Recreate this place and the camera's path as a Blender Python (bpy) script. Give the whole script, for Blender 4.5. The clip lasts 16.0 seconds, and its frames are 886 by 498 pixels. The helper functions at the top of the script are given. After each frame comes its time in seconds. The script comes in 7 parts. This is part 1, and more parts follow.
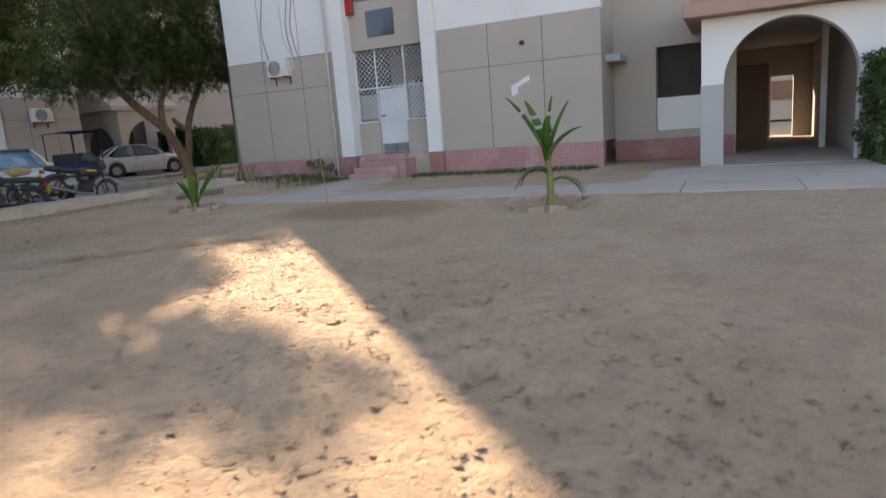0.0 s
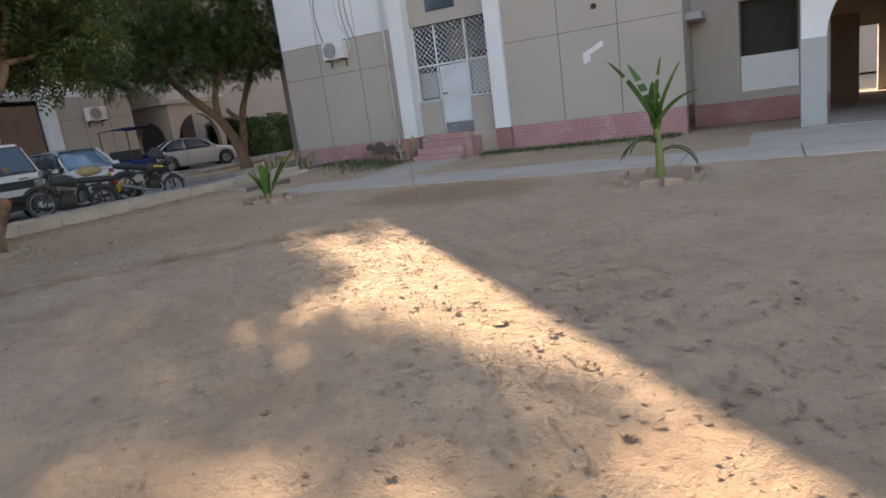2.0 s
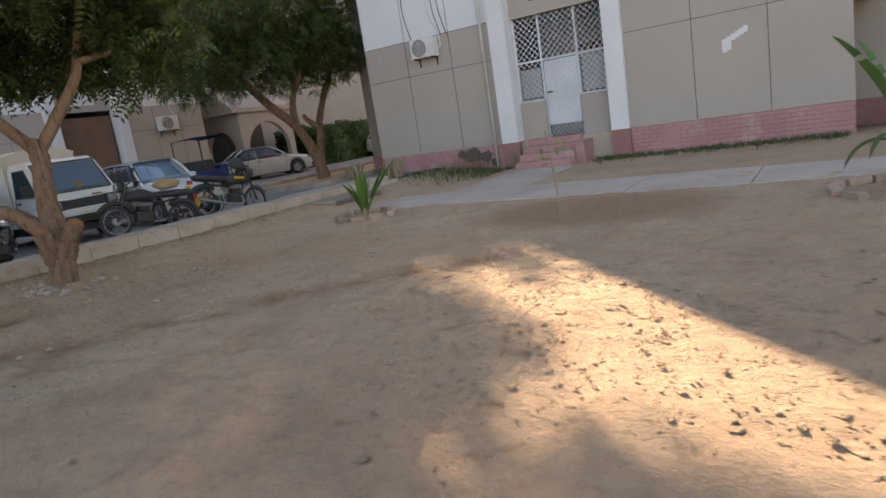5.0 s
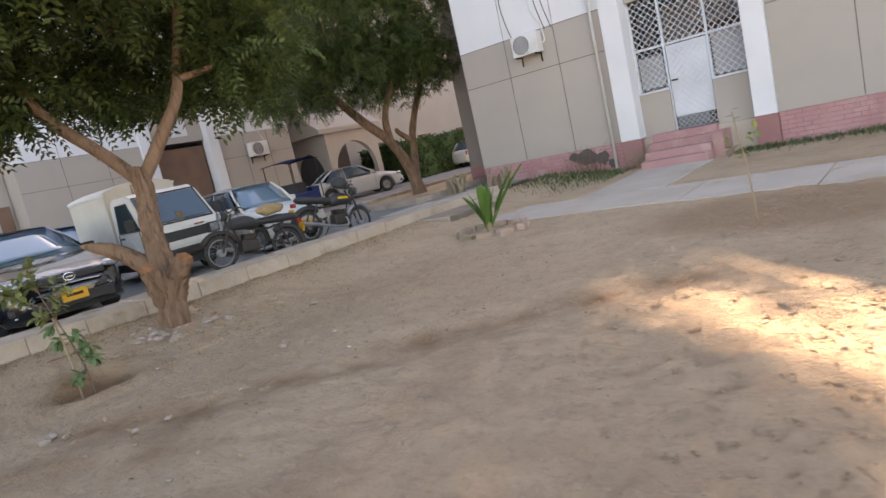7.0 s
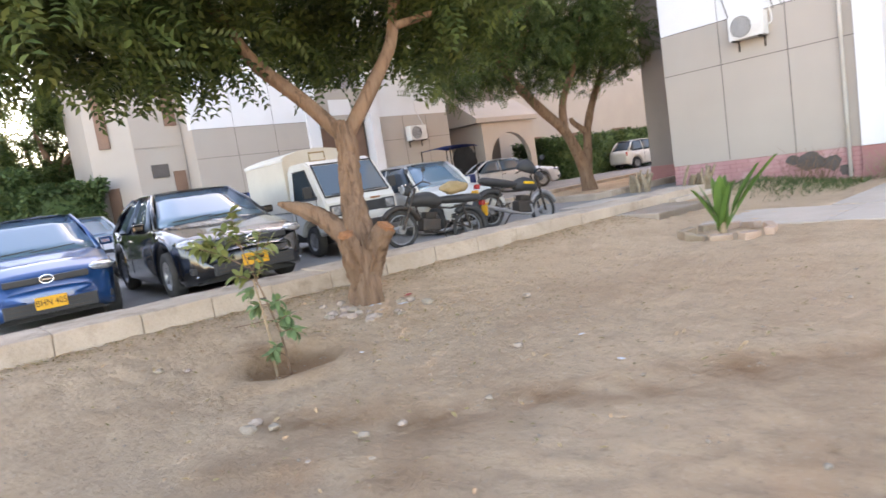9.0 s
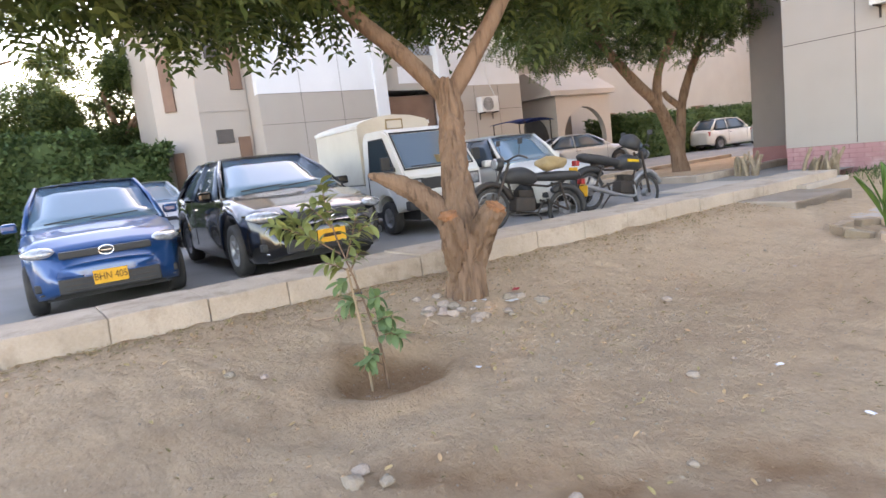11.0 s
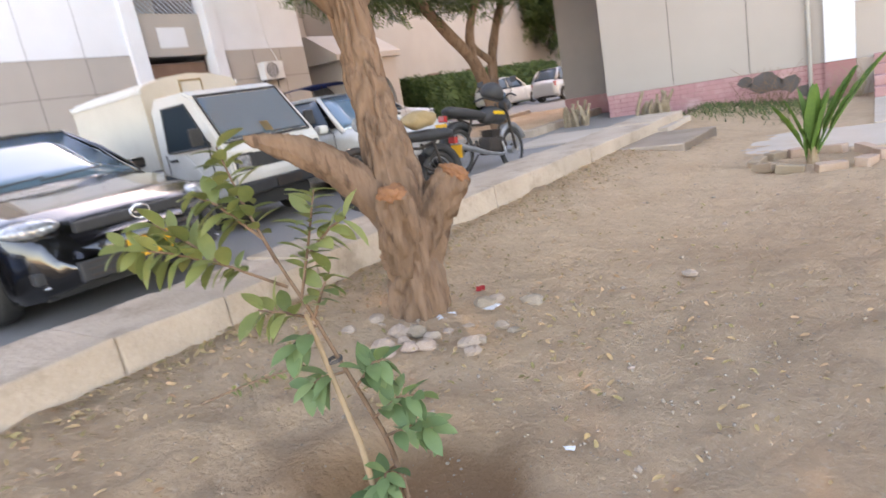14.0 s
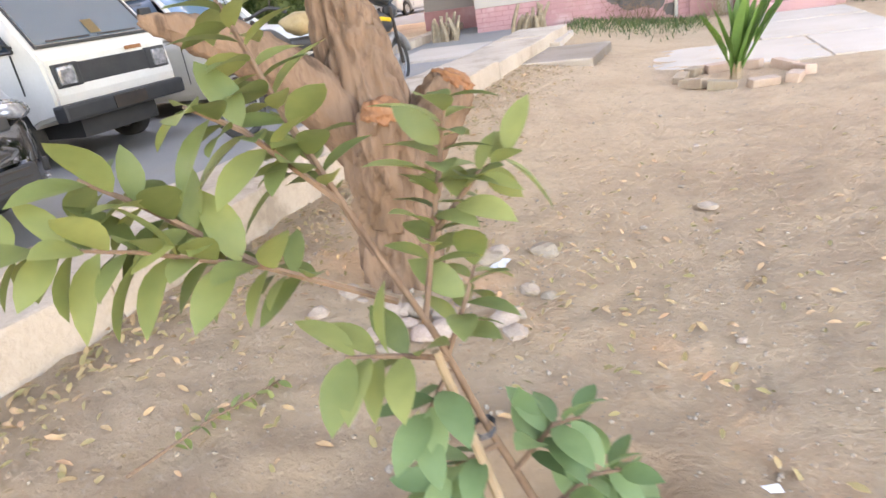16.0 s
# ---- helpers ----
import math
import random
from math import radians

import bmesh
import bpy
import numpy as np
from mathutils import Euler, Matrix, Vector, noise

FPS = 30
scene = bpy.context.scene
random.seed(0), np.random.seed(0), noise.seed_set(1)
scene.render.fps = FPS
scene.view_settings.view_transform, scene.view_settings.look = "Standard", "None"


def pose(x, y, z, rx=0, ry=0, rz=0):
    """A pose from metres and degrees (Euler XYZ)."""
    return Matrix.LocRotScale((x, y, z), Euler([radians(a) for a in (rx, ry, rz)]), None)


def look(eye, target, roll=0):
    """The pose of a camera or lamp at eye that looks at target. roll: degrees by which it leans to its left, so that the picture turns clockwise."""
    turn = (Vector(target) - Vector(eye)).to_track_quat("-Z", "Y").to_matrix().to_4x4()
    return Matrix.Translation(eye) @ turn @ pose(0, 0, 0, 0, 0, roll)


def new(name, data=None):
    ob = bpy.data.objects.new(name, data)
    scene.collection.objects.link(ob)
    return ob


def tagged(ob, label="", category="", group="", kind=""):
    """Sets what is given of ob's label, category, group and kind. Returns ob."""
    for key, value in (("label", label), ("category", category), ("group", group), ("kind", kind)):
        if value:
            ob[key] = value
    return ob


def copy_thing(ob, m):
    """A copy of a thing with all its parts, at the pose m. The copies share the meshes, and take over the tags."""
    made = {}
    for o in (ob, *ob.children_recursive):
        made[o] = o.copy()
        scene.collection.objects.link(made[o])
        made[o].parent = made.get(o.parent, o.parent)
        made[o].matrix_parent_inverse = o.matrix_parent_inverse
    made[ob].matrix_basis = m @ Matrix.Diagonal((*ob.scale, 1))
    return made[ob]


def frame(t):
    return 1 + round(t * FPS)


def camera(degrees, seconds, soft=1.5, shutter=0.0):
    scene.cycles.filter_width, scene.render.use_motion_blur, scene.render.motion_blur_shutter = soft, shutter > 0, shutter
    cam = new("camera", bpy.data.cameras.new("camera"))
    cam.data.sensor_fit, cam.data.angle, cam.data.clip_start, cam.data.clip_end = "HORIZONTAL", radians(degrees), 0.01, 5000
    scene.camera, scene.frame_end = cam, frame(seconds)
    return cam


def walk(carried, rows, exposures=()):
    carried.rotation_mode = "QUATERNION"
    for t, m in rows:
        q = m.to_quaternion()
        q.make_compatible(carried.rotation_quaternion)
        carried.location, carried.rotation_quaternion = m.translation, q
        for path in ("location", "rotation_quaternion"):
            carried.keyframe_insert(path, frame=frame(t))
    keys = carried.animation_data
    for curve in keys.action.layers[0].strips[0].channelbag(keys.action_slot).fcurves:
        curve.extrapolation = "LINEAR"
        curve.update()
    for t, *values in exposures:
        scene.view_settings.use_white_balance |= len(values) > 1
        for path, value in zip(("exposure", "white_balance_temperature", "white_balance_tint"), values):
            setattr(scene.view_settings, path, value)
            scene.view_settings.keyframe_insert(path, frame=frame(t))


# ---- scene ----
cam = camera(69.9, 16.0, shutter=0.5)
U = 1.17                             # metres to one unit of the plan below
PATH = [
    (0, (-0.073, 0.309, 1.185), (-0.9, 2.091, 0.806), -4.5),
    (0.5, (-0.222, 0.082, 1.23), (-1.043, 1.85, 0.783), -4.9),
    (1, (-0.506, 0.22, 1.248), (-1.552, 1.894, 0.925), -7.7),
    (1.5, (-0.835, 0.469, 1.236), (-1.859, 2.142, 0.842), -7.3),
    (2, (-1.051, 0.455, 1.228), (-1.981, 2.173, 0.797), -7.8),
    (2.5, (-1.286, 0.554, 1.251), (-2.203, 2.3, 0.916), -9.0),
    (3, (-1.662, 0.916, 1.246), (-2.597, 2.641, 0.86), -6.9),
    (3.5, (-1.87, 0.973, 1.259), (-2.756, 2.686, 0.729), -9.4),
    (4, (-2.187, 1.18, 1.267), (-3.172, 2.86, 0.812), -6.6),
    (6.3, (-3.611, 1.847, 1.281), (-4.755, 3.453, 0.946), -10.8),
    (6.5, (-3.764, 1.951, 1.297), (-4.901, 3.564, 0.977), -10.4),
    (7, (-4.095, 1.997, 1.273), (-5.361, 3.515, 0.968), -12.9),
    (7.5, (-4.506, 1.995, 1.25), (-5.764, 3.528, 0.992), -12.9),
    (8, (-4.925, 2.168, 1.235), (-6.223, 3.661, 0.941), -10.5),
    (8.5, (-5.275, 2.139, 1.245), (-6.734, 3.488, 1.011), -6.6),
    (9, (-5.592, 2.108, 1.165), (-7.128, 3.368, 0.934), -8.6),
    (9.5, (-5.843, 2.154, 1.187), (-7.444, 3.326, 0.937), -9.1),
    (10, (-6.095, 2.241, 1.19), (-7.778, 3.293, 0.92), -7.8),
    (10.2, (-6.205, 2.285, 1.2), (-7.892, 3.327, 0.92), -7.1),
    (12.3, (-7.359, 2.36, 1.191), (-8.88, 3.616, 0.861), -8.4),
    (12.5, (-7.478, 2.415, 1.203), (-9.011, 3.641, 0.819), -9.4),
    (13, (-7.852, 2.516, 1.202), (-9.334, 3.818, 0.872), -10.5),
    (13.5, (-8.172, 2.59, 1.165), (-9.573, 3.957, 0.756), -10.5),
    (14, (-8.557, 2.738, 1.155), (-9.694, 4.317, 0.692), -10.5),
    (14.5, (-8.866, 2.859, 1.155), (-9.824, 4.506, 0.546), -6.0),
    (15, (-9.184, 2.952, 1.129), (-9.926, 4.707, 0.519), -3.8),
    (15.5, (-9.42, 3.045, 1.115), (-10.066, 4.8, 0.407), -6.4),
    (16, (-9.577, 3.18, 1.105), (-10.243, 4.902, 0.337), -8.8),
]
walk(cam, [(t, look(Vector(eye) * U, Vector(target) * U, roll)) for t, eye, target, roll in PATH],
     exposures=[(0.0, 1.95, 7450, 18), (4.0, 1.85, 7750, 19), (6.5, 2.4, 8200, 22), (8.0, 3.1, 8350, 23), (9.0, 3.4, 8320, 23), (10.0, 3.35, 8300, 23), (12.5, 3.4, 8350, 24), (14.0, 3.5, 8500, 25), (16.0, 4.05, 8700, 25)])

# ---- light ----
world = bpy.data.worlds.new("sky")
scene.world = world
world.use_nodes = True
wn = world.node_tree
sky = wn.nodes.new("ShaderNodeTexSky")
sky.sky_type = "NISHITA"
sky.sun_disc = False
SUN_EL, SUN_AZ = 25.0, 44.5          # degrees above the horizon; from +y towards -x
sky.sun_elevation = radians(SUN_EL)
sky.sun_rotation = radians(-SUN_AZ)
sky.air_density, sky.dust_density, sky.ozone_density = 1.0, 1.0, 1.0
wn.links.new(sky.outputs[0], wn.nodes["Background"].inputs[0])
wn.nodes["Background"].inputs[1].default_value = 0.12
sun = new("sun", bpy.data.lights.new("sun", "SUN"))
sun.data.energy, sun.data.angle, sun.data.color = 5.0, radians(0.6), (1.0, 0.89, 0.72)
sdir = Vector((-math.sin(radians(SUN_AZ)) * math.cos(radians(SUN_EL)), math.cos(radians(SUN_AZ)) * math.cos(radians(SUN_EL)), math.sin(radians(SUN_EL))))
sun.matrix_world = look(sdir * 60, (0, 0, 0))

# ---- materials ----
def mat(name, col, col2=None, rough=0.8, scale=3.0, fine=60.0, mix=0.5, bump=0.15, bump_scale=None, metal=0.0, spec=0.3,
        stain=None, stain_scale=1.2, stain_amt=0.5, coat=0.0, per_object=0.0, per_island=0.0, subsurf=0.0, stretch=0.0):
    """A node material: two scales of colour variation, optional stains, and a fine bump, in object space (metres)."""
    m = bpy.data.materials.new(name)
    m.use_nodes = True
    nt = m.node_tree
    n, l = nt.nodes, nt.links
    b = n["Principled BSDF"]
    b.inputs["Roughness"].default_value = rough
    b.inputs["Metallic"].default_value = metal
    b.inputs["Specular IOR Level"].default_value = spec
    b.inputs["Coat Weight"].default_value = coat
    tc = n.new("ShaderNodeTexCoord")
    place = tc.outputs["Object"]
    if stretch:
        mp = n.new("ShaderNodeMapping")
        mp.inputs["Scale"].default_value = (1, 1, stretch)
        l.new(place, mp.inputs["Vector"])
        place = mp.outputs[0]
    big, small = n.new("ShaderNodeTexNoise"), n.new("ShaderNodeTexNoise")
    big.inputs["Scale"].default_value, big.inputs["Detail"].default_value = scale, 6
    small.inputs["Scale"].default_value, small.inputs["Detail"].default_value = fine, 4
    l.new(place, big.inputs["Vector"])
    l.new(place, small.inputs["Vector"])
    add = n.new("ShaderNodeMath")
    add.operation = "MULTIPLY_ADD"
    l.new(small.outputs["Fac"], add.inputs[0])
    add.inputs[1].default_value = 0.45
    l.new(big.outputs["Fac"], add.inputs[2])
    ramp = n.new("ShaderNodeMapRange")
    ramp.inputs["From Min"].default_value, ramp.inputs["From Max"].default_value = 0.45, 1.0
    l.new(add.outputs[0], ramp.inputs["Value"])
    cm = n.new("ShaderNodeMix")
    cm.data_type = "RGBA"
    cm.inputs["A"].default_value = (*col, 1)
    c2 = col2 or tuple(c * 0.75 for c in col)
    cm.inputs["B"].default_value = (*[a + (c - a) * min(1, mix * 2) for a, c in zip(col, c2)], 1)
    l.new(ramp.outputs[0], cm.inputs["Factor"])
    out = cm.outputs["Result"]
    if stain:
        st = n.new("ShaderNodeTexNoise")
        st.inputs["Scale"].default_value, st.inputs["Detail"].default_value, st.inputs["Roughness"].default_value = stain_scale, 8, 0.65
        l.new(place, st.inputs["Vector"])
        sr = n.new("ShaderNodeMapRange")
        sr.inputs["From Min"].default_value, sr.inputs["From Max"].default_value = 0.52, 0.68
        sr.inputs["To Max"].default_value = stain_amt
        l.new(st.outputs["Fac"], sr.inputs["Value"])
        sm = n.new("ShaderNodeMix")
        sm.data_type = "RGBA"
        l.new(sr.outputs[0], sm.inputs["Factor"])
        l.new(out, sm.inputs["A"])
        sm.inputs["B"].default_value = (*stain, 1)
        out = sm.outputs["Result"]
    if per_object or per_island:
        src = n.new("ShaderNodeObjectInfo").outputs["Random"] if per_object else n.new("ShaderNodeNewGeometry").outputs["Random Per Island"]
        hv = n.new("ShaderNodeHueSaturation")
        vr = n.new("ShaderNodeMapRange")
        k = per_object or per_island
        vr.inputs["To Min"].default_value, vr.inputs["To Max"].default_value = 1 - k, 1 + k
        l.new(src, vr.inputs["Value"])
        l.new(vr.outputs[0], hv.inputs["Value"])
        hr = n.new("ShaderNodeMapRange")
        hr.inputs["To Min"].default_value, hr.inputs["To Max"].default_value = 0.5 + 0.06 * k, 0.5 - 0.06 * k
        l.new(src, hr.inputs["Value"])
        l.new(hr.outputs[0], hv.inputs["Hue"])
        l.new(out, hv.inputs["Color"])
        out = hv.outputs["Color"]
    l.new(out, b.inputs["Base Color"])
    if subsurf:
        tr = n.new("ShaderNodeBsdfTranslucent")
        mx = n.new("ShaderNodeMixShader")
        mx.inputs[0].default_value = subsurf
        l.new(out, tr.inputs["Color"])
        l.new(b.outputs[0], mx.inputs[1])
        l.new(tr.outputs[0], mx.inputs[2])
        l.new(mx.outputs[0], n["Material Output"].inputs["Surface"])
    if bump:
        bp = n.new("ShaderNodeBump")
        bp.inputs["Strength"].default_value, bp.inputs["Distance"].default_value = bump, 0.02
        bs = n.new("ShaderNodeTexNoise")
        bs.inputs["Scale"].default_value, bs.inputs["Detail"].default_value = bump_scale or fine, 6
        l.new(place, bs.inputs["Vector"])
        l.new(bs.outputs["Fac"], bp.inputs["Height"])
        l.new(bp.outputs[0], b.inputs["Normal"])
    return m


def glass_mat(name, col, rough=0.05, see=0.0, spec=0.4, coat=0.1):
    m = bpy.data.materials.new(name)
    m.use_nodes = True
    b = m.node_tree.nodes["Principled BSDF"]
    b.inputs["Base Color"].default_value = (*col, 1)
    b.inputs["Roughness"].default_value = rough
    b.inputs["Specular IOR Level"].default_value = spec
    b.inputs["Coat Weight"].default_value = coat
    b.inputs["Transmission Weight"].default_value = see
    return m


M = {
    "slab": mat("weathered slab concrete", (0.56, 0.46, 0.37), (0.46, 0.37, 0.29), 0.95, 2.0, 60, 0.5, 0.4, stain=(0.40, 0.31, 0.23), stain_scale=2.5, stain_amt=0.5),
    "road": mat("asphalt", (0.27, 0.25, 0.23), (0.20, 0.185, 0.17), 0.9, 0.8, 90, 0.5, 0.3, stain=(0.25, 0.22, 0.18), stain_amt=0.5),
    "kerb": mat("kerb concrete", (0.48, 0.385, 0.30), (0.36, 0.28, 0.21), 0.95, 2.5, 55, 0.5, 0.7, bump_scale=30, stain=(0.24, 0.18, 0.13), stain_scale=3.5, stain_amt=0.7),
    "pave": mat("pavement concrete", (0.48, 0.405, 0.335), (0.40, 0.33, 0.265), 0.9, 1.5, 60, 0.5, 0.25, stain=(0.36, 0.28, 0.2), stain_scale=0.9),
    "beige": mat("beige render", (0.42, 0.37, 0.32), (0.37, 0.325, 0.28), 0.9, 0.7, 120, 0.5, 0.12, stain=(0.42, 0.36, 0.31), stain_scale=0.8, stain_amt=0.45),
    # the beige render again, darkened: the corner's shade is in the colour
    "shade": mat("grey-brown shaded render", (0.27, 0.23, 0.20), (0.22, 0.185, 0.16), 0.9, 0.9, 110, 0.5, 0.15, stain=(0.19, 0.16, 0.14), stain_scale=0.7, stain_amt=0.5),
    "white": mat("white paint", (0.70, 0.695, 0.69), (0.62, 0.615, 0.61), 0.85, 0.8, 120, 0.5, 0.1, stain=(0.6, 0.58, 0.55), stain_scale=1.0, stain_amt=0.4),
    "grey": mat("grey paint", (0.42, 0.41, 0.40), (0.36, 0.35, 0.34), 0.85, 1.2, 90, 0.5, 0.1),
    "pink": mat("pink painted brick", (0.45, 0.255, 0.24), (0.37, 0.19, 0.18), 0.9, 1.5, 80, 0.5, 0.3, stain=(0.50, 0.36, 0.32), stain_scale=2.2, stain_amt=0.7, per_object=0.12),
    "pinkjoint": mat("pink mortar", (0.36, 0.18, 0.165), (0.29, 0.135, 0.125), 0.95, 2, 80, 0.5, 0.2, stain=(0.5, 0.35, 0.3)),
    "seam": mat("dark joint", (0.13, 0.11, 0.1), (0.09, 0.08, 0.07), 0.95, 5, 60),
    # near-black colour that stands in for the gloom inside openings
    "dark": mat("dark unlit interior", (0.06, 0.055, 0.05), (0.04, 0.035, 0.03), 0.9, 2, 50),
    "steel": mat("white painted steel", (0.62, 0.64, 0.66), (0.52, 0.54, 0.56), 0.5, 2, 60, 0.5, 0.05, metal=0.0, stain=(0.45, 0.42, 0.38), stain_amt=0.4),
    "iron": mat("dark iron", (0.05, 0.048, 0.045), (0.08, 0.06, 0.05), 0.6, 8, 80, metal=0.6),
    "brownpanel": mat("brown wooden board", (0.22, 0.13, 0.09), (0.16, 0.095, 0.065), 0.7, 2, 50),
    "bark": mat("bark", (0.25, 0.155, 0.10), (0.15, 0.09, 0.056), 0.95, 12, 60, 0.5, 1.0, bump_scale=26, stain=(0.07, 0.04, 0.025), stain_scale=17, stain_amt=0.85, stretch=0.16),
    "cutwood": mat("cut wood", (0.36, 0.165, 0.08), (0.20, 0.085, 0.04), 0.9, 14, 80, 0.5, 0.9, bump_scale=40, stretch=0.3),
    "leaf": mat("neem leaves", (0.105, 0.145, 0.040), (0.055, 0.082, 0.024), 0.55, 1.2, 20, 0.5, 0, per_island=0.35, subsurf=0.35),
    "leaf3": mat("older leaves", (0.19, 0.27, 0.12), (0.12, 0.19, 0.075), 0.5, 6, 40, 0.5, 0, per_island=0.3, subsurf=0.35),
    "leaf2": mat("young leaves", (0.27, 0.29, 0.10), (0.165, 0.20, 0.07), 0.5, 6, 40, 0.5, 0, per_island=0.3, subsurf=0.35),
    "palm": mat("palm leaves", (0.13, 0.22, 0.045), (0.07, 0.14, 0.03), 0.45, 4, 40, 0.5, 0, per_island=0.25, subsurf=0.25),
    "dry": mat("dry leaves", (0.40, 0.28, 0.13), (0.30, 0.20, 0.10), 0.9, 6, 40, 0.5, 0, per_island=0.4),
    "hedge": mat("hedge leaves", (0.085, 0.14, 0.045), (0.055, 0.095, 0.03), 0.6, 1.5, 20, 0.5, 0, per_island=0.35, subsurf=0.2),
    "grass": mat("grass", (0.11, 0.15, 0.05), (0.08, 0.10, 0.035), 0.7, 3, 30, 0.5, 0, per_island=0.4, subsurf=0.2),
    "stone": mat("rubble", (0.42, 0.33, 0.26), (0.32, 0.24, 0.18), 0.95, 6, 80, 0.5, 0.4, per_object=0.2),
    "brick": mat("bare brick", (0.40, 0.30, 0.22), (0.30, 0.2, 0.14), 0.95, 8, 80, 0.5, 0.4, per_object=0.25),
    "tyre": mat("tyre rubber", (0.025, 0.025, 0.025), (0.06, 0.055, 0.05), 0.85, 6, 80),
    "rim": mat("grey wheel rim", (0.35, 0.35, 0.36), (0.22, 0.22, 0.22), 0.45, 8, 60, metal=0.6, bump=0.02),
    "chrome": mat("chrome", (0.6, 0.6, 0.62), (0.45, 0.45, 0.46), 0.2, 8, 60, metal=0.9, bump=0.0),
    "black": mat("black plastic", (0.03, 0.03, 0.032), (0.045, 0.045, 0.045), 0.5, 6, 80, bump=0.03),
    "lamp": mat("lamp glass", (0.48, 0.49, 0.51), (0.16, 0.165, 0.17), 0.15, 18, 45, 0.5, 0, metal=0.4, coat=1.0),
    "redlamp": glass_mat("red lamp glass", (0.35, 0.03, 0.03), 0.1),
    "glass": glass_mat("car glass", (0.05, 0.07, 0.09), 0.04),
    "screen": glass_mat("windscreen glass", (0.10, 0.17, 0.23), 0.04, spec=1.0, coat=0.8),
    "plate": mat("yellow number plate", (0.75, 0.38, 0.03), (0.68, 0.33, 0.03), 0.5, 8, 60, bump=0.0),
    "ink": mat("black lettering", (0.04, 0.02, 0.01), (0.04, 0.02, 0.01), 0.6, 8, 60, bump=0.0),
    "blue": mat("blue car paint", (0.0015, 0.055, 0.185), (0.0015, 0.045, 0.15), 0.3, 2, 40, 0.3, 0, coat=1.0, spec=0.5, metal=0.25),
    "blackcar": mat("black car paint", (0.004, 0.004, 0.005), (0.008, 0.007, 0.007), 0.2, 2, 40, 0.3, 0, coat=1.0, spec=0.4),
    "silver": mat("silver car paint", (0.46, 0.46, 0.46), (0.4, 0.4, 0.4), 0.4, 2, 40, 0.3, 0, coat=0.6, metal=0.2),
    "whitecar": mat("dusty white car paint", (0.62, 0.60, 0.56), (0.54, 0.51, 0.46), 0.45, 2, 40, 0.5, 0, coat=0.3, stain=(0.5, 0.44, 0.36), stain_amt=0.4),
    "cream": mat("cream painted sheet", (0.60, 0.55, 0.46), (0.54, 0.49, 0.41), 0.7, 2, 60, 0.5, 0.05, stain=(0.45, 0.38, 0.3), stain_amt=0.4),
    "bluecover": mat("blue tarpaulin", (0.02, 0.04, 0.16), (0.015, 0.03, 0.11), 0.7, 3, 50, 0.5, 0.1),
    "yellow": mat("yellow decal", (0.7, 0.42, 0.02), None, 0.5, 8, 60, bump=0),
    "tan": mat("tan cloth", (0.40, 0.29, 0.16), (0.28, 0.2, 0.1), 0.95, 10, 80),
    "acwhite": mat("off-white metal casing", (0.68, 0.67, 0.64), (0.6, 0.58, 0.55), 0.5, 3, 60, bump=0.02, stain=(0.45, 0.4, 0.33), stain_amt=0.4),
    "paper": mat("white litter", (0.75, 0.74, 0.74), None, 0.7, 10, 60),
    "red": mat("red litter", (0.5, 0.03, 0.03), None, 0.6, 10, 60),
    "straw": mat("straw and sacking", (0.36, 0.28, 0.19), (0.2, 0.145, 0.09), 0.95, 9, 80, 0.5, 0.6, bump_scale=30),
    "cloth": mat("red cloth", (0.4, 0.05, 0.05), None, 0.9, 8, 60),
    "cane": mat("bamboo stick", (0.34, 0.24, 0.15), (0.24, 0.16, 0.09), 0.8, 8, 60),
    "terra": mat("pink-tiled canopy", (0.42, 0.27, 0.22), (0.35, 0.22, 0.18), 0.9, 2, 60),
}


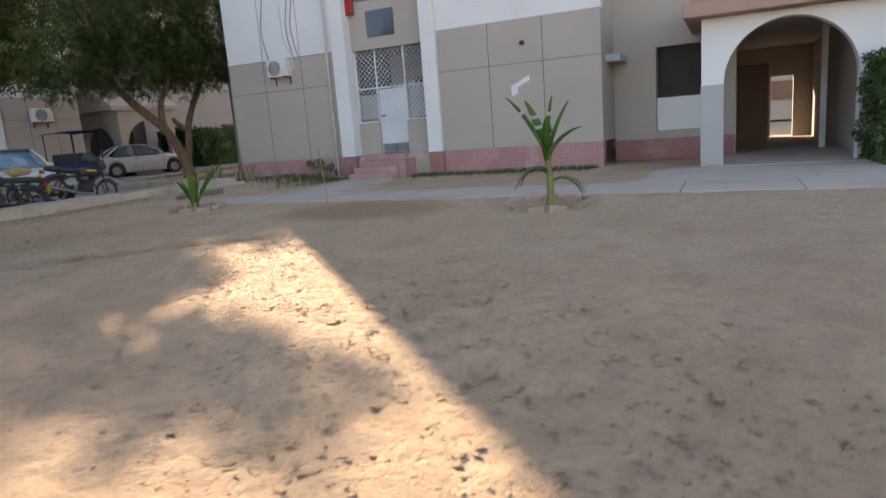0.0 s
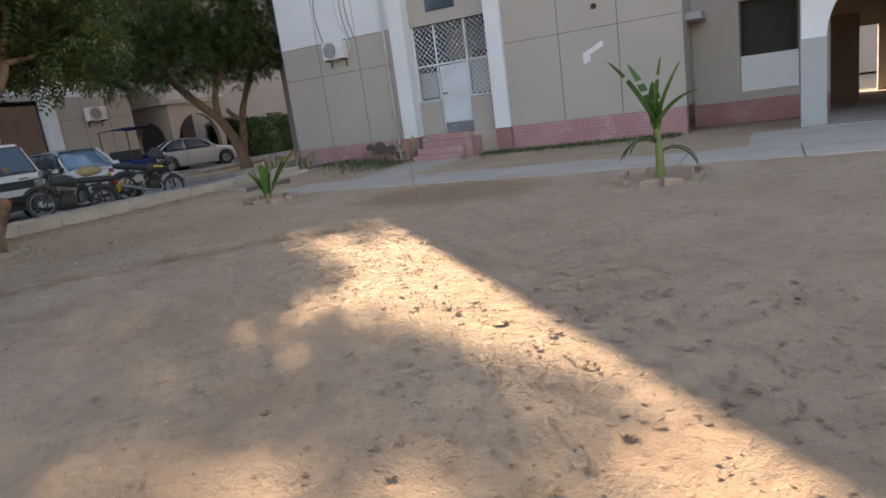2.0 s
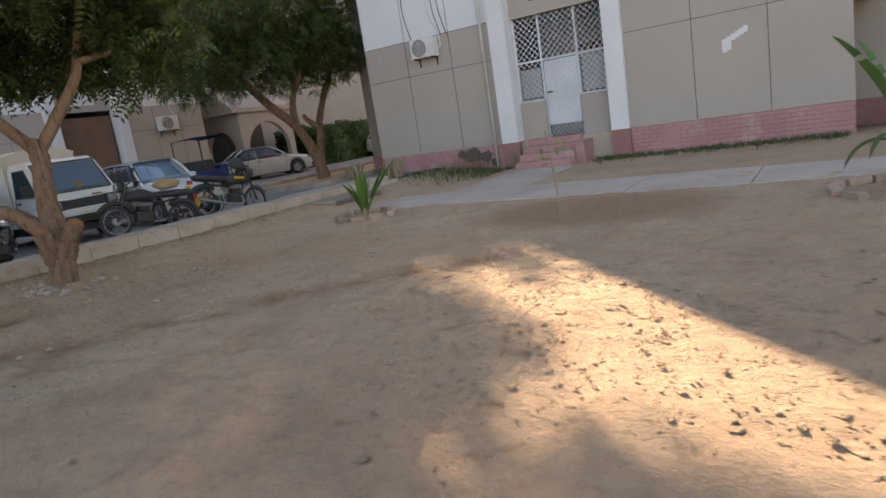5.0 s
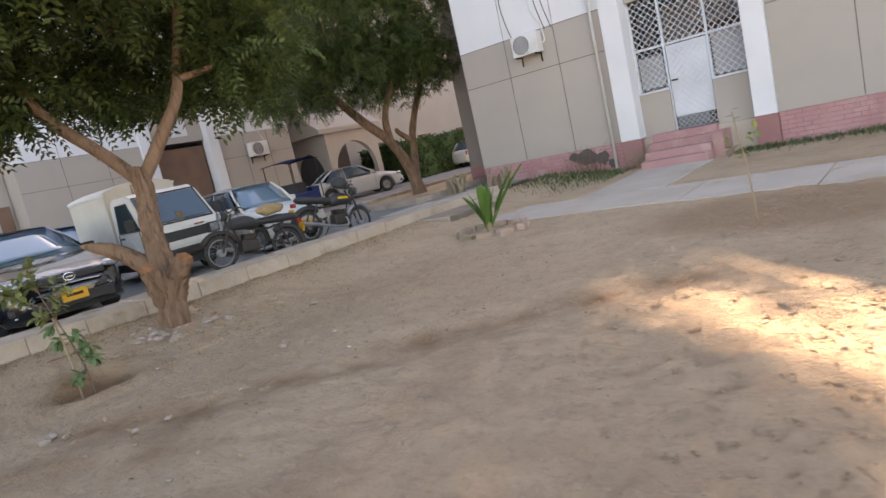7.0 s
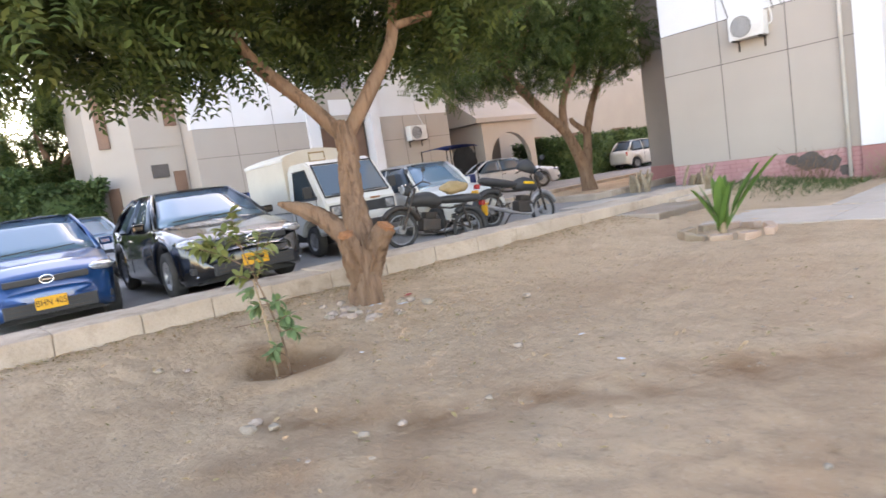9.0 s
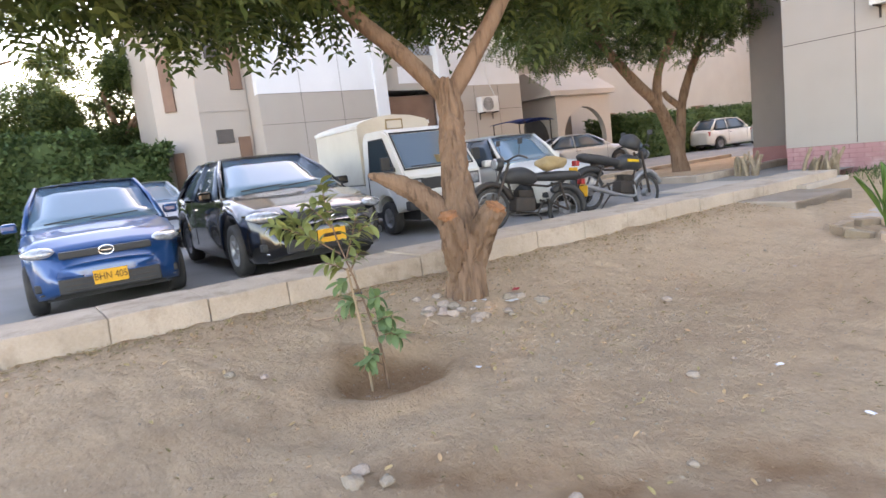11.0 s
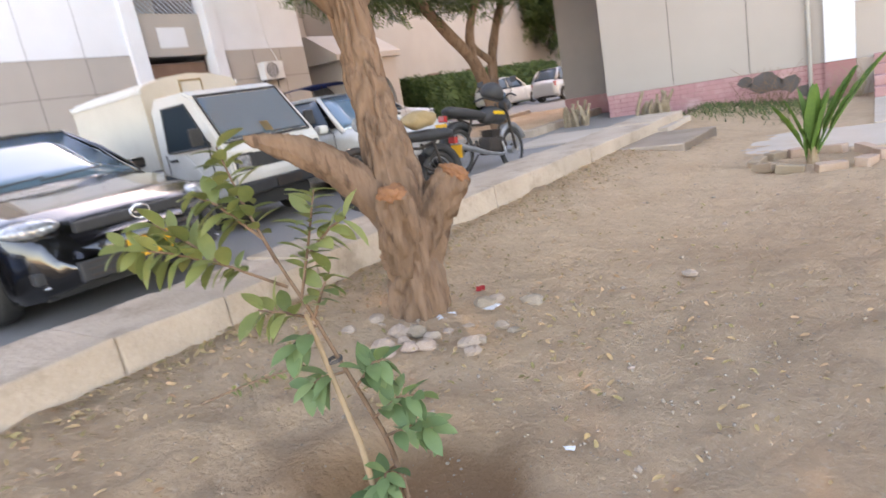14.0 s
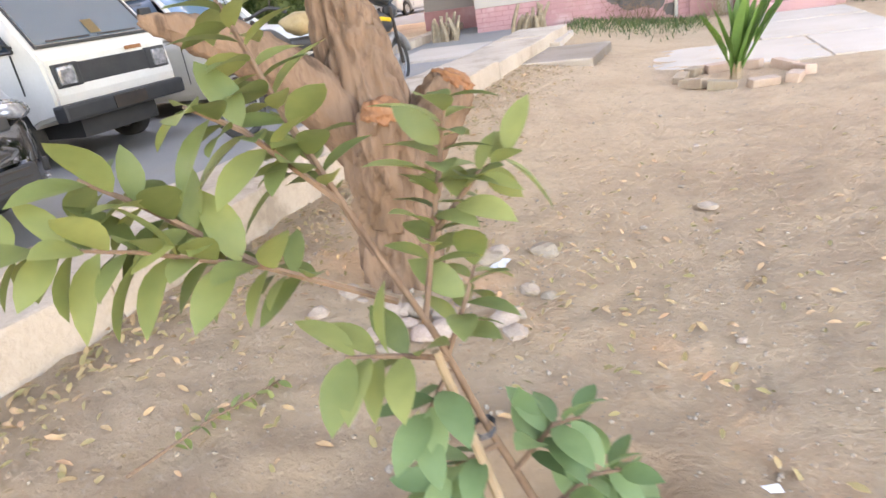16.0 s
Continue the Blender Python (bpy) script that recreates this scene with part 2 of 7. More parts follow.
def soil_mat():
    """Trodden sandy soil with darker damp patches along a shallow drain, and fine pebbles."""
    m = bpy.data.materials.new("sandy soil")
    m.use_nodes = True
    nt = m.node_tree
    n, l = nt.nodes, nt.links
    b = n["Principled BSDF"]
    b.inputs["Roughness"].default_value, b.inputs["Specular IOR Level"].default_value = 0.95, 0.15
    tc = n.new("ShaderNodeTexCoord")

    def noise_tex(sc, det=6, ro=0.55):
        t = n.new("ShaderNodeTexNoise")
        t.inputs["Scale"].default_value, t.inputs["Detail"].default_value, t.inputs["Roughness"].default_value = sc, det, ro
        l.new(tc.outputs["Object"], t.inputs["Vector"])
        return t.outputs["Fac"]

    def ranged(v, a, c, lo=0.0, hi=1.0):
        r = n.new("ShaderNodeMapRange")
        r.inputs["From Min"].default_value, r.inputs["From Max"].default_value = a, c
        r.inputs["To Min"].default_value, r.inputs["To Max"].default_value = lo, hi
        l.new(v, r.inputs["Value"])
        return r.outputs[0]

    def mixc(f, a, col):
        x = n.new("ShaderNodeMix")
        x.data_type = "RGBA"
        l.new(f, x.inputs["Factor"])
        if isinstance(a, tuple):
            x.inputs["A"].default_value = (*a, 1)
        else:
            l.new(a, x.inputs["A"])
        x.inputs["B"].default_value = (*col, 1)
        return x.outputs["Result"]

    c = mixc(ranged(noise_tex(0.5, 5), 0.35, 0.65), (0.60, 0.43, 0.285), (0.53, 0.365, 0.235))
    c = mixc(ranged(noise_tex(5, 8, 0.65), 0.5, 0.75, 0, 0.55), c, (0.38, 0.275, 0.19))
    c = mixc(ranged(noise_tex(1.3, 7, 0.6), 0.5, 0.72, 0, 0.6), c, (0.40, 0.265, 0.165))
    c = mixc(ranged(noise_tex(16, 6, 0.7), 0.52, 0.72, 0, 0.5), c, (0.33, 0.24, 0.165))
    c = mixc(ranged(noise_tex(45, 5, 0.6), 0.55, 0.8, 0, 0.5), c, (0.62, 0.51, 0.40))
    at = n.new("ShaderNodeAttribute")
    at.attribute_name = "damp"
    c = mixc(at.outputs["Fac"], c, (0.30, 0.165, 0.085))
    l.new(c, b.inputs["Base Color"])
    bp = n.new("ShaderNodeBump")
    bp.inputs["Strength"].default_value, bp.inputs["Distance"].default_value = 1.0, 0.07
    h = n.new("ShaderNodeMath")
    h.operation = "MULTIPLY_ADD"
    l.new(noise_tex(48, 7, 0.75), h.inputs[0])
    h.inputs[1].default_value = 0.5
    l.new(noise_tex(14, 7, 0.68), h.inputs[2])
    l.new(h.outputs[0], bp.inputs["Height"])
    l.new(bp.outputs[0], b.inputs["Normal"])
    return m


M["soil"] = soil_mat()

# ---- mesh helpers ----
def part(name, bm, material, parent=None, label="", smooth=False):
    me = bpy.data.meshes.new(name)
    bm.to_mesh(me)
    bm.free()
    me.materials.append(M[material] if isinstance(material, str) else material)
    if smooth:
        me.polygons.foreach_set("use_smooth", [True] * len(me.polygons))
    ob = new(name, me)
    if parent:
        ob.parent = parent
    if label:
        ob["label"] = label
    return ob


def parts(name, rows, material, parent, label="", bevel=0.0):
    for r in rows:
        ob = part(name, boxes(r, bevel=bevel), material, parent, label)
    return ob


def thing(name, label, category, m=None, group=""):
    ob = new(name)
    if m is not None:
        ob.matrix_world = m
    return tagged(ob, label, category, group)


def box(bm, x0, x1, y0, y1, z0, z1, bevel=0.0, m=None):
    r = bmesh.ops.create_cube(bm, size=1)
    vs = r["verts"]
    bmesh.ops.scale(bm, vec=(x1 - x0, y1 - y0, z1 - z0), verts=vs)
    bmesh.ops.translate(bm, vec=((x0 + x1) / 2, (y0 + y1) / 2, (z0 + z1) / 2), verts=vs)
    if bevel:
        es = list({e for v in vs for e in v.link_edges})
        r = bmesh.ops.bevel(bm, geom=es, offset=bevel, segments=2, affect="EDGES", profile=0.6)
        vs = list({v for f in r["faces"] for v in f.verts} | {v for v in vs if v.is_valid})
    if m is not None:
        bmesh.ops.transform(bm, matrix=m, verts=vs)
    return bm


def boxes(*rows, bevel=0.0):
    bm = bmesh.new()
    for r in rows:
        box(bm, *r, bevel=bevel)
    return bm


def tube(bm, pts, radii, sides=10, rough=0.0, cap=True, seed=0):
    """A tapered round tube along points, with an uneven skin."""
    rings = []
    pts = [Vector(p) for p in pts]
    up = None
    for i, p in enumerate(pts):
        d = (pts[min(i + 1, len(pts) - 1)] - pts[max(i - 1, 0)]).normalized()
        if up is None:
            up = d.orthogonal().normalized()
        up = (up - d * up.dot(d)).normalized()
        side = d.cross(up)
        ring = []
        for k in range(sides):
            a = 2 * math.pi * k / sides
            r = radii[i]
            if rough:
                r *= 1 + rough * noise.noise(Vector((math.cos(a) * 2.2 + seed, math.sin(a) * 2.2, (p.x + p.y + p.z) * 2.2)))
                r *= 1 + 0.5 * rough * noise.noise(Vector((math.cos(a) * 6 + seed, math.sin(a) * 6, (p.x + p.y + p.z) * 3.0)))
            ring.append(bm.verts.new(p + (up * math.cos(a) + side * math.sin(a)) * r))
        rings.append(ring)
    for a, c in zip(rings, rings[1:]):
        for k in range(sides):
            bm.faces.new((a[k], a[(k + 1) % sides], c[(k + 1) % sides], c[k]))
    if cap:
        bm.faces.new(list(reversed(rings[0])))
        bm.faces.new(rings[-1])
    return bm


def smooth_path(pts, radii, n=8):
    """Points on a Catmull-Rom curve through pts, with radii to match."""
    P = [Vector(p) for p in pts]
    out, rad = [], []
    for i in range(len(P) - 1):
        a, b, c, d = P[max(i - 1, 0)], P[i], P[i + 1], P[min(i + 2, len(P) - 1)]
        for k in range(n):
            t = k / n
            out.append(0.5 * ((2 * b) + (c - a) * t + (2 * a - 5 * b + 4 * c - d) * t * t + (3 * b - a - 3 * c + d) * t ** 3))
            rad.append(radii[i] + (radii[i + 1] - radii[i]) * t)
    return out + [P[-1]], rad + [radii[-1]]


def mesh_np(name, verts, faces, material, parent=None, smooth=False):
    """A mesh from numpy arrays: verts (n, 3), faces (m, 3 or 4)."""
    me = bpy.data.meshes.new(name)
    k = faces.shape[1]
    me.vertices.add(len(verts))
    me.vertices.foreach_set("co", verts.astype(np.float32).ravel())
    me.loops.add(faces.size)
    me.loops.foreach_set("vertex_index", faces.astype(np.int32).ravel())
    me.polygons.add(len(faces))
    me.polygons.foreach_set("loop_start", np.arange(0, faces.size, k, dtype=np.int32))
    me.materials.append(M[material] if isinstance(material, str) else material)
    me.update(calc_edges=True)
    if smooth:
        me.polygons.foreach_set("use_smooth", np.ones(len(faces), dtype=bool))
    ob = new(name, me)
    if parent:
        ob.parent = parent
    return ob


def scatter(base_v, base_f, where, rots, scales):
    """Many copies of a small mesh in one array: places (n,3), rotations (n,3,3), scales (n,)."""
    n, k = len(where), len(base_v)
    v = np.einsum("nij,kj->nki", rots, base_v) * scales[:, None, None] + where[:, None, :]
    f = base_f[None] + (np.arange(n) * k)[:, None, None]
    return v.reshape(-1, 3), f.reshape(-1, base_f.shape[1])


def turns(rng, n, tilt=1.0, down=None):
    """Random rotations; tilt 1: all ways. The base's +x is the way that a leaf points."""
    yaw = rng.uniform(0, 2 * np.pi, n)
    pit = rng.normal(0, tilt * 0.6, n) if down is None else rng.normal(down, tilt * 0.45, n)
    rol = rng.normal(0, 0.7 * tilt, n)
    cy, sy, cp, sp, cr, sr = np.cos(yaw), np.sin(yaw), np.cos(pit), np.sin(pit), np.cos(rol), np.sin(rol)
    z = np.zeros(n)
    o = np.ones(n)
    Rz = np.stack([np.stack([cy, -sy, z], -1), np.stack([sy, cy, z], -1), np.stack([z, z, o], -1)], 1)
    Ry = np.stack([np.stack([cp, z, sp], -1), np.stack([z, o, z], -1), np.stack([-sp, z, cp], -1)], 1)
    Rx = np.stack([np.stack([o, z, z], -1), np.stack([z, cr, -sr], -1), np.stack([z, sr, cr], -1)], 1)
    return Rz @ Ry @ Rx


def frond_base(pairs=6, length=0.26, leaf=0.085, width=0.03):
    """A feather-like compound leaf: pairs of narrow leaflets along a drooping rib."""
    v, f = [], []
    for i in range(pairs):
        t = (i + 0.6) / pairs
        x, z = length * t, -0.10 * length * t * t * 4
        for s in (-1, 1):
            k = len(v)
            ln = leaf * (1 - 0.35 * abs(t - 0.45))
            ax, ay = 0.45, s * 0.89
            v += [(x, 0, z), (x + ax * ln * 0.5 - ay * width * 0.5, ay * ln * 0.5 + ax * width * 0.5, z + 0.004), (x + ax * ln, ay * ln, z - 0.02), (x + ax * ln * 0.5 + ay * width * 0.5, ay * ln * 0.5 - ax * width * 0.5, z + 0.004)]
            f.append((k, k + 1, k + 2, k + 3))
    return np.array(v), np.array(f)


# ---- ground heights ----
PIT = (-9.70, 3.98)
DRAIN = [(-8.6, 3.45), (-7.82, 4.2), (-7.3, 4.84), (-6.63, 5.58), (-6.2, 6.1), (-5.6, 6.6)]


def kerb_x(y):
    """The kerb's inner face: it runs slightly askew to the buildings."""
    return -11.40 + 0.075 * (y - 4)


def seg_dist(x, y, pts):
    best = 9.0
    for (ax, ay), (bx, by) in zip(pts, pts[1:]):
        dx, dy = bx - ax, by - ay
        t = max(0, min(1, ((x - ax) * dx + (y - ay) * dy) / (dx * dx + dy * dy)))
        best = min(best, math.hypot(x - ax - t * dx, y - ay - t * dy))
    return best


def ground_z(x, y):
    if x < kerb_x(y) - 0.3 or y > 16:
        return -0.14
    z = -0.06 + 0.06 * max(0, min(1, (-x - 1) / 5))
    z += (0.05 - z) * max(0, min(1, (y - 7.0) / 2.5))
    k = max(0, min(1, (-x - 9.2) / 2.2))
    z += 0.19 * k * k * (3 - 2 * k)
    d = math.hypot(x - PIT[0], y - PIT[1]) * (1 + 0.10 * math.sin(2.0 * math.atan2(y - PIT[1], x - PIT[0]) + 1))
    z += -0.085 * (1 - min(1, (d / 0.33) ** 6)) + 0.035 * math.exp(-((d - 0.43) / 0.10) ** 2)
    return z


# ---- ground, road, kerb, pavement ----
def build_ground():
    far = [30, 60, 120, 260, 600]
    xs = np.array([-f - 26 for f in reversed(far)] + list(np.arange(-26, -12.3, 2.0)) + [-12.3, -12.25] + list(np.arange(-12.2, 3.0, 0.05)) + list(np.arange(3.0, 10, 1.0)) + [10 + f for f in far])
    ys = np.array([-f - 6 for f in reversed(far)] + list(np.arange(-6, -1.0, 0.5)) + list(np.arange(-1.0, 11.0, 0.05)) + list(np.arange(11.0, 15.2, 0.3)) + [15.9, 16.1] + list(np.arange(18, 40, 4.0)) + [40 + f for f in far])
    nx, ny = len(xs), len(ys)
    v = np.zeros((ny, nx, 3))
    damp = np.zeros((ny, nx))
    for j, y in enumerate(ys):
        for i, x in enumerate(xs):
            z = ground_z(x, y)
            if -12.2 < x < 3 and -1 < y < 11:
                p = Vector((x, y, 0))
                z += 0.012 * noise.noise(p * 1.3) + 0.014 * noise.noise(p * 4) + 0.022 * noise.noise(Vector((x * 5, y * 8, 0))) * (0.6 + noise.noise(p * 0.9)) + 0.016 * noise.noise(p * 12)
                z -= 0.03 * max(0, 0.16 - abs(noise.noise(Vector((x * 3.2 + 4, y * 4.6, 2)))))
                tread = noise.noise(p * 4.2 + Vector((7, 3, 1)))
                z -= 0.016 * max(0, tread - 0.18)
                d = seg_dist(x + 0.12 * noise.noise(p * 2.0), y + 0.12 * noise.noise(p * 2.0 + Vector((5, 5, 5))), DRAIN)
                z -= 0.03 * math.exp(-(d / 0.22) ** 2)
                w = max(0, 1 - d / 0.34) * (0.5 + 0.8 * noise.noise(p * 3) + 0.5 * noise.noise(p * 9))
                pit = math.hypot(x - PIT[0], y - PIT[1])
                w = max(w, (0.85 + 0.3 * noise.noise(p * 7)) * max(0, min(1, (0.38 - pit) / 0.10)), 0.5 * max(0, min(1, (0.66 - pit) / 0.25)) * (0.7 + noise.noise(p * 4)))
                w = max(w, 0.42 * max(0, min(1, (0.9 - math.hypot(x + 8.1, (y - 3.5) / 1.1)) / 0.5)) * (0.8 + 1.2 * noise.noise(p * 2.5)))
                w = max(w, 0.55 * max(0, min(1, (1.1 - math.hypot((x + 5.3) / 1.6, y - 8.6)) / 0.5)))
                damp[j, i] = min(0.9, max(0, w))
            v[j, i] = (x, y, z)
    idx = np.arange(nx * ny).reshape(ny, nx)
    f = np.stack([idx[:-1, :-1], idx[:-1, 1:], idx[1:, 1:], idx[1:, :-1]], -1).reshape(-1, 4)
    ob = mesh_np("ground", v.reshape(-1, 3), f, "soil", smooth=True)
    a = ob.data.attributes.new("damp", "FLOAT", "POINT")
    a.data.foreach_set("value", damp.ravel().astype(np.float32))
    return tagged(ob, "trodden bare sandy soil with damp patches", "ground", kind="structure")


build_ground()


def road_z(y):
    return -0.05 + 0.11 * max(0, min(1, (y - 4) / 5))


def sheet(name, xs, ys, zf, material, label, category):
    nx, ny = len(xs), len(ys)
    v = np.array([(x, y, zf(x, y)) for y in ys for x in xs])
    idx = np.arange(nx * ny).reshape(ny, nx)
    f = np.stack([idx[:-1, :-1], idx[:-1, 1:], idx[1:, 1:], idx[1:, :-1]], -1).reshape(-1, 4)
    return tagged(mesh_np(name, v, f, material, smooth=True), label, category, kind="structure")


sheet("road", [-60, -24.0, -20, -16, -12.2], [-80, -20, 0, 4, 5, 6, 7, 8, 9, 12, 14, 20, 30, 60, 120], lambda x, y: road_z(y), "road", "worn grey asphalt parking road", "road")

kerb = thing("kerb", "low concrete kerb wall beside the parked cars", "kerb")
kerb["kind"] = "structure"
rk = random.Random(3)
y = -14.0
while y < 12.0:
    ln = min(0.62 + rk.uniform(-0.05, 0.05), 12.05 - y)
    bm = bmesh.new()
    off, top = rk.uniform(-0.012, 0.012), 0.37 + rk.uniform(-0.008, 0.008)
    box(bm, -0.65 + off, off, 0.002, ln - 0.002, -0.3, top, bevel=0.014)
    bmesh.ops.subdivide_edges(bm, edges=bm.edges[:], cuts=2, use_grid_fill=True)
    for vv in bm.verts:
        q = vv.co + Vector((0, y, 0))
        vv.co += Vector((noise.noise(q * 5), noise.noise(q * 5 + Vector((9, 0, 0))), noise.noise(q * 5 + Vector((0, 9, 0))))) * 0.014
        vv.co.x += kerb_x(y + vv.co.y)
        vv.co.y += y
    part("kerb_block", bm, "kerb", kerb)
    y += ln


def slab(name, rows, material, label, category, kind="structure", bevel=0.012):
    ob = thing(name, label, category)
    ob["kind"] = kind
    for r in rows:
        part("slab", boxes(r, bevel=bevel), material, ob)
    return ob


rows = []
px = -11.2
rp = random.Random(8)
while px < 14:
    w = 1.5
    rows.append((px, px + w - 0.012, 9.55 + rp.uniform(-0.06, 0.05), 10.95 + rp.uniform(-0.04, 0.05), -0.1, 0.065 + rp.uniform(-0.006, 0.006)))
    px += w
slab("pavement", rows, "pave", "worn concrete path strewn with sand", "pavement")
slab("step_path", [(-8.6, -7.3, 10.97, 12.4, -0.1, 0.07), (-8.6, -7.3, 12.41, 13.5, -0.1, 0.075)], "pave", "short concrete path to the door steps", "path")
slab("porch_paving", [(-1.4, 1.1, 10.97, 13.2, -0.1, 0.06), (1.11, 4.2, 10.97, 13.2, -0.1, 0.055), (-0.5, 2.2, 13.21, 23.0, -0.1, 0.07)], "pave", "smooth concrete paving under the arched porch", "paving")
# slabs at the end of the kerb
sl = thing("concrete_slab", "loose concrete slab lying beside the kerb end", "slab", group="loose slabs")
part("block", boxes((-0.42, 0.42, -0.62, 0.62, 0, 0.17), bevel=0.02), "slab", sl)
sl.matrix_world = pose(-10.62, 10.35, 0.06, 0, 0, -4)
copy_thing(sl, pose(-9.72, 10.5, -0.03, 1.5, -2, -10))
slab("concrete_apron", [(-13.0, -11.9, 11.0, 12.4, -0.2, 0.24), (-11.35, -10.75, 11.05, 12.3, -0.2, 0.27)], "pave", "cracked concrete apron at the end of the kerb", "paving")
# bed beyond the parking, round the second tree
slab("tree_bed_kerb", [(-18.4, -14.3, 14.1, 14.35, -0.2, 0.2), (-14.55, -14.3, 14.37, 22, -0.2, 0.2), (-18.4, -18.15, 14.37, 22, -0.2, 0.2)], "kerb", "low concrete kerb of a tree bed", "kerb")
tagged(part("bed_soil", boxes((-18.13, -14.57, 14.37, 22, -0.2, 0.1)), "soil"), "bare soil inside the tree bed", "soil", kind="structure")


# ---- apartment blocks ----
def lattice(bm, u0, u1, z0, z1, d, step=0.11, r=0.008):
    """Diagonal bars within a rectangle of the plane y = d."""
    w, h = u1 - u0, z1 - z0
    k = -h
    while k < w:
        for flip in (0, 1):
            a, c = max(0, k), min(w, k + h)
            if c > a + 0.01:
                p, q = (a, a - k), (c, c - k)
                if flip:
                    p, q = (w - p[0], p[1]), (w - q[0], q[1])
                tube(bm, [(u0 + p[0], d, z0 + p[1]), (u0 + q[0], d, z0 + q[1])], [r, r], 4, cap=False)
        k += step
    return bm


def ac_unit(name, m):
    ob = thing(name, "off-white outdoor air conditioner unit on wall brackets", "air conditioner", m, "air conditioners")
    part("casing", boxes((-0.40, 0.40, -0.30, 0, 0, 0.55), bevel=0.02), "acwhite", ob)
    bm = bmesh.new()
    for r in (0.05, 0.10, 0.15, 0.20, 0.235):
        n = 24
        ps = [(-0.1 + r * math.cos(2 * math.pi * i / n), -0.312, 0.28 + r * math.sin(2 * math.pi * i / n)) for i in range(n + 1)]
        tube(bm, ps, [0.005] * (n + 1), 4, cap=False)
    part("fan_grille", bm, "iron", ob, "round dark fan grille")
    bm = bmesh.new()
    bmesh.ops.create_cone(bm, cap_ends=True, segments=28, radius1=0.24, radius2=0.24, depth=0.006, matrix=pose(-0.1, -0.303, 0.28, 90))
    part("fan_opening", bm, "grey", ob)
    for sx in (-0.3, 0.3):
        part("bracket", boxes((sx - 0.02, sx + 0.02, -0.34, 0.0, -0.035, 0.0), (sx - 0.02, sx + 0.02, -0.02, 0.0, -0.25, 0.0)), "iron", ob)
    bm = bmesh.new()
    ps, rr = smooth_path([(0.42, -0.1, 0.2), (0.5, -0.05, 0.3), (0.42, -0.03, 0.7), (0.2, -0.03, 1.2), (0.15, -0.03, 2.4)], [0.018] * 5, 6)
    tube(bm, ps, rr, 6)
    part("pipe", bm, "acwhite", ob)
    return ob


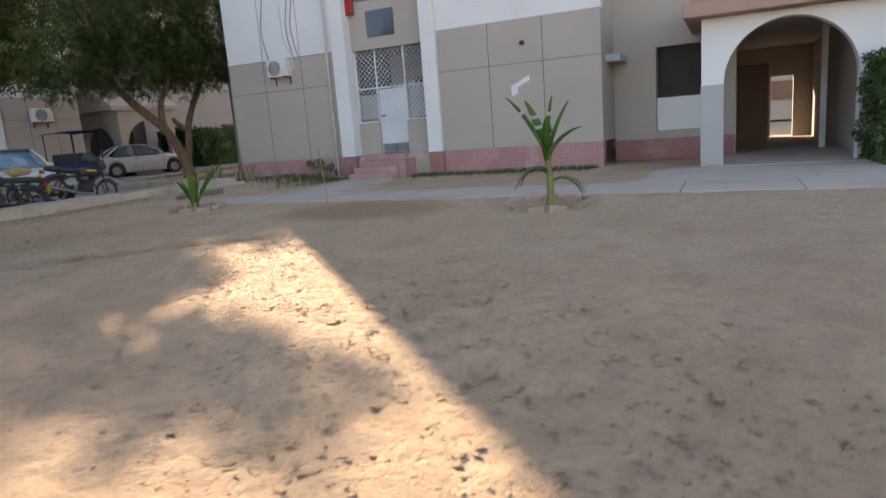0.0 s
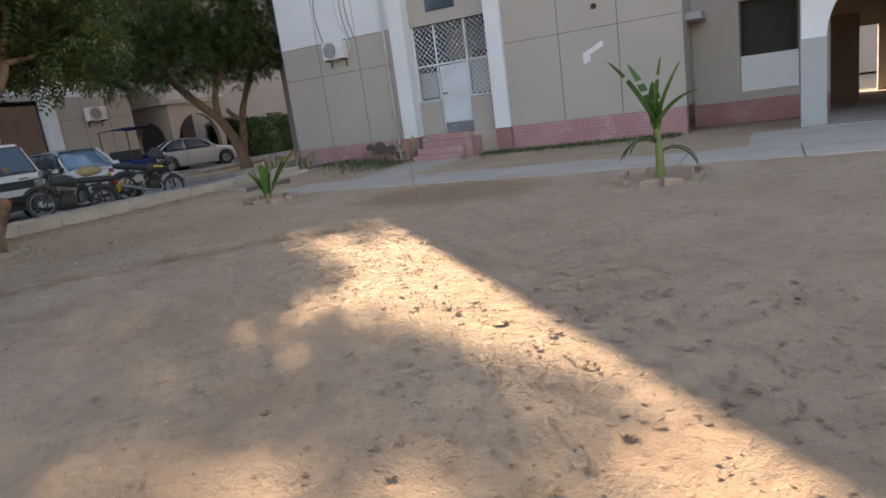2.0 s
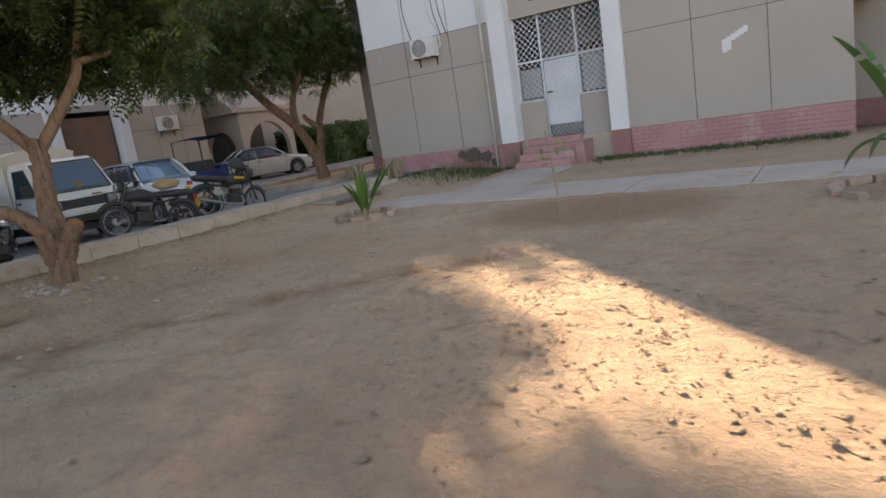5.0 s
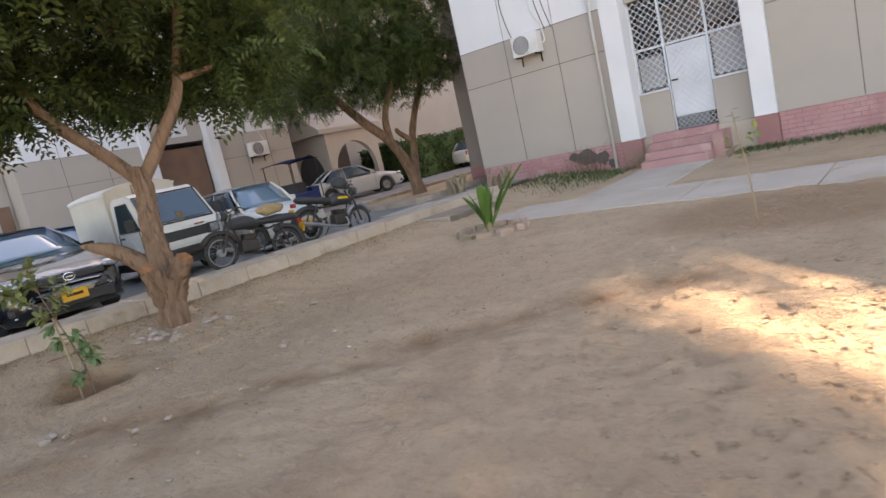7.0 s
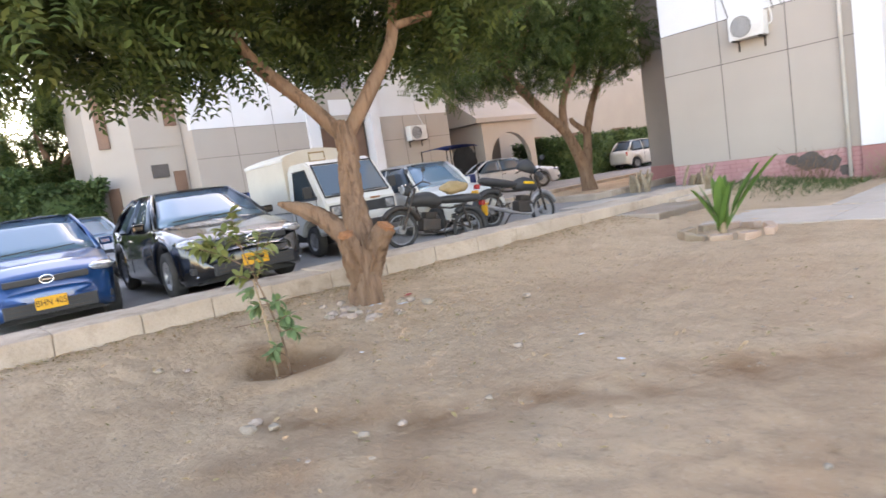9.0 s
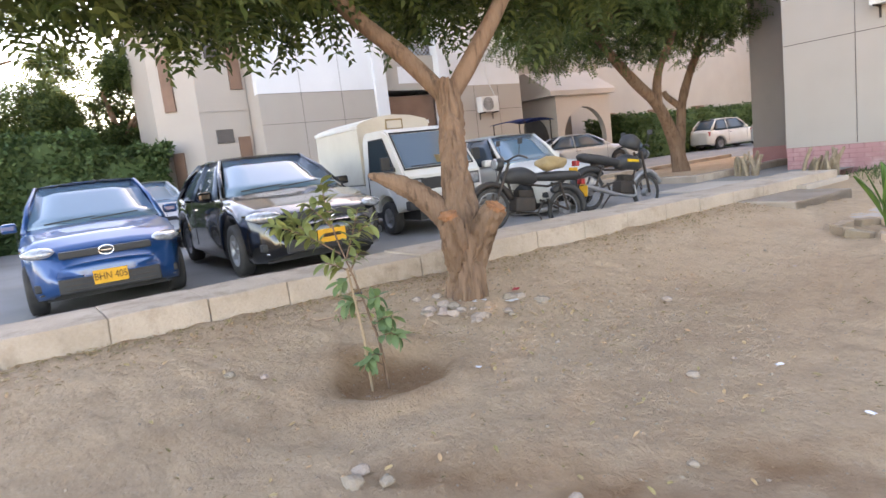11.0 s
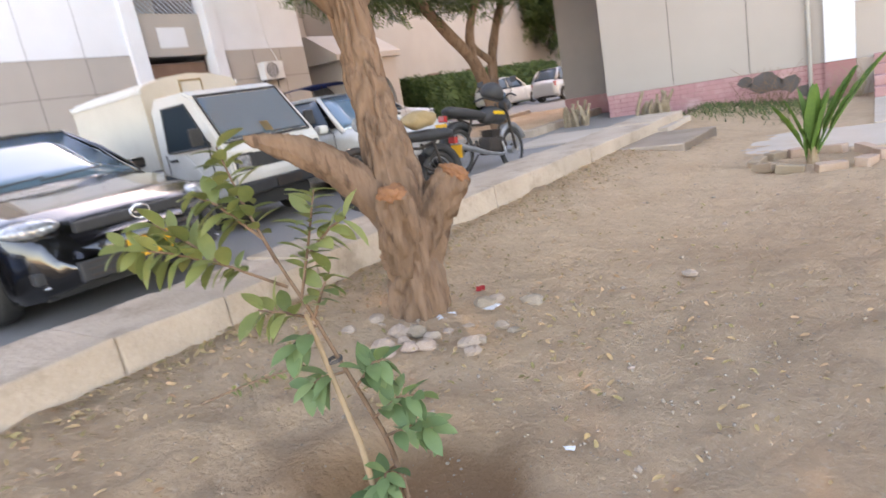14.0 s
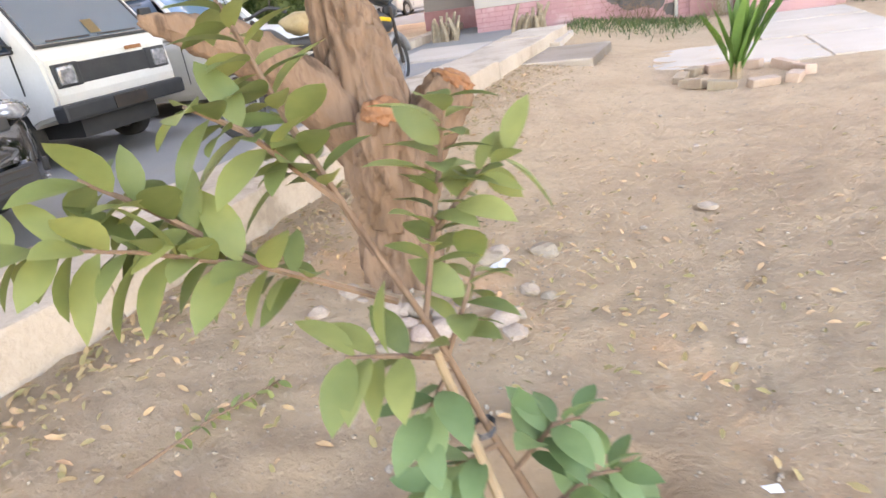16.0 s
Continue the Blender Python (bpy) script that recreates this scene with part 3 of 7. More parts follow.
def apartment(name, label, m, a0, a1, b0, b1, end, white_l, white_r, ground_door, H=12.6, depth=11.0, far=False):
    """A block whose front is the local plane y = 0 along x, with two white pilasters and a recessed bay between them."""
    ob = thing(name, label, "apartment building", m)
    T = 0.28
    parts("base_wall", [(0.0, a0, 0.02, T, -0.25, 0.6), (b1, end, 0.02, T, -0.25, 0.6), (a0, a1, -0.09, T, -0.25, 0.6), (b0, b1, -0.09, T, -0.25, 0.6)], "pinkjoint", ob, "pink-painted brick plinth with flaking paint")
    # brick faces of the plinth
    rb = random.Random(11)
    bm = bmesh.new()
    for u0, u1, yy in ((0.005, a0 - 0.005, 0.02), (b1 + 0.005, end - 0.005, 0.02)):
        for row in range(8):
            u = u0 - (0.12 if row % 2 else 0)
            while u < u1:
                p, q = max(u, u0), min(u + 0.225, u1)
                if q - p > 0.03:
                    box(bm, p, q, yy - 0.012 - rb.uniform(0, 0.005), yy + 0.01, -0.03 + row * 0.079, 0.04 + row * 0.079)
                u += 0.235
    if not far:
        tagged(part("bricks", bm, "pink", ob, "pink-painted bricks"), kind="stuff")
    else:
        bm.free()
    part("wall", boxes((0, a0, 0, T, 0.602, white_l), bevel=0), "beige", ob, "beige rendered lower wall")
    part("wall", boxes((b1, end, 0, T, 0.602, white_r)), "beige", ob, "beige rendered lower wall")
    part("upper_wall", boxes((0, a0, 0.004, T, white_l, H)), "white", ob, "white-painted upper wall")
    part("upper_wall", boxes((b1, end, 0.004, T, white_r, H)), "white", ob, "white-painted upper wall")
    for p, q in ((a0, a1), (b0, b1)):
        part("pilaster", boxes((p + 0.002, q - 0.002, -0.11, 0.35, 0.602, H), bevel=0.008), "white", ob, "white-painted pilaster")
    # shell: side, back, roof
    part("side_wall", boxes((0.002, T, T + 0.002, depth, 0.602, H)), "beige", ob)
    part("side_wall", boxes((end - T, end - 0.002, T + 0.002, depth, 0.602, H)), "beige", ob)
    part("side_plinth", boxes((-0.015, T, T + 0.002, depth, -0.25, 0.6)), "pinkjoint", ob)
    part("back_wall", boxes((T, end - T, depth - T, depth - 0.002, -0.2, H)), "beige", ob)
    part("roof", boxes((0.1, end - 0.1, 0.3, depth - 0.1, H - 0.25, H - 0.01)), "grey", ob)
    # recessed bay
    part("bay_floor", boxes((a1, b0, 0.05, 2.2, -0.2, 0.58)), "pave", ob)
    part("bay_back_wall", boxes((a1, b0, 2.2, 2.4, 0.58, H)), "beige", ob)
    zf = 3.2 * white_l / 3.24
    while zf < H - 1.0:
        part("balcony_wall", boxes((a1, b0, 0.2, 0.36, zf, zf + 1.15)), "beige", ob)
        part("balcony_slab", boxes((a1, b0, 0.36, 2.2, zf, zf + 0.15)), "grey", ob)
        bm = bmesh.new()
        lattice(bm, a1 + 0.02, b0 - 0.02, zf + 1.17, zf + 3.0, 0.28, 0.16 if far else 0.13, 0.012 if far else 0.008)
        part("balcony_grille", bm, "steel", ob)
        zf += 3.2
    # joints in the render
    sm = bmesh.new()
    zz = white_l * 0.752
    box(sm, 0.02, a0 - 0.02, -0.004, 0.002, zz - 0.006, zz + 0.006)
    box(sm, b1 + 0.02, end - 0.02, -0.004, 0.002, zz - 0.006, zz + 0.006)
    box(sm, 0.02, a0 - 0.02, -0.004, 0.002, white_l - 0.012, white_l)
    for u in (a0 * 0.345, a0 * 0.695):
        box(sm, u - 0.006, u + 0.006, -0.004, 0.002, 0.62, white_l - 0.02)
        box(sm, u - 0.004, u + 0.004, -0.002, 0.006, white_l, H - 0.1)
    for k in (1 / 3, 2 / 3):
        u = b1 + (end - b1) * k
        box(sm, u - 0.007, u + 0.007, -0.004, 0.002, 0.62, white_r - 0.02)
    part("wall_joint", sm, "seam", ob)
    if ground_door:
        D = 0.31
        dl, dr = a1 + 0.62, a1 + 1.36
        parts("parapet", [(a1, dl - 0.03, 0.22, 0.38, 0.58, 1.41), (dr + 0.03, b0, 0.22, 0.38, 0.58, 1.41)], "beige", ob)
        parts("sill", [(a1, dl - 0.03, 0.19, 0.40, 1.412, 1.45), (dr + 0.03, b0, 0.19, 0.40, 1.412, 1.45)], "steel", ob)
        bm = bmesh.new()
        lattice(bm, a1 + 0.01, b0 - 0.01, 2.27, 3.18, D, 0.13, 0.009)
        lattice(bm, a1 + 0.01, dl - 0.04, 1.46, 2.26, D, 0.13, 0.009)
        lattice(bm, dr + 0.04, b0 - 0.01, 1.46, 2.26, D, 0.13, 0.009)
        part("grille", bm, "steel", ob, "white diagonal steel lattice")
        bm = bmesh.new()
        for u in (a1 + 0.015, dl - 0.03, dr + 0.03, b0 - 0.015):
            box(bm, u - 0.02, u + 0.02, D - 0.03, D + 0.03, 1.46 if u in (a1 + 0.015, b0 - 0.015) else 0.6, 3.19)
        box(bm, a1, b0, D - 0.02, D + 0.02, 2.24, 2.28)
        part("grille_frame", bm, "steel", ob)
        parts("screen_sheet", [(a1 + 0.05, dl - 0.1, D + 0.05, D + 0.06, 1.5, 2.1), (dr + 0.08, b0 - 0.05, D + 0.05, D + 0.06, 1.48, 2.25)], "grey", ob, "grey sheet tied behind the lattice")
        dob = part("door", boxes((dl, dr, D - 0.02, D + 0.02, 0.86, 2.22), bevel=0.006), "steel", ob, "white sheet-metal gate door")
        bm = bmesh.new()
        lattice(bm, dl + 0.01, dr - 0.01, 0.62, 0.85, D, 0.1, 0.008)
        lattice(bm, dl + 0.01, dr - 0.01, 0.88, 2.2, D - 0.026, 0.13, 0.004)
        part("door_lattice", bm, "steel", dob)
        part("door_bolt", boxes((dl + 0.03, dl + 0.15, D - 0.06, D - 0.03, 1.55, 1.58)), "iron", dob)
        part("inner_door", boxes((dl + 0.1, dl + 0.95, 2.17, 2.195, 0.58, 2.6)), "brownpanel", ob)
        part("balcony_window", boxes((dl - 0.12, dl + 0.64, 0.18, 0.196, 3.48, 4.1)), "glass", ob, "small dark window in the balcony wall")
    return ob


near = apartment("apartment_building", "beige and white apartment block with pink brick plinth", pose(-12.67, 14.43, 0), 3.45, 3.85, 5.92, 6.29, 10.07, 3.24, 3.38, True)
# corner wall coloured darker than the front because it stands in shade
part("corner_wall", boxes((-1.45, -0.004, 1.5, 1.78, 0.602, 12.6), bevel=0.008), "shade", near, "set-back corner wall, its shade painted in grey-brown")
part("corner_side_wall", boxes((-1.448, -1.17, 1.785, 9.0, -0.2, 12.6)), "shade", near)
part("corner_plinth", boxes((-1.465, -0.004, 1.485, 1.78, -0.25, 0.6), bevel=0.006), "pinkjoint", near, "dull pink base of the corner wall")
ac_unit("air_conditioner", pose(-10.87, 14.43, 2.78) @ Matrix.Scale(0.78, 4))
# steps to the gate
st = thing("door_steps", "pink-painted brick steps up to the gate", "steps")
for i in range(4):
    part("step", boxes((-8.6, -7.4, 13.55 + 0.26 * i, 14.6, -0.1 if i == 0 else 0.06 + 0.14 * i, 0.06 + 0.14 * (i + 1)), bevel=0.012), "pink", st)
part("side_wall", boxes((-7.395, -7.2, 13.9, 14.6, -0.1, 0.5), bevel=0.015), "pink", st)

# set-back wing and arched porch
wing = thing("building_wing", "beige set-back wing with a dark window and pink plinth", "building wing")
WY = 16.0
parts("wall", [(-2.598, -1.66, WY, WY + 0.25, 0.52, 12.6), (-1.66, -0.55, WY, WY + 0.25, 2.57, 12.6), (-1.66, -0.55, WY, WY + 0.25, 0.52, 0.7), (-0.55, 0.0, WY, WY + 0.25, 0.52, 12.6), (0, 5.0, WY, WY + 0.25, 2.8, 12.6)], "beige", wing)
part("plinth", boxes((-2.598, 0.0, WY - 0.02, WY + 0.25, -0.2, 0.518)), "pinkjoint", wing)
part("window_panel", boxes((-1.64, -0.56, WY - 0.03, WY + 0.1, 0.702, 1.44), bevel=0.01), "white", wing, "pale patched panel under the window")
# flat dark panel paints the unlit room behind the opening
part("window_recess", boxes((-1.66, -0.55, WY + 0.2, WY + 0.24, 1.44, 2.57)), "dark", wing, "dark panel for the unlit window opening")
parts("window_frame", [(-1.66, -1.62, WY - 0.01, WY + 0.2, 1.44, 2.57), (-0.59, -0.55, WY - 0.01, WY + 0.2, 1.44, 2.57)], "seam", wing)
part("beam_end", boxes((-2.6, -2.3, 15.0, WY - 0.002, 2.3, 2.45)), "grey", wing)

porch = thing("arched_porch", "cream arched entrance porch with grey lower pillars", "porch")


def arch_wall(x0, x1, sx0, sx1, spring, top, y0, y1, n=20):
    """A wall with a round-headed opening, in the plane of x and z, between two depths."""
    bm = bmesh.new()
    c, r = (sx0 + sx1) / 2, (sx1 - sx0) / 2
    outer = [(x0, 0)] + [(x0, spring)] + [(x0 + (x1 - x0) * i / n, top) for i in range(n + 1)] + [(x1, spring), (x1, 0)]
    inner = [(sx0, 0)] + [(sx0, spring)] + [(c - r * math.cos(math.pi * i / n), spring + r * math.sin(math.pi * i / n)) for i in range(n + 1)] + [(sx1, spring), (sx1, 0)]
    ring = []
    for o, i in zip(outer, inner):
        ring.append([bm.verts.new((p[0], yy, p[1])) for yy in (y0, y1) for p in (o, i)])
    for a, b in zip(ring, ring[1:]):
        for q in ((0, 1), (1, 3), (3, 2), (2, 0)):
            try:
                bm.faces.new((a[q[0]], a[q[1]], b[q[1]], b[q[0]]))
            except ValueError:
                pass
    bmesh.ops.remove_doubles(bm, verts=bm.verts[:], dist=1e-4)
    bmesh.ops.recalc_face_normals(bm, faces=bm.faces[:])
    return bm


ar = part("arch", arch_wall(-0.6, 2.3, -0.22, 1.92, 1.56, 2.74, 13.5, 13.8), "white", porch)
part("pillar_base", boxes((-0.615, -0.225, 13.485, 13.815, 0.0, 1.55), bevel=0.008), "grey", porch, "grey-painted lower pillar")
part("pillar_base", boxes((1.925, 2.315, 13.485, 13.815, 0.0, 1.55), bevel=0.008), "grey", porch, "grey-painted lower pillar")
parts("canopy", [(-0.9, 2.7, 13.1, 16.0, 2.75, 3.0), (-0.8, 2.6, 13.25, 16.0, 3.0, 3.3)], "terra", porch, "sloped pinkish canopy", bevel=0.03)
parts("passage_wall", [(-0.6, -0.4, 16.26, 23, 0.0, 2.8), (2.1, 2.3, 13.82, 23, 0.0, 2.8)], "beige", porch)
part("passage_ceiling", boxes((-0.6, 2.3, 16.26, 23, 2.78, 3.0)), "grey", porch)
parts("passage_end", [(-0.4, 1.0, 22.8, 23.0, 0.0, 2.78), (1.62, 2.1, 22.8, 23.0, 0.0, 2.78), (1.0, 1.62, 22.8, 23.0, 1.9, 2.78)], "beige", porch)
parts("inner_post", [(-0.1, 0.02, 17.0, 17.12, 0.07, 2.78), (1.72, 1.84, 17.0, 17.12, 0.07, 2.78)], "steel", porch)
part("inner_panel", boxes((0.03, 0.75, 18.6, 18.7, 0.07, 2.1)), "brownpanel", porch)

# far block across the road
FARX = -25.0
farb = apartment("apartment_building", "beige and white apartment block across the parking road", pose(FARX, 9.1, 0, 0, 0, 90), 3.9, 4.35, 6.5, 6.9, 10.3, 3.62, 3.62, False, far=True)
ac_unit("air_conditioner", pose(FARX, 17.6, 2.62, 0, 0, 90))
part("bay_board", boxes((4.37, 6.48, 0.4, 0.45, 0.6, 3.4)), "brownpanel", farb, "brown board closing the ground-floor bay")
part("balcony_patch", boxes((5.0, 5.9, 0.19, 0.198, 3.8, 4.35)), "white", farb)
# chamfered wing of the far block, set back, with lattice vents and narrow windows
fw = thing("building_wing", "plain beige wing with narrow windows and lattice vents", "building wing")
def prism(pts, z0, z1):
    bm = bmesh.new()
    a = [bm.verts.new((x, y, z0)) for x, y in pts]
    b = [bm.verts.new((x, y, z1)) for x, y in pts]
    n = len(pts)
    for i in range(n):
        bm.faces.new((a[i], a[(i + 1) % n], b[(i + 1) % n], b[i]))
    bm.faces.new(b)
    bm.faces.new(list(reversed(a)))
    bmesh.ops.recalc_face_normals(bm, faces=bm.faces[:])
    return bm
part("wall", prism([(-25.9, 9.08), (-25.9, 7.6), (-26.9, 6.6), (-29.5, 6.6), (-29.5, 9.08)], -0.2, 12.6), "beige", fw)
parts("vent", [(-25.92, -25.86, 8.0, 8.5, 2.35, 2.75), (-25.92, -25.86, 8.0, 8.5, 4.8, 5.2)], "seam", fw, "square lattice vent")
parts("window", [(-25.92, -25.84, 8.62, 8.98, 3.9, 5.3), (-25.92, -25.84, 8.62, 8.98, 0.3, 2.5)], "brownpanel", fw, "narrow brown window")
part("ledge", boxes((-25.94, -25.88, 7.6, 9.08, 3.28, 3.34)), "beige", fw)
for z0, z1 in ((3.4, 5.0), (0.4, 2.2)):
    part("window", boxes((0, 0.35, -0.03, 0.03, z0, z1)), "brownpanel", fw, "narrow brown window").matrix_basis = pose(-26.6, 6.85, 0, 0, 0, 45)
# far porch with two round arches
fp = thing("arched_porch", "beige far porch with round arches and a sloping canopy", "porch")
fa = part("arch", arch_wall(0, 3.3, 0.35, 2.95, 1.3, 3.1, -0.25, 0), "beige", fp)
fa.matrix_basis = pose(-25.6, 21.6, 0, 0, 0, 90)
fb = part("arch", arch_wall(0, 2.6, 0.3, 2.3, 1.4, 3.1, 0, 0.25), "beige", fp)
fb.matrix_basis = pose(-28.2, 21.6, 0)
part("canopy", boxes((-28.6, -25.2, 21.2, 25.2, 3.1, 3.3)), "beige", fp)
cb = prism([(-28.6, 3.3), (-25.2, 3.3), (-26.6, 4.2), (-28.6, 4.2)], 21.2, 25.2)
bmesh.ops.transform(cb, matrix=Matrix(((1, 0, 0, 0), (0, 0, 1, 0), (0, 1, 0, 0), (0, 0, 0, 1))), verts=cb.verts[:])
part("sloped_canopy", cb, "beige", fp)
# dark sheet added behind the arches as the shade inside the porch
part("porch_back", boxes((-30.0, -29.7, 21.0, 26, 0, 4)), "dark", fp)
fc = thing("apartment_building", "beige apartment block beyond the far porch", "apartment building")
# length beyond y = 44 added only to keep the sun off the lane
part("wall", boxes((-38, -28.7, 26.0, 75, -0.2, 12.6)), "beige", fc)
part("wall", boxes((-38, -31.0, 19.5, 25.9, -0.2, 12.6)), "beige", fc)
for k in range(3):
    part("window", boxes((-28.72, -28.6, 28 + 4 * k, 29.2 + 4 * k, 1.2, 2.4)), "brownpanel", fc)
fd = thing("apartment_building", "pale apartment block at the end of the lane", "apartment building")
part("wall", boxes((-30, 10, 52, 60, -0.2, 12.6)), "beige", fd)
for k in range(8):
    part("window", boxes((-28 + 4.5 * k, -26.6 + 4.5 * k, 51.9, 52.05, 1.2, 2.5)), "brownpanel", fd)


# ---- trees and plants ----
def leaf_crown(name, centres, material, parent, seed, per=420, frond=1.0, base=None, droop=0.35):
    """Compound leaves spread through several clumps: rows of x, y, z, radius, height."""
    rng = np.random.default_rng(seed)
    bv, bf = base or frond_base()
    P = []
    for cx, cy, cz, r, h in centres:
        n = int(per * r * r)
        d = rng.normal(size=(n, 3))
        d /= np.linalg.norm(d, axis=1)[:, None]
        rad = rng.uniform(0.35, 1.0, n) ** 0.6 * (1 + 0.25 * np.sin(d[:, 0] * 5 + cx) * np.cos(d[:, 1] * 4 + cy))
        P.append(np.array([cx, cy, cz]) + d * rad[:, None] * np.array([r, r, h]))
    P = np.concatenate(P)
    v, f = scatter(bv, bf, P, turns(rng, len(P), 1.0, droop), rng.uniform(0.75, 1.25, len(P)) * frond)
    return mesh_np(name, v, f, material, parent)


def limb(bm, pts, radii, seed, sides=12, rough=0.18):
    p, r = smooth_path(pts, radii, 7)
    tube(bm, p, r, sides, rough, seed=seed)


def bark_ridges(bm, amt=0.012, s=26):
    """Long furrows up the bark, with finer flakes between them."""
    for vv in bm.verts:
        c = vv.co
        q = Vector((c.x * s + noise.noise(c * 3), c.y * s + noise.noise(c * 3 + Vector((3, 3, 3))), c.z * 3.0))
        k = min(1, abs(noise.noise(q)) * 3.2)
        vv.co += vv.normal * amt * (k - 0.6 + 0.25 * noise.noise(Vector((c.x * 45, c.y * 45, c.z * 14))))


t1 = thing("neem_tree", "forked neem tree with a sawn-off stump branch", "tree")
bm = bmesh.new()
p, r = smooth_path([(-10.84, 5.36, -0.15), (-10.83, 5.38, 0.12), (-10.84, 5.40, 0.35), (-10.86, 5.42, 0.62), (-10.95, 5.48, 1.05), (-11.08, 5.58, 1.5), (-11.14, 5.62, 1.78)], [0.17, 0.146, 0.136, 0.150, 0.100, 0.094, 0.110], 22)
tube(bm, p, r, 90, 0.16, seed=1)
bm.normal_update()
bark_ridges(bm, 0.032, 22)
part("trunk", bm, "bark", t1, "rough brown bark", smooth=True)
bm = bmesh.new()
limb(bm, [(-11.14, 5.60, 1.66), (-11.38, 5.38, 2.05), (-11.78, 5.1, 2.55), (-12.0, 4.9, 3.1), (-12.35, 4.6, 4.0), (-12.4, 4.3, 5.2)], [0.085, 0.077, 0.066, 0.058, 0.046, 0.02], 2, 18)
part("limb", bm, "bark", t1, smooth=True)
bm = bmesh.new()
limb(bm, [(-11.12, 5.64, 1.66), (-10.98, 5.88, 2.05), (-10.92, 6.18, 2.5), (-10.98, 6.35, 2.9), (-10.9, 6.5, 3.6), (-11.2, 6.9, 4.6), (-11.4, 7.2, 5.6)], [0.08, 0.072, 0.063, 0.057, 0.05, 0.038, 0.018], 3, 18)
limb(bm, [(-10.93, 6.3, 2.72), (-10.72, 6.55, 2.78), (-10.68, 6.62, 2.82)], [0.05, 0.035, 0.025], 9, 8)
part("limb", bm, "bark", t1, smooth=True)
bm = bmesh.new()
limb(bm, [(-10.88, 5.42, 0.50), (-10.98, 5.30, 0.72), (-11.07, 5.18, 0.88), (-11.14, 5.06, 0.98), (-11.20, 4.95, 1.04), (-11.26, 4.84, 1.09)], [0.115, 0.10, 0.09, 0.078, 0.055, 0.012], 4, 22, 0.3)
bm.normal_update()
bark_ridges(bm, 0.012)
part("broken_branch", bm, "bark", t1, "splintered broken branch", smooth=True)
for pts, rad, sd in (([(-10.82, 5.42, 0.25), (-10.72, 5.48, 0.5), (-10.58, 5.55, 0.72)], [0.12, 0.105, 0.088], 5), ([(-10.84, 5.34, 0.3), (-10.77, 5.25, 0.52), (-10.72, 5.19, 0.70)], [0.12, 0.095, 0.072], 6)):
    bm = bmesh.new()
    p, r = smooth_path(pts, rad, 14)
    tube(bm, p, r, 48, 0.25, seed=sd)
    bm.normal_update()
    bark_ridges(bm, 0.026, 24)
    sb = part("stump_branch", bm, "bark", t1, "sawn-off stump of a branch", smooth=True)
    d = (Vector(pts[-1]) - Vector(pts[-2])).normalized()
    bm = bmesh.new()
    bmesh.ops.create_icosphere(bm, subdivisions=4, radius=1.0)
    q = d.to_track_quat("Z", "Y").to_matrix().to_4x4()
    for v in bm.verts:
        k = 1 + 0.3 * noise.noise(v.co * 2.5 + Vector((sd, 0, 0))) + 0.15 * noise.noise(v.co * 7)
        v.co = Vector((v.co.x * rad[-1] * 0.93 * k, v.co.y * rad[-1] * 0.93 * k, v.co.z * 0.035 * k))
    bmesh.ops.transform(bm, matrix=Matrix.Translation(Vector(pts[-1]) + d * 0.004) @ q, verts=bm.verts[:])
    part("cut_face", bm, "cutwood", sb, "splintered orange cut face", smooth=True)
bm = bmesh.new()
rt = random.Random(4)
for k in range(26):
    a, h = rt.uniform(0, 6.28), rt.uniform(3.4, 5.0)
    s = Vector((-11.4 + rt.uniform(-0.8, 0.6), 5.6 + rt.uniform(-1, 1.2), h))
    e = s + Vector((math.cos(a) * rt.uniform(0.8, 2.0), math.sin(a) * rt.uniform(0.8, 2.0), rt.uniform(-0.4, 0.8)))
    tube(bm, [s, (s + e) / 2 + Vector((0, 0, 0.15)), e], [0.018, 0.012, 0.005], 5)
tagged(part("twig_growth", bm, "bark", t1), kind="stuff")
leaf_crown("crown", [(-12.3, 4.3, 3.6, 1.5, 1.0), (-11.6, 3.2, 3.55, 1.2, 0.75), (-12.8, 5.6, 4.2, 1.5, 1.3), (-11.2, 6.9, 4.2, 1.4, 1.2), (-10.4, 5.6, 4.4, 1.5, 1.1), (-12.0, 2.4, 3.7, 1.0, 0.8), (-11.6, 7.6, 3.6, 1.0, 0.8), (-12.6, 3.2, 4.9, 1.5, 1.2), (-11.3, 5.2, 5.4, 1.8, 1.2), (-10.5, 4.2, 3.8, 1.0, 0.7), (-13.0, 6.8, 3.3, 0.9, 0.7), (-11.5, 3.7, 2.75, 0.75, 0.5), (-12.0, 4.4, 2.75, 0.75, 0.5), (-10.9, 3.0, 2.95, 0.7, 0.5), (-11.5, 7.3, 2.95, 0.8, 0.6), (-10.7, 6.9, 3.1, 0.7, 0.5), (-12.2, 2.9, 2.9, 0.8, 0.5), (-12.4, 6.2, 3.0, 0.8, 0.55)], "leaf", t1, 21, per=330, frond=1.35)

t1.matrix_world = Matrix.Translation((-10.52, 5.15, -0.03)) @ Matrix.Diagonal((0.95, 0.95, 0.935, 1)) @ Matrix.Translation((10.84, -5.36, 0.15))

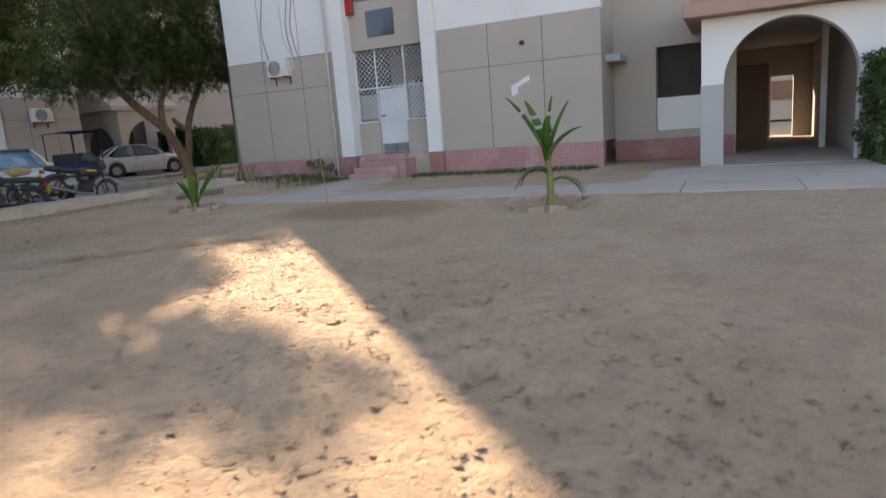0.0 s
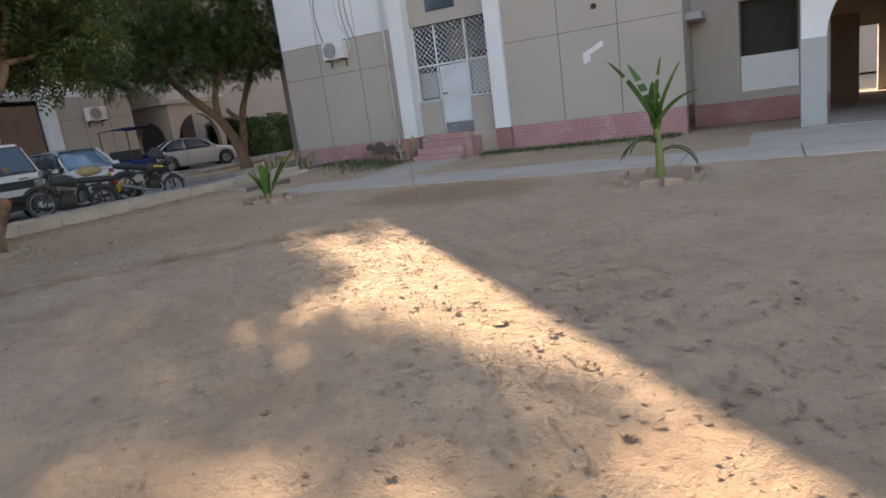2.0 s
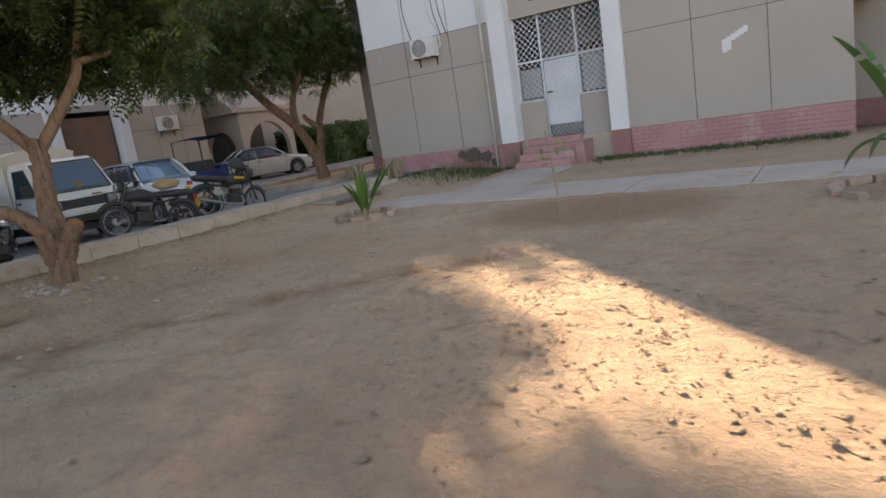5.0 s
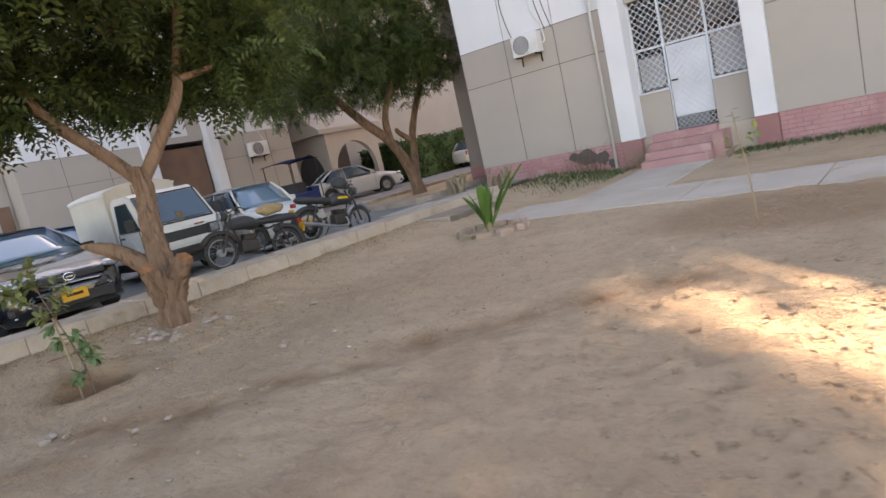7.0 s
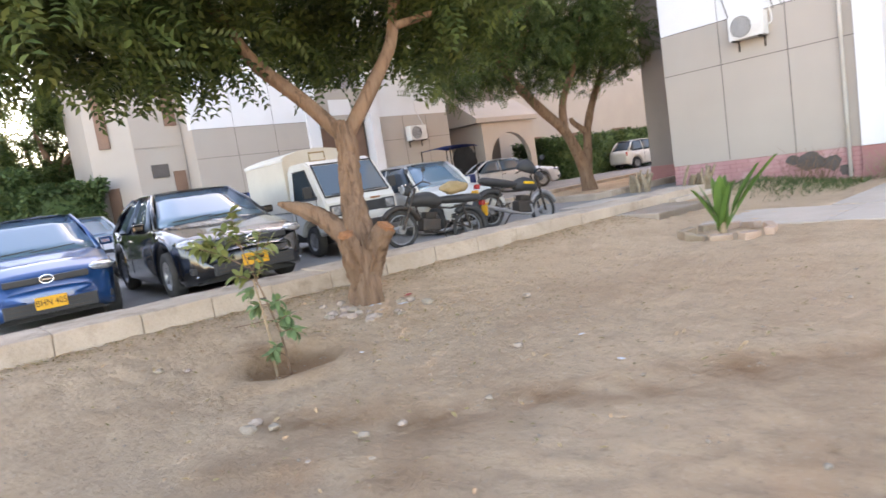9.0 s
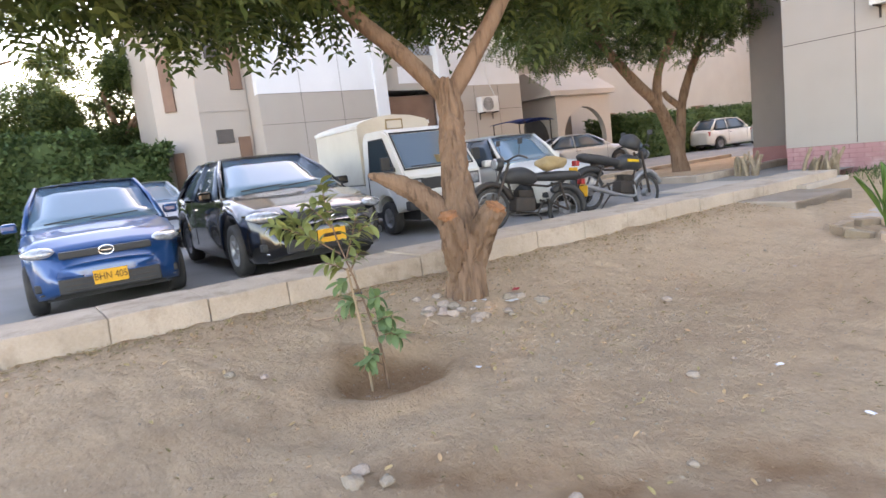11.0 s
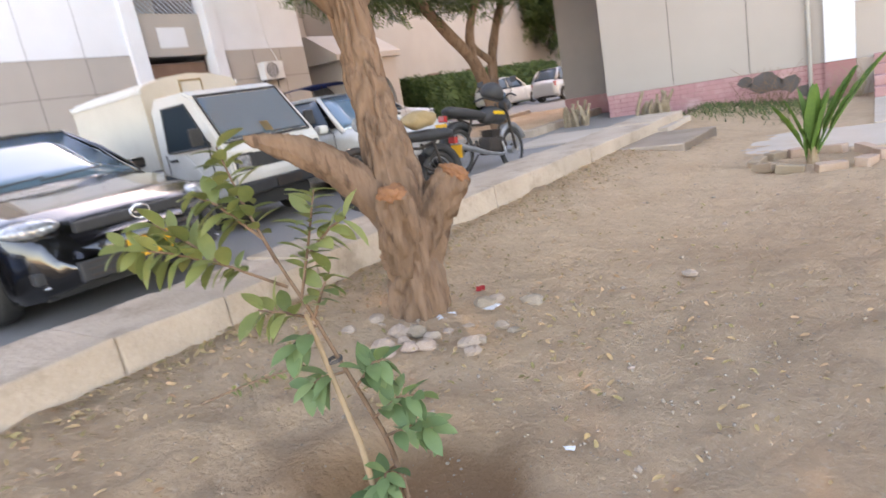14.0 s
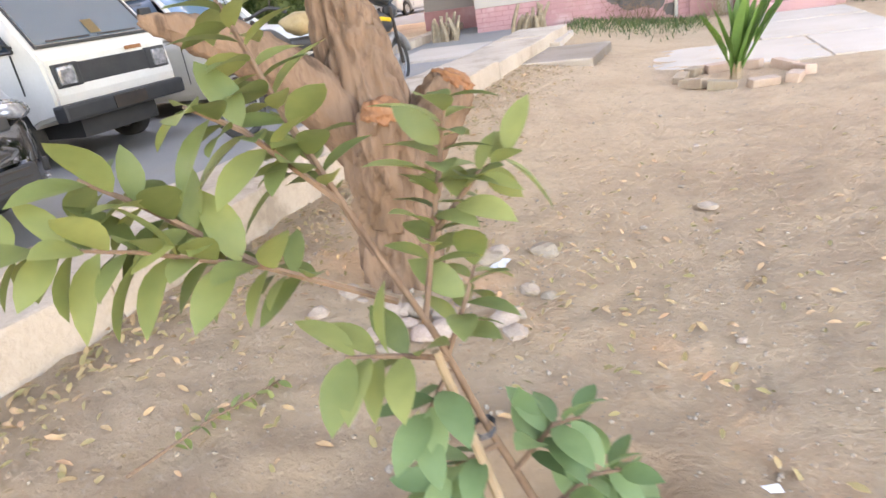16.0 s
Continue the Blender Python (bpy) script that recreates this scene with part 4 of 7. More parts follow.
t2 = thing("neem_tree", "leaning neem tree with a full crown in the far bed", "tree")
bm = bmesh.new()
limb(bm, [(-16.6, 17.0, 0.0), (-16.65, 17.0, 0.4), (-16.7, 16.9, 0.9), (-16.6, 16.2, 1.8), (-16.7, 15.4, 2.5), (-16.9, 14.6, 3.4), (-17.1, 13.9, 4.6)], [0.26, 0.20, 0.17, 0.14, 0.125, 0.095, 0.03], 7, 16)
part("trunk", bm, "bark", t2, smooth=True)
bm = bmesh.new()
limb(bm, [(-16.65, 17.0, 0.5), (-16.75, 17.3, 1.3), (-16.7, 17.35, 1.9), (-16.6, 17.6, 2.6), (-16.4, 18.0, 3.6), (-16.3, 18.2, 5.0)], [0.15, 0.13, 0.115, 0.10, 0.08, 0.03], 8, 14)
limb(bm, [(-16.72, 17.3, 1.75), (-16.9, 17.0, 2.05), (-16.95, 16.95, 2.2)], [0.1, 0.08, 0.06], 8, 10)
limb(bm, [(-16.62, 16.2, 1.8), (-16.4, 16.0, 2.6), (-16.0, 16.2, 3.6), (-15.8, 16.4, 4.8)], [0.13, 0.1, 0.08, 0.03], 8, 10)
part("limb", bm, "bark", t2, smooth=True)
leaf_crown("crown", [(-16.6, 15.0, 3.9, 1.6, 1.1), (-17.2, 13.4, 4.0, 1.5, 1.1), (-16.2, 17.2, 4.0, 1.6, 1.1), (-15.6, 18.6, 4.2, 1.4, 1.0), (-16.6, 16.2, 5.4, 2.2, 1.5), (-15.4, 16.4, 4.2, 1.2, 0.9), (-17.6, 17.6, 4.6, 1.6, 1.2), (-16.8, 12.4, 3.5, 0.9, 0.7), (-16.2, 14.0, 5.2, 1.6, 1.2), (-15.6, 18.2, 6.0, 1.6, 1.2)], "leaf", t2, 22, per=430)
# unseen leaf clumps added between the low sun and the trodden soil to shade it: rows of the shaded ground's x, y and
# the clump's radius
FAR, PIVOT = 0.87, Vector((-7.0, 2.4, 1.2))
SHADE = [(-5.6, 5.0, 0.62), (-5.0, 4.5, 0.55), (-4.65, 4.55, 0.40), (-6.4, 5.4, 0.75), (-6.2, 4.4, 0.7), (-7.4, 5.0, 0.9), (-7.2, 3.8, 0.9), (-5.3, 3.6, 0.7), (-4.5, 3.5, 0.5), (-4.9, 4.1, 0.4),
         (-3.0, 3.25, 0.42), (-3.35, 2.85, 0.5), (-2.5, 2.75, 0.42), (-2.0, 2.6, 0.40), (-2.7, 2.35, 0.4), (-3.7, 2.5, 0.45), (-4.3, 2.7, 0.5), (-5.0, 2.6, 0.7), (-3.2, 1.9, 0.35), (-3.6, 1.5, 0.45), (-4.4, 1.8, 0.6), (-5.6, 1.7, 0.8), (-6.4, 2.9, 0.8),
         (-3.6, 0.7, 0.55), (-4.6, 0.7, 0.7), (-8.4, 4.2, 0.9), (-8.3, 2.9, 0.9), (-7.2, 2.2, 0.9), (-8.6, 5.6, 0.9), (-7.6, 6.2, 0.8), (-6.9, 6.1, 0.45), (-1.75, 2.85, 0.25),
         (-9.5, 4.5, 0.95), (-9.7, 5.9, 0.95), (-9.0, 7.0, 0.95), (-8.0, 7.3, 0.9), (-7.1, 7.2, 0.6), (-6.15, 7.0, 0.42), (-5.72, 7.45, 0.36), (-6.6, 7.9, 0.6), (-10.6, 5.2, 0.9), (-9.4, 3.2, 0.9), (-10.4, 3.6, 0.9), (-10.3, 7.2, 0.95), (-9.0, 8.3, 0.9), (-8.4, 5.0, 0.7), (-7.9, 8.3, 0.8), (-7.1, 8.0, 0.65), (-6.7, 8.8, 0.7), (-7.6, 9.3, 0.8), (-8.6, 9.6, 0.8), (-5.2, 4.0, 0.5), (-4.6, 4.0, 0.35), (-5.7, 4.4, 0.5), (-10.2, 8.6, 0.9), (-9.3, 2.0, 0.9), (-8.2, 1.4, 0.9), (-6.9, 1.0, 0.9), (-5.6, 0.4, 0.8)]
crown = []
for i, (gx, gy, gr) in enumerate(SHADE):
    k = 17.4 + 1.1 * math.sin(i * 2.1)
    q = PIVOT + (Vector((gx, gy, 0)) + sdir * k - PIVOT) / FAR
    crown.append((q.x, q.y, q.z, gr / FAR, gr / FAR * 0.85))
bm = bmesh.new()
rt = random.Random(12)
# limbs that carry the added clumps
for c in crown[::2]:
    limb(bm, [(-17.0, 14.6, 3.4), (-16.9 + 0.35 * (c[0] + 16.9), 15 + 0.35 * (c[1] - 15), 3.4 + 0.45 * (c[2] - 3.4)), (c[0], c[1], c[2])], [0.06, 0.04, 0.012], 12, 6)
part("limb", bm, "bark", t2, smooth=True)
leaf_crown("upper_crown", crown, "leaf", t2, 24, per=420, frond=1.0)


def bush(name, label, blobs, seed, material="hedge", per=900, size=1.0):
    ob = thing(name, label, "hedge" if "hedge" in name else "bush")
    v = np.array([(0, 0, 0), (0.05, 0.025, 0.01), (0.1, 0, -0.01), (0.05, -0.025, 0.01)])
    f = np.array([(0, 1, 2, 3)])
    leaf_crown("foliage", blobs, material, ob, seed, per, size, (v, f), 0.1)
    return ob


# ---- vehicles ----
def lerp_profile(pts, x):
    for (a, b), (c, d) in zip(pts, pts[1:]):
        if a <= x <= c:
            t = (x - a) / (c - a)
            return b + (d - b) * t
    return pts[0][1] if x < pts[0][0] else pts[-1][1]


def wheel_mesh(R, w, rim):
    """Tyre and rim, as two bmeshes round the local y axis."""
    def lathe(prof, n=28):
        bm = bmesh.new()
        rings = [[bm.verts.new((r * math.cos(2 * math.pi * k / n), yy, r * math.sin(2 * math.pi * k / n))) for k in range(n)] for r, yy in prof]
        for a, c in zip(rings, rings[1:]):
            for k in range(n):
                bm.faces.new((a[k], a[(k + 1) % n], c[(k + 1) % n], c[k]))
        return bm
    tyre = lathe([(rim, -w * 0.42), (rim + (R - rim) * 0.5, -w * 0.5), (R * 0.97, -w * 0.42), (R, -w * 0.25), (R, w * 0.25), (R * 0.97, w * 0.42), (rim + (R - rim) * 0.5, w * 0.5), (rim, w * 0.42)])
    rm = lathe([(0.0001, -w * 0.3), (rim * 0.25, -w * 0.34), (rim * 0.3, -w * 0.22), (rim * 0.8, -w * 0.2), (rim * 0.9, -w * 0.36), (rim, -w * 0.42), (rim, w * 0.42), (0.0001, w * 0.3)])
    for k in range(5):
        a = 2 * math.pi * k / 5
        box(rm, rim * 0.2, rim * 0.93, -w * 0.36, -w * 0.2, -rim * 0.1, rim * 0.1, m=Matrix.Rotation(a, 4, "Y"))
    return tyre, rm


def car(name, label, m, paint, L, W, H, wb, R, top, belt_z, cabin, roof_hw, clear=0.17, front_over=None, plan=None, plate="", lamp_z=0.68, grille=(0.35, 0.62), scale=1.0, hatch=False, bumper="body"):
    """A car that faces local +x and stands on z = 0. top: side profile of the lower body; cabin: x of windscreen foot, roof front, roof rear, rear foot."""
    ob = thing(name, label, "car", m @ Matrix.Scale(scale, 4), "parked cars")
    fo = front_over or (L - wb) * 0.47
    xf, xr = L / 2 - fo, L / 2 - fo - wb
    plan = plan or [(-L / 2, 0.80), (-L / 2 + 0.18, 0.93), (-L / 2 + 0.6, 1.0), (L / 2 - 0.9, 1.0), (L / 2 - 0.35, 0.93), (L / 2 - 0.12, 0.82), (L / 2, 0.62)]
    bm = bmesh.new()
    n = int(L / 0.05)
    rings = []
    for i in range(n + 1):
        x = -L / 2 + L * i / n
        hw = W / 2 * lerp_profile(plan, x)
        zt = lerp_profile(top, x)
        zb = clear + 0.10 * max(0, (abs(x) - L / 2 + 0.3) / 0.3)
        arch = 0.0
        for ax in (xf, xr):
            rr = R + 0.055
            if abs(x - ax) < rr:
                arch = max(arch, R + math.sqrt(rr * rr - (x - ax) ** 2))
        zb2 = max(zb, arch)
        zs = zt - 0.13
        prof = [(hw * 0.80, zb2), (hw * 0.97, zb2 + 0.015), (hw, min(zb2 + 0.10, zs)), (hw * 1.0, max(zb2 + 0.11, (zb2 + zs) / 2 + 0.1)), (hw * 0.985, max(zs, zb2 + 0.12)), (hw * 0.94, zt - 0.035), (hw * 0.80, zt), (hw * 0.4, zt + 0.018), (0, zt + 0.024)]
        ring = [bm.verts.new((x, yy, z)) for yy, z in prof]
        ring += [bm.verts.new((x, -yy, z)) for yy, z in reversed(prof[:-1])]
        rings.append(ring)
    for a, c in zip(rings, rings[1:]):
        for k in range(len(a) - 1):
            bm.faces.new((a[k], a[k + 1], c[k + 1], c[k]))
    # rounded tail and nose
    for rg, sx in ((rings[0], -1), (rings[-1], 1)):
        zc = sum(v.co.z for v in rg) / len(rg)
        last = rg
        for k in (1, 2, 3, 4):
            ang = k * math.pi / 2 / 4.6
            f = math.cos(ang) ** 0.45
            nxt = [bm.verts.new((v.co.x + sx * 0.07 * math.sin(ang), v.co.y * f, zc + (v.co.z - zc) * f)) for v in rg]
            for j in range(len(rg) - 1):
                bm.faces.new((last[j], last[j + 1], nxt[j + 1], nxt[j]))
            bm.faces.new((last[-1], last[0], nxt[0], nxt[-1]))
            last = nxt
        bm.faces.new(last)
    bmesh.ops.recalc_face_normals(bm, faces=bm.faces[:])
    body = part("body", bm, paint, ob, smooth=True)
    part("underbody", boxes((-L / 2 + 0.25, L / 2 - 0.25, -W * 0.38, W * 0.38, clear, belt_z - 0.2)), "black", ob)
    # cabin: windscreen foot, roof front, roof rear, rear foot
    x1, x2, x3, x4 = cabin
    hb = W / 2 * 0.93
    zr = H - 0.05
    zb1, zb4 = lerp_profile(top, x1) + 0.0, lerp_profile(top, x4) + 0.0
    bz = belt_z
    def pane(nm, q, lab=""):
        b2 = bmesh.new()
        vs = [b2.verts.new(c) for c in q]
        b2.faces.new(vs)
        bmesh.ops.subdivide_edges(b2, edges=b2.edges[:], cuts=3, use_grid_fill=True)
        mid = sum((Vector(c) for c in q), Vector()) / 4
        out = Vector((mid.x - (x2 + x3) / 2, mid.y * 1.5, 0.15)).normalized()
        for vv in b2.verts:
            d = (vv.co - mid).length / max((Vector(c) - mid).length for c in q)
            vv.co += out * 0.035 * (1 - d * d)
        bmesh.ops.solidify(b2, geom=b2.faces[:], thickness=0.008)
        return part(nm, b2, "screen" if nm == "windscreen" else "glass", ob, lab, smooth=True)
    r = roof_hw
    pane("windscreen", [(x1, hb - 0.05, zb1), (x2, r - 0.03, zr), (x2, -r + 0.03, zr), (x1, -hb + 0.05, zb1)], "tinted windscreen")
    pane("rear_window", [(x4, hb - 0.06, zb4), (x3, r - 0.03, zr), (x3, -r + 0.03, zr), (x4, -hb + 0.06, zb4)])
    xm = (x2 + x3) / 2 - 0.05
    xa, xb = x1 - 0.08, x4 + 0.06
    for s in (-1, 1):
        pane("side_window", [(xa - 0.12, s * hb, bz), (x2 - 0.06, s * r, zr - 0.02), (xm, s * r, zr - 0.01), (xm, s * hb, bz)])
        pane("side_window", [(xm - 0.05, s * hb, bz), (xm - 0.05, s * r, zr - 0.01), (x3 + 0.05, s * r, zr - 0.02), (xb + 0.12, s * hb, bz)])
    for s in (-1, 1):
        part("pillar", tube(bmesh.new(), [(x1 + 0.02, s * (hb - 0.02), zb1 - 0.04), ((x1 + x2) / 2, s * ((hb + r) / 2 + 0.012), (zb1 + zr) / 2 + 0.015), (x2, s * r, zr - 0.012)], [0.04, 0.03, 0.032], 8), paint, ob, smooth=True)
        part("pillar", tube(bmesh.new(), [(x4 - 0.02, s * (hb - 0.03), zb4 - 0.04), ((x3 + x4) / 2, s * ((hb + r) / 2 + 0.01), (zb4 + zr) / 2 + 0.015), (x3, s * r, zr - 0.012)], [0.06, 0.045, 0.035], 8), paint, ob, smooth=True)
        part("pillar", tube(bmesh.new(), [(xm - 0.025, s * hb, bz), (xm - 0.025, s * (r - 0.005), zr - 0.02)], [0.03, 0.024], 6), paint, ob, smooth=True)
    bm = bmesh.new()
    gx = 10
    rr = []
    for i in range(gx + 1):
        t = i / gx
        x = x2 + 0.05 + (x3 - x2 - 0.10) * t
        zc = zr + 0.012 + 0.042 * math.sin(math.pi * min(1, max(0, 0.08 + t * 0.84)))
        w2 = r * (1.075 - 0.03 * (2 * t - 1) ** 2)
        rr.append([bm.verts.new((x, w2 * c, zc - 0.03 * abs(c) ** 3 - (0.028 if abs(c) == 1 else 0))) for c in (-1, -0.94, -0.7, -0.35, 0, 0.35, 0.7, 0.94, 1)])
    for a, c in zip(rr, rr[1:]):
        for k in range(8):
            bm.faces.new((a[k], a[k + 1], c[k + 1], c[k]))
    bmesh.ops.solidify(bm, geom=bm.faces[:], thickness=0.02)
    part("roof", bm, paint, ob, smooth=True)
    part("seats", boxes((xm - 0.15, xm + 0.1, -0.6 * r, -0.1, bz - 0.3, bz + 0.22), (xm - 0.15, xm + 0.1, 0.1, 0.6 * r, bz - 0.3, bz + 0.22), bevel=0.05), "black", ob)
    tyre, rm = wheel_mesh(R, 0.2, R * 0.62)
    t0 = r0 = None
    for ax in (xf, xr):
        for s in (-1, 1):
            wm = pose(ax, s * (W / 2 - 0.11), R, 0, 0, 0 if s < 0 else 180)
            if t0 is None:
                t0 = part("wheel", tyre, "tyre", ob, smooth=True)
                r0 = part("rim", rm, "rim", t0)
                t0.matrix_basis = wm
            else:
                w2 = t0.copy()
                scene.collection.objects.link(w2)
                w2.matrix_basis = wm
                q = r0.copy()
                scene.collection.objects.link(q)
                q.parent = w2
    # nose: grille, lamps, badge, plate
    xe = L / 2 + 0.066
    def nose_x(yy):
        best = xe
        for i in range(60):
            x = L / 2 - i * 0.01
            if W / 2 * lerp_profile(plan, x) >= abs(yy) + 0.02:
                best = x
                break
        return best
    part("grille", boxes((nose_x(W * 0.3) - 0.02, xe + 0.005, -W * 0.3, W * 0.3, grille[0], grille[0] + (grille[1] - grille[0]) * 0.55), bevel=0.015), "black", ob, "black lower grille")
    part("upper_grille", boxes((nose_x(W * 0.28) - 0.02, xe - 0.01, -W * 0.27, W * 0.27, lamp_z - 0.075, lamp_z + 0.005), bevel=0.015), "black", ob)
    for k in range(3):
        zz = grille[0] + 0.03 + k * (grille[1] - grille[0]) * 0.17
        part("grille_bar", boxes((xe - 0.01, xe + 0.012, -W * 0.27, W * 0.27, zz, zz + 0.012)), "iron", ob)
    for s in (-1, 1):
        bm = bmesh.new()
        bmesh.ops.create_icosphere(bm, subdivisions=3, radius=1.0)
        hx = nose_x(W * 0.385) - 0.092
        bmesh.ops.transform(bm, matrix=pose(hx + 0.012, s * W * 0.385, lamp_z + 0.012, 0, 14, s * 42) @ Matrix.Diagonal((0.10, 0.21, 0.062, 1)), verts=bm.verts[:])
        part("headlight", bm, "lamp", ob, "clear headlight")
        tl = boxes((-L / 2 - 0.006, -L / 2 + 0.12, s * W * 0.38 - 0.1, s * W * 0.38 + 0.1, lamp_z, lamp_z + 0.2), bevel=0.02)
        part("tail_light", tl, "redlamp", ob)
        mb = bmesh.new()
        box(mb, x1 - 0.32, x1 - 0.2, s * (W / 2 + 0.07) - 0.09, s * (W / 2 + 0.07) + 0.08, bz + 0.0, bz + 0.12, bevel=0.035)
        part("side_mirror", mb, paint if hatch is not None else "black", ob)
        part("door_handle", boxes((xm - 0.02, xm + 0.16, s * (W / 2 - 0.004) - 0.012, s * (W / 2 - 0.004) + 0.016, bz - 0.14, bz - 0.11), bevel=0.006), "chrome", ob)
        for gx, gz in ((xm - 0.012, 0.14), (x1 - 0.12, 0.2)):
            part("door_gap", boxes((gx, gx + 0.008, s * (W / 2 + 0.001) - 0.004, s * (W / 2 + 0.001) + 0.003, clear + gz, bz)), "black", ob)
    for s in (-1, 1):
        fx = nose_x(W * 0.40) - 0.03
        part("fog_lamp_recess", boxes((fx - 0.05, fx + 0.055, s * W * 0.37 - 0.11, s * W * 0.37 + 0.09, grille[0] + 0.04, grille[0] + 0.13), bevel=0.02), "black", ob)
        part("bumper_trim", boxes((fx - 0.05, fx + 0.06, s * W * 0.37 - 0.07, s * W * 0.37 + 0.06, grille[0] + 0.0, grille[0] + 0.02), bevel=0.008), "chrome" if paint == "blackcar" else "black", ob)
        part("bonnet_edge", tube(bmesh.new(), [(L / 2 - 0.16, s * W * 0.33, lerp_profile(top, L / 2 - 0.16) - 0.002), (x1 + 0.05, s * W * 0.41, lerp_profile(top, x1 + 0.05) - 0.012)], [0.006, 0.006], 5), "black", ob)
    bm = bmesh.new()
    nn = 16
    tube(bm, [(xe - 0.0, 0.075 * math.cos(2 * math.pi * k / nn), lamp_z - 0.03 + 0.05 * math.sin(2 * math.pi * k / nn)) for k in range(nn + 1)], [0.009] * (nn + 1), 6, cap=False)
    box(bm, xe - 0.03, xe + 0.004, -0.05, 0.05, lamp_z - 0.038, lamp_z - 0.024)
    part("badge", bm, "chrome", ob, "oval chrome badge")
    pl = part("number_plate", boxes((xe + 0.012, xe + 0.024, -0.17, 0.17, grille[0] + 0.06, grille[0] + 0.21), bevel=0.004), "plate", ob, "yellow number plate")
    if plate:
        cu = bpy.data.curves.new("plate_text", "FONT")
        cu.body, cu.size, cu.align_x, cu.align_y, cu.extrude = plate, 0.105, "CENTER", "CENTER", 0.001
        tx = new("plate_text", cu)
        cu.materials.append(M["ink"])
        tx.parent = pl
        tx.matrix_basis = pose(xe + 0.0255, 0, grille[0] + 0.135, 90, 0, 90) @ Matrix.Diagonal((0.82, 1.05, 1, 1))
    else:
        part("plate_marks", boxes((xe + 0.024, xe + 0.026, -0.11, 0.11, grille[0] + 0.12, grille[0] + 0.16)), "ink", pl)
    for y0 in (-0.05, -0.55):
        part("wiper", tube(bmesh.new(), [(x1 - 0.02, y0, zb1 + 0.045), (x1 - 0.06, y0 + 0.55, zb1 + 0.078)], [0.009, 0.006], 5), "black", ob)
    return ob


def sedan(name, label, m, paint, plate="", scale=1.0):
    L = 4.54
    return car(name, label, m, paint, L, 1.76, 1.48, 2.6, 0.315, [(-2.27, 0.86), (-2.1, 0.98), (-1.55, 1.0), (-1.2, 0.95), (1.0, 0.96), (1.35, 0.90), (1.9, 0.80), (2.15, 0.70), (2.27, 0.56)], 0.93, (0.98, 0.22, -0.98, -1.62), 0.56, plate=plate, lamp_z=0.70, grille=(0.28, 0.55), scale=scale)


def hatchback(name, label, m, paint, plate=""):
    return car(name, label, m, paint, 3.885, 1.695, 1.50, 2.51, 0.295, [(-1.94, 0.9), (-1.85, 1.0), (-1.2, 0.96), (0.75, 0.96), (1.1, 0.92), (1.55, 0.84), (1.8, 0.74), (1.94, 0.56)], 0.94, (0.82, 0.12, -1.35, -1.75), 0.58, plate=plate, lamp_z=0.71, grille=(0.26, 0.56))


def small_hatch(name, label, m, paint, plate=""):
    return car(name, label, m, paint, 3.3, 1.41, 1.41, 2.175, 0.265, [(-1.65, 0.84), (-1.58, 0.92), (-1.0, 0.88), (0.5, 0.88), (0.75, 0.86), (1.35, 0.80), (1.55, 0.72), (1.65, 0.60)], 0.87, (0.62, 0.12, -1.15, -1.5), 0.50, plate=plate, lamp_z=0.64, grille=(0.26, 0.5), plan=[(-1.65, 0.88), (-1.5, 0.96), (-1.0, 1.0), (1.0, 1.0), (1.45, 0.95), (1.65, 0.86)])


hatchback("hatchback_car", "shiny blue hatchback with a yellow number plate", pose(-16.4, 3.36, -0.05, 0, 0, -4), "blue", "BHN 405")
sedan("sedan_car", "glossy black sedan with dusty bonnet", pose(-16.05, 5.62, 0.0, 0, 0, -2), "blackcar", scale=1.05)
small_hatch("small_hatchback_car", "dusty white old hatchback parked nose to the kerb", pose(-15.55, 10.2, 0.06, 0, 0, -4), "whitecar")
sedan("sedan_car", "silver sedan parked across the far side", pose(-24.0, 21.3, 0.06, 0, 0, 62), "silver", scale=0.95)
small_hatch("small_hatchback_car", "white hatchback parked far down the lane", pose(-23.6, 31.0, 0.06, 0, 0, 75), "whitecar")


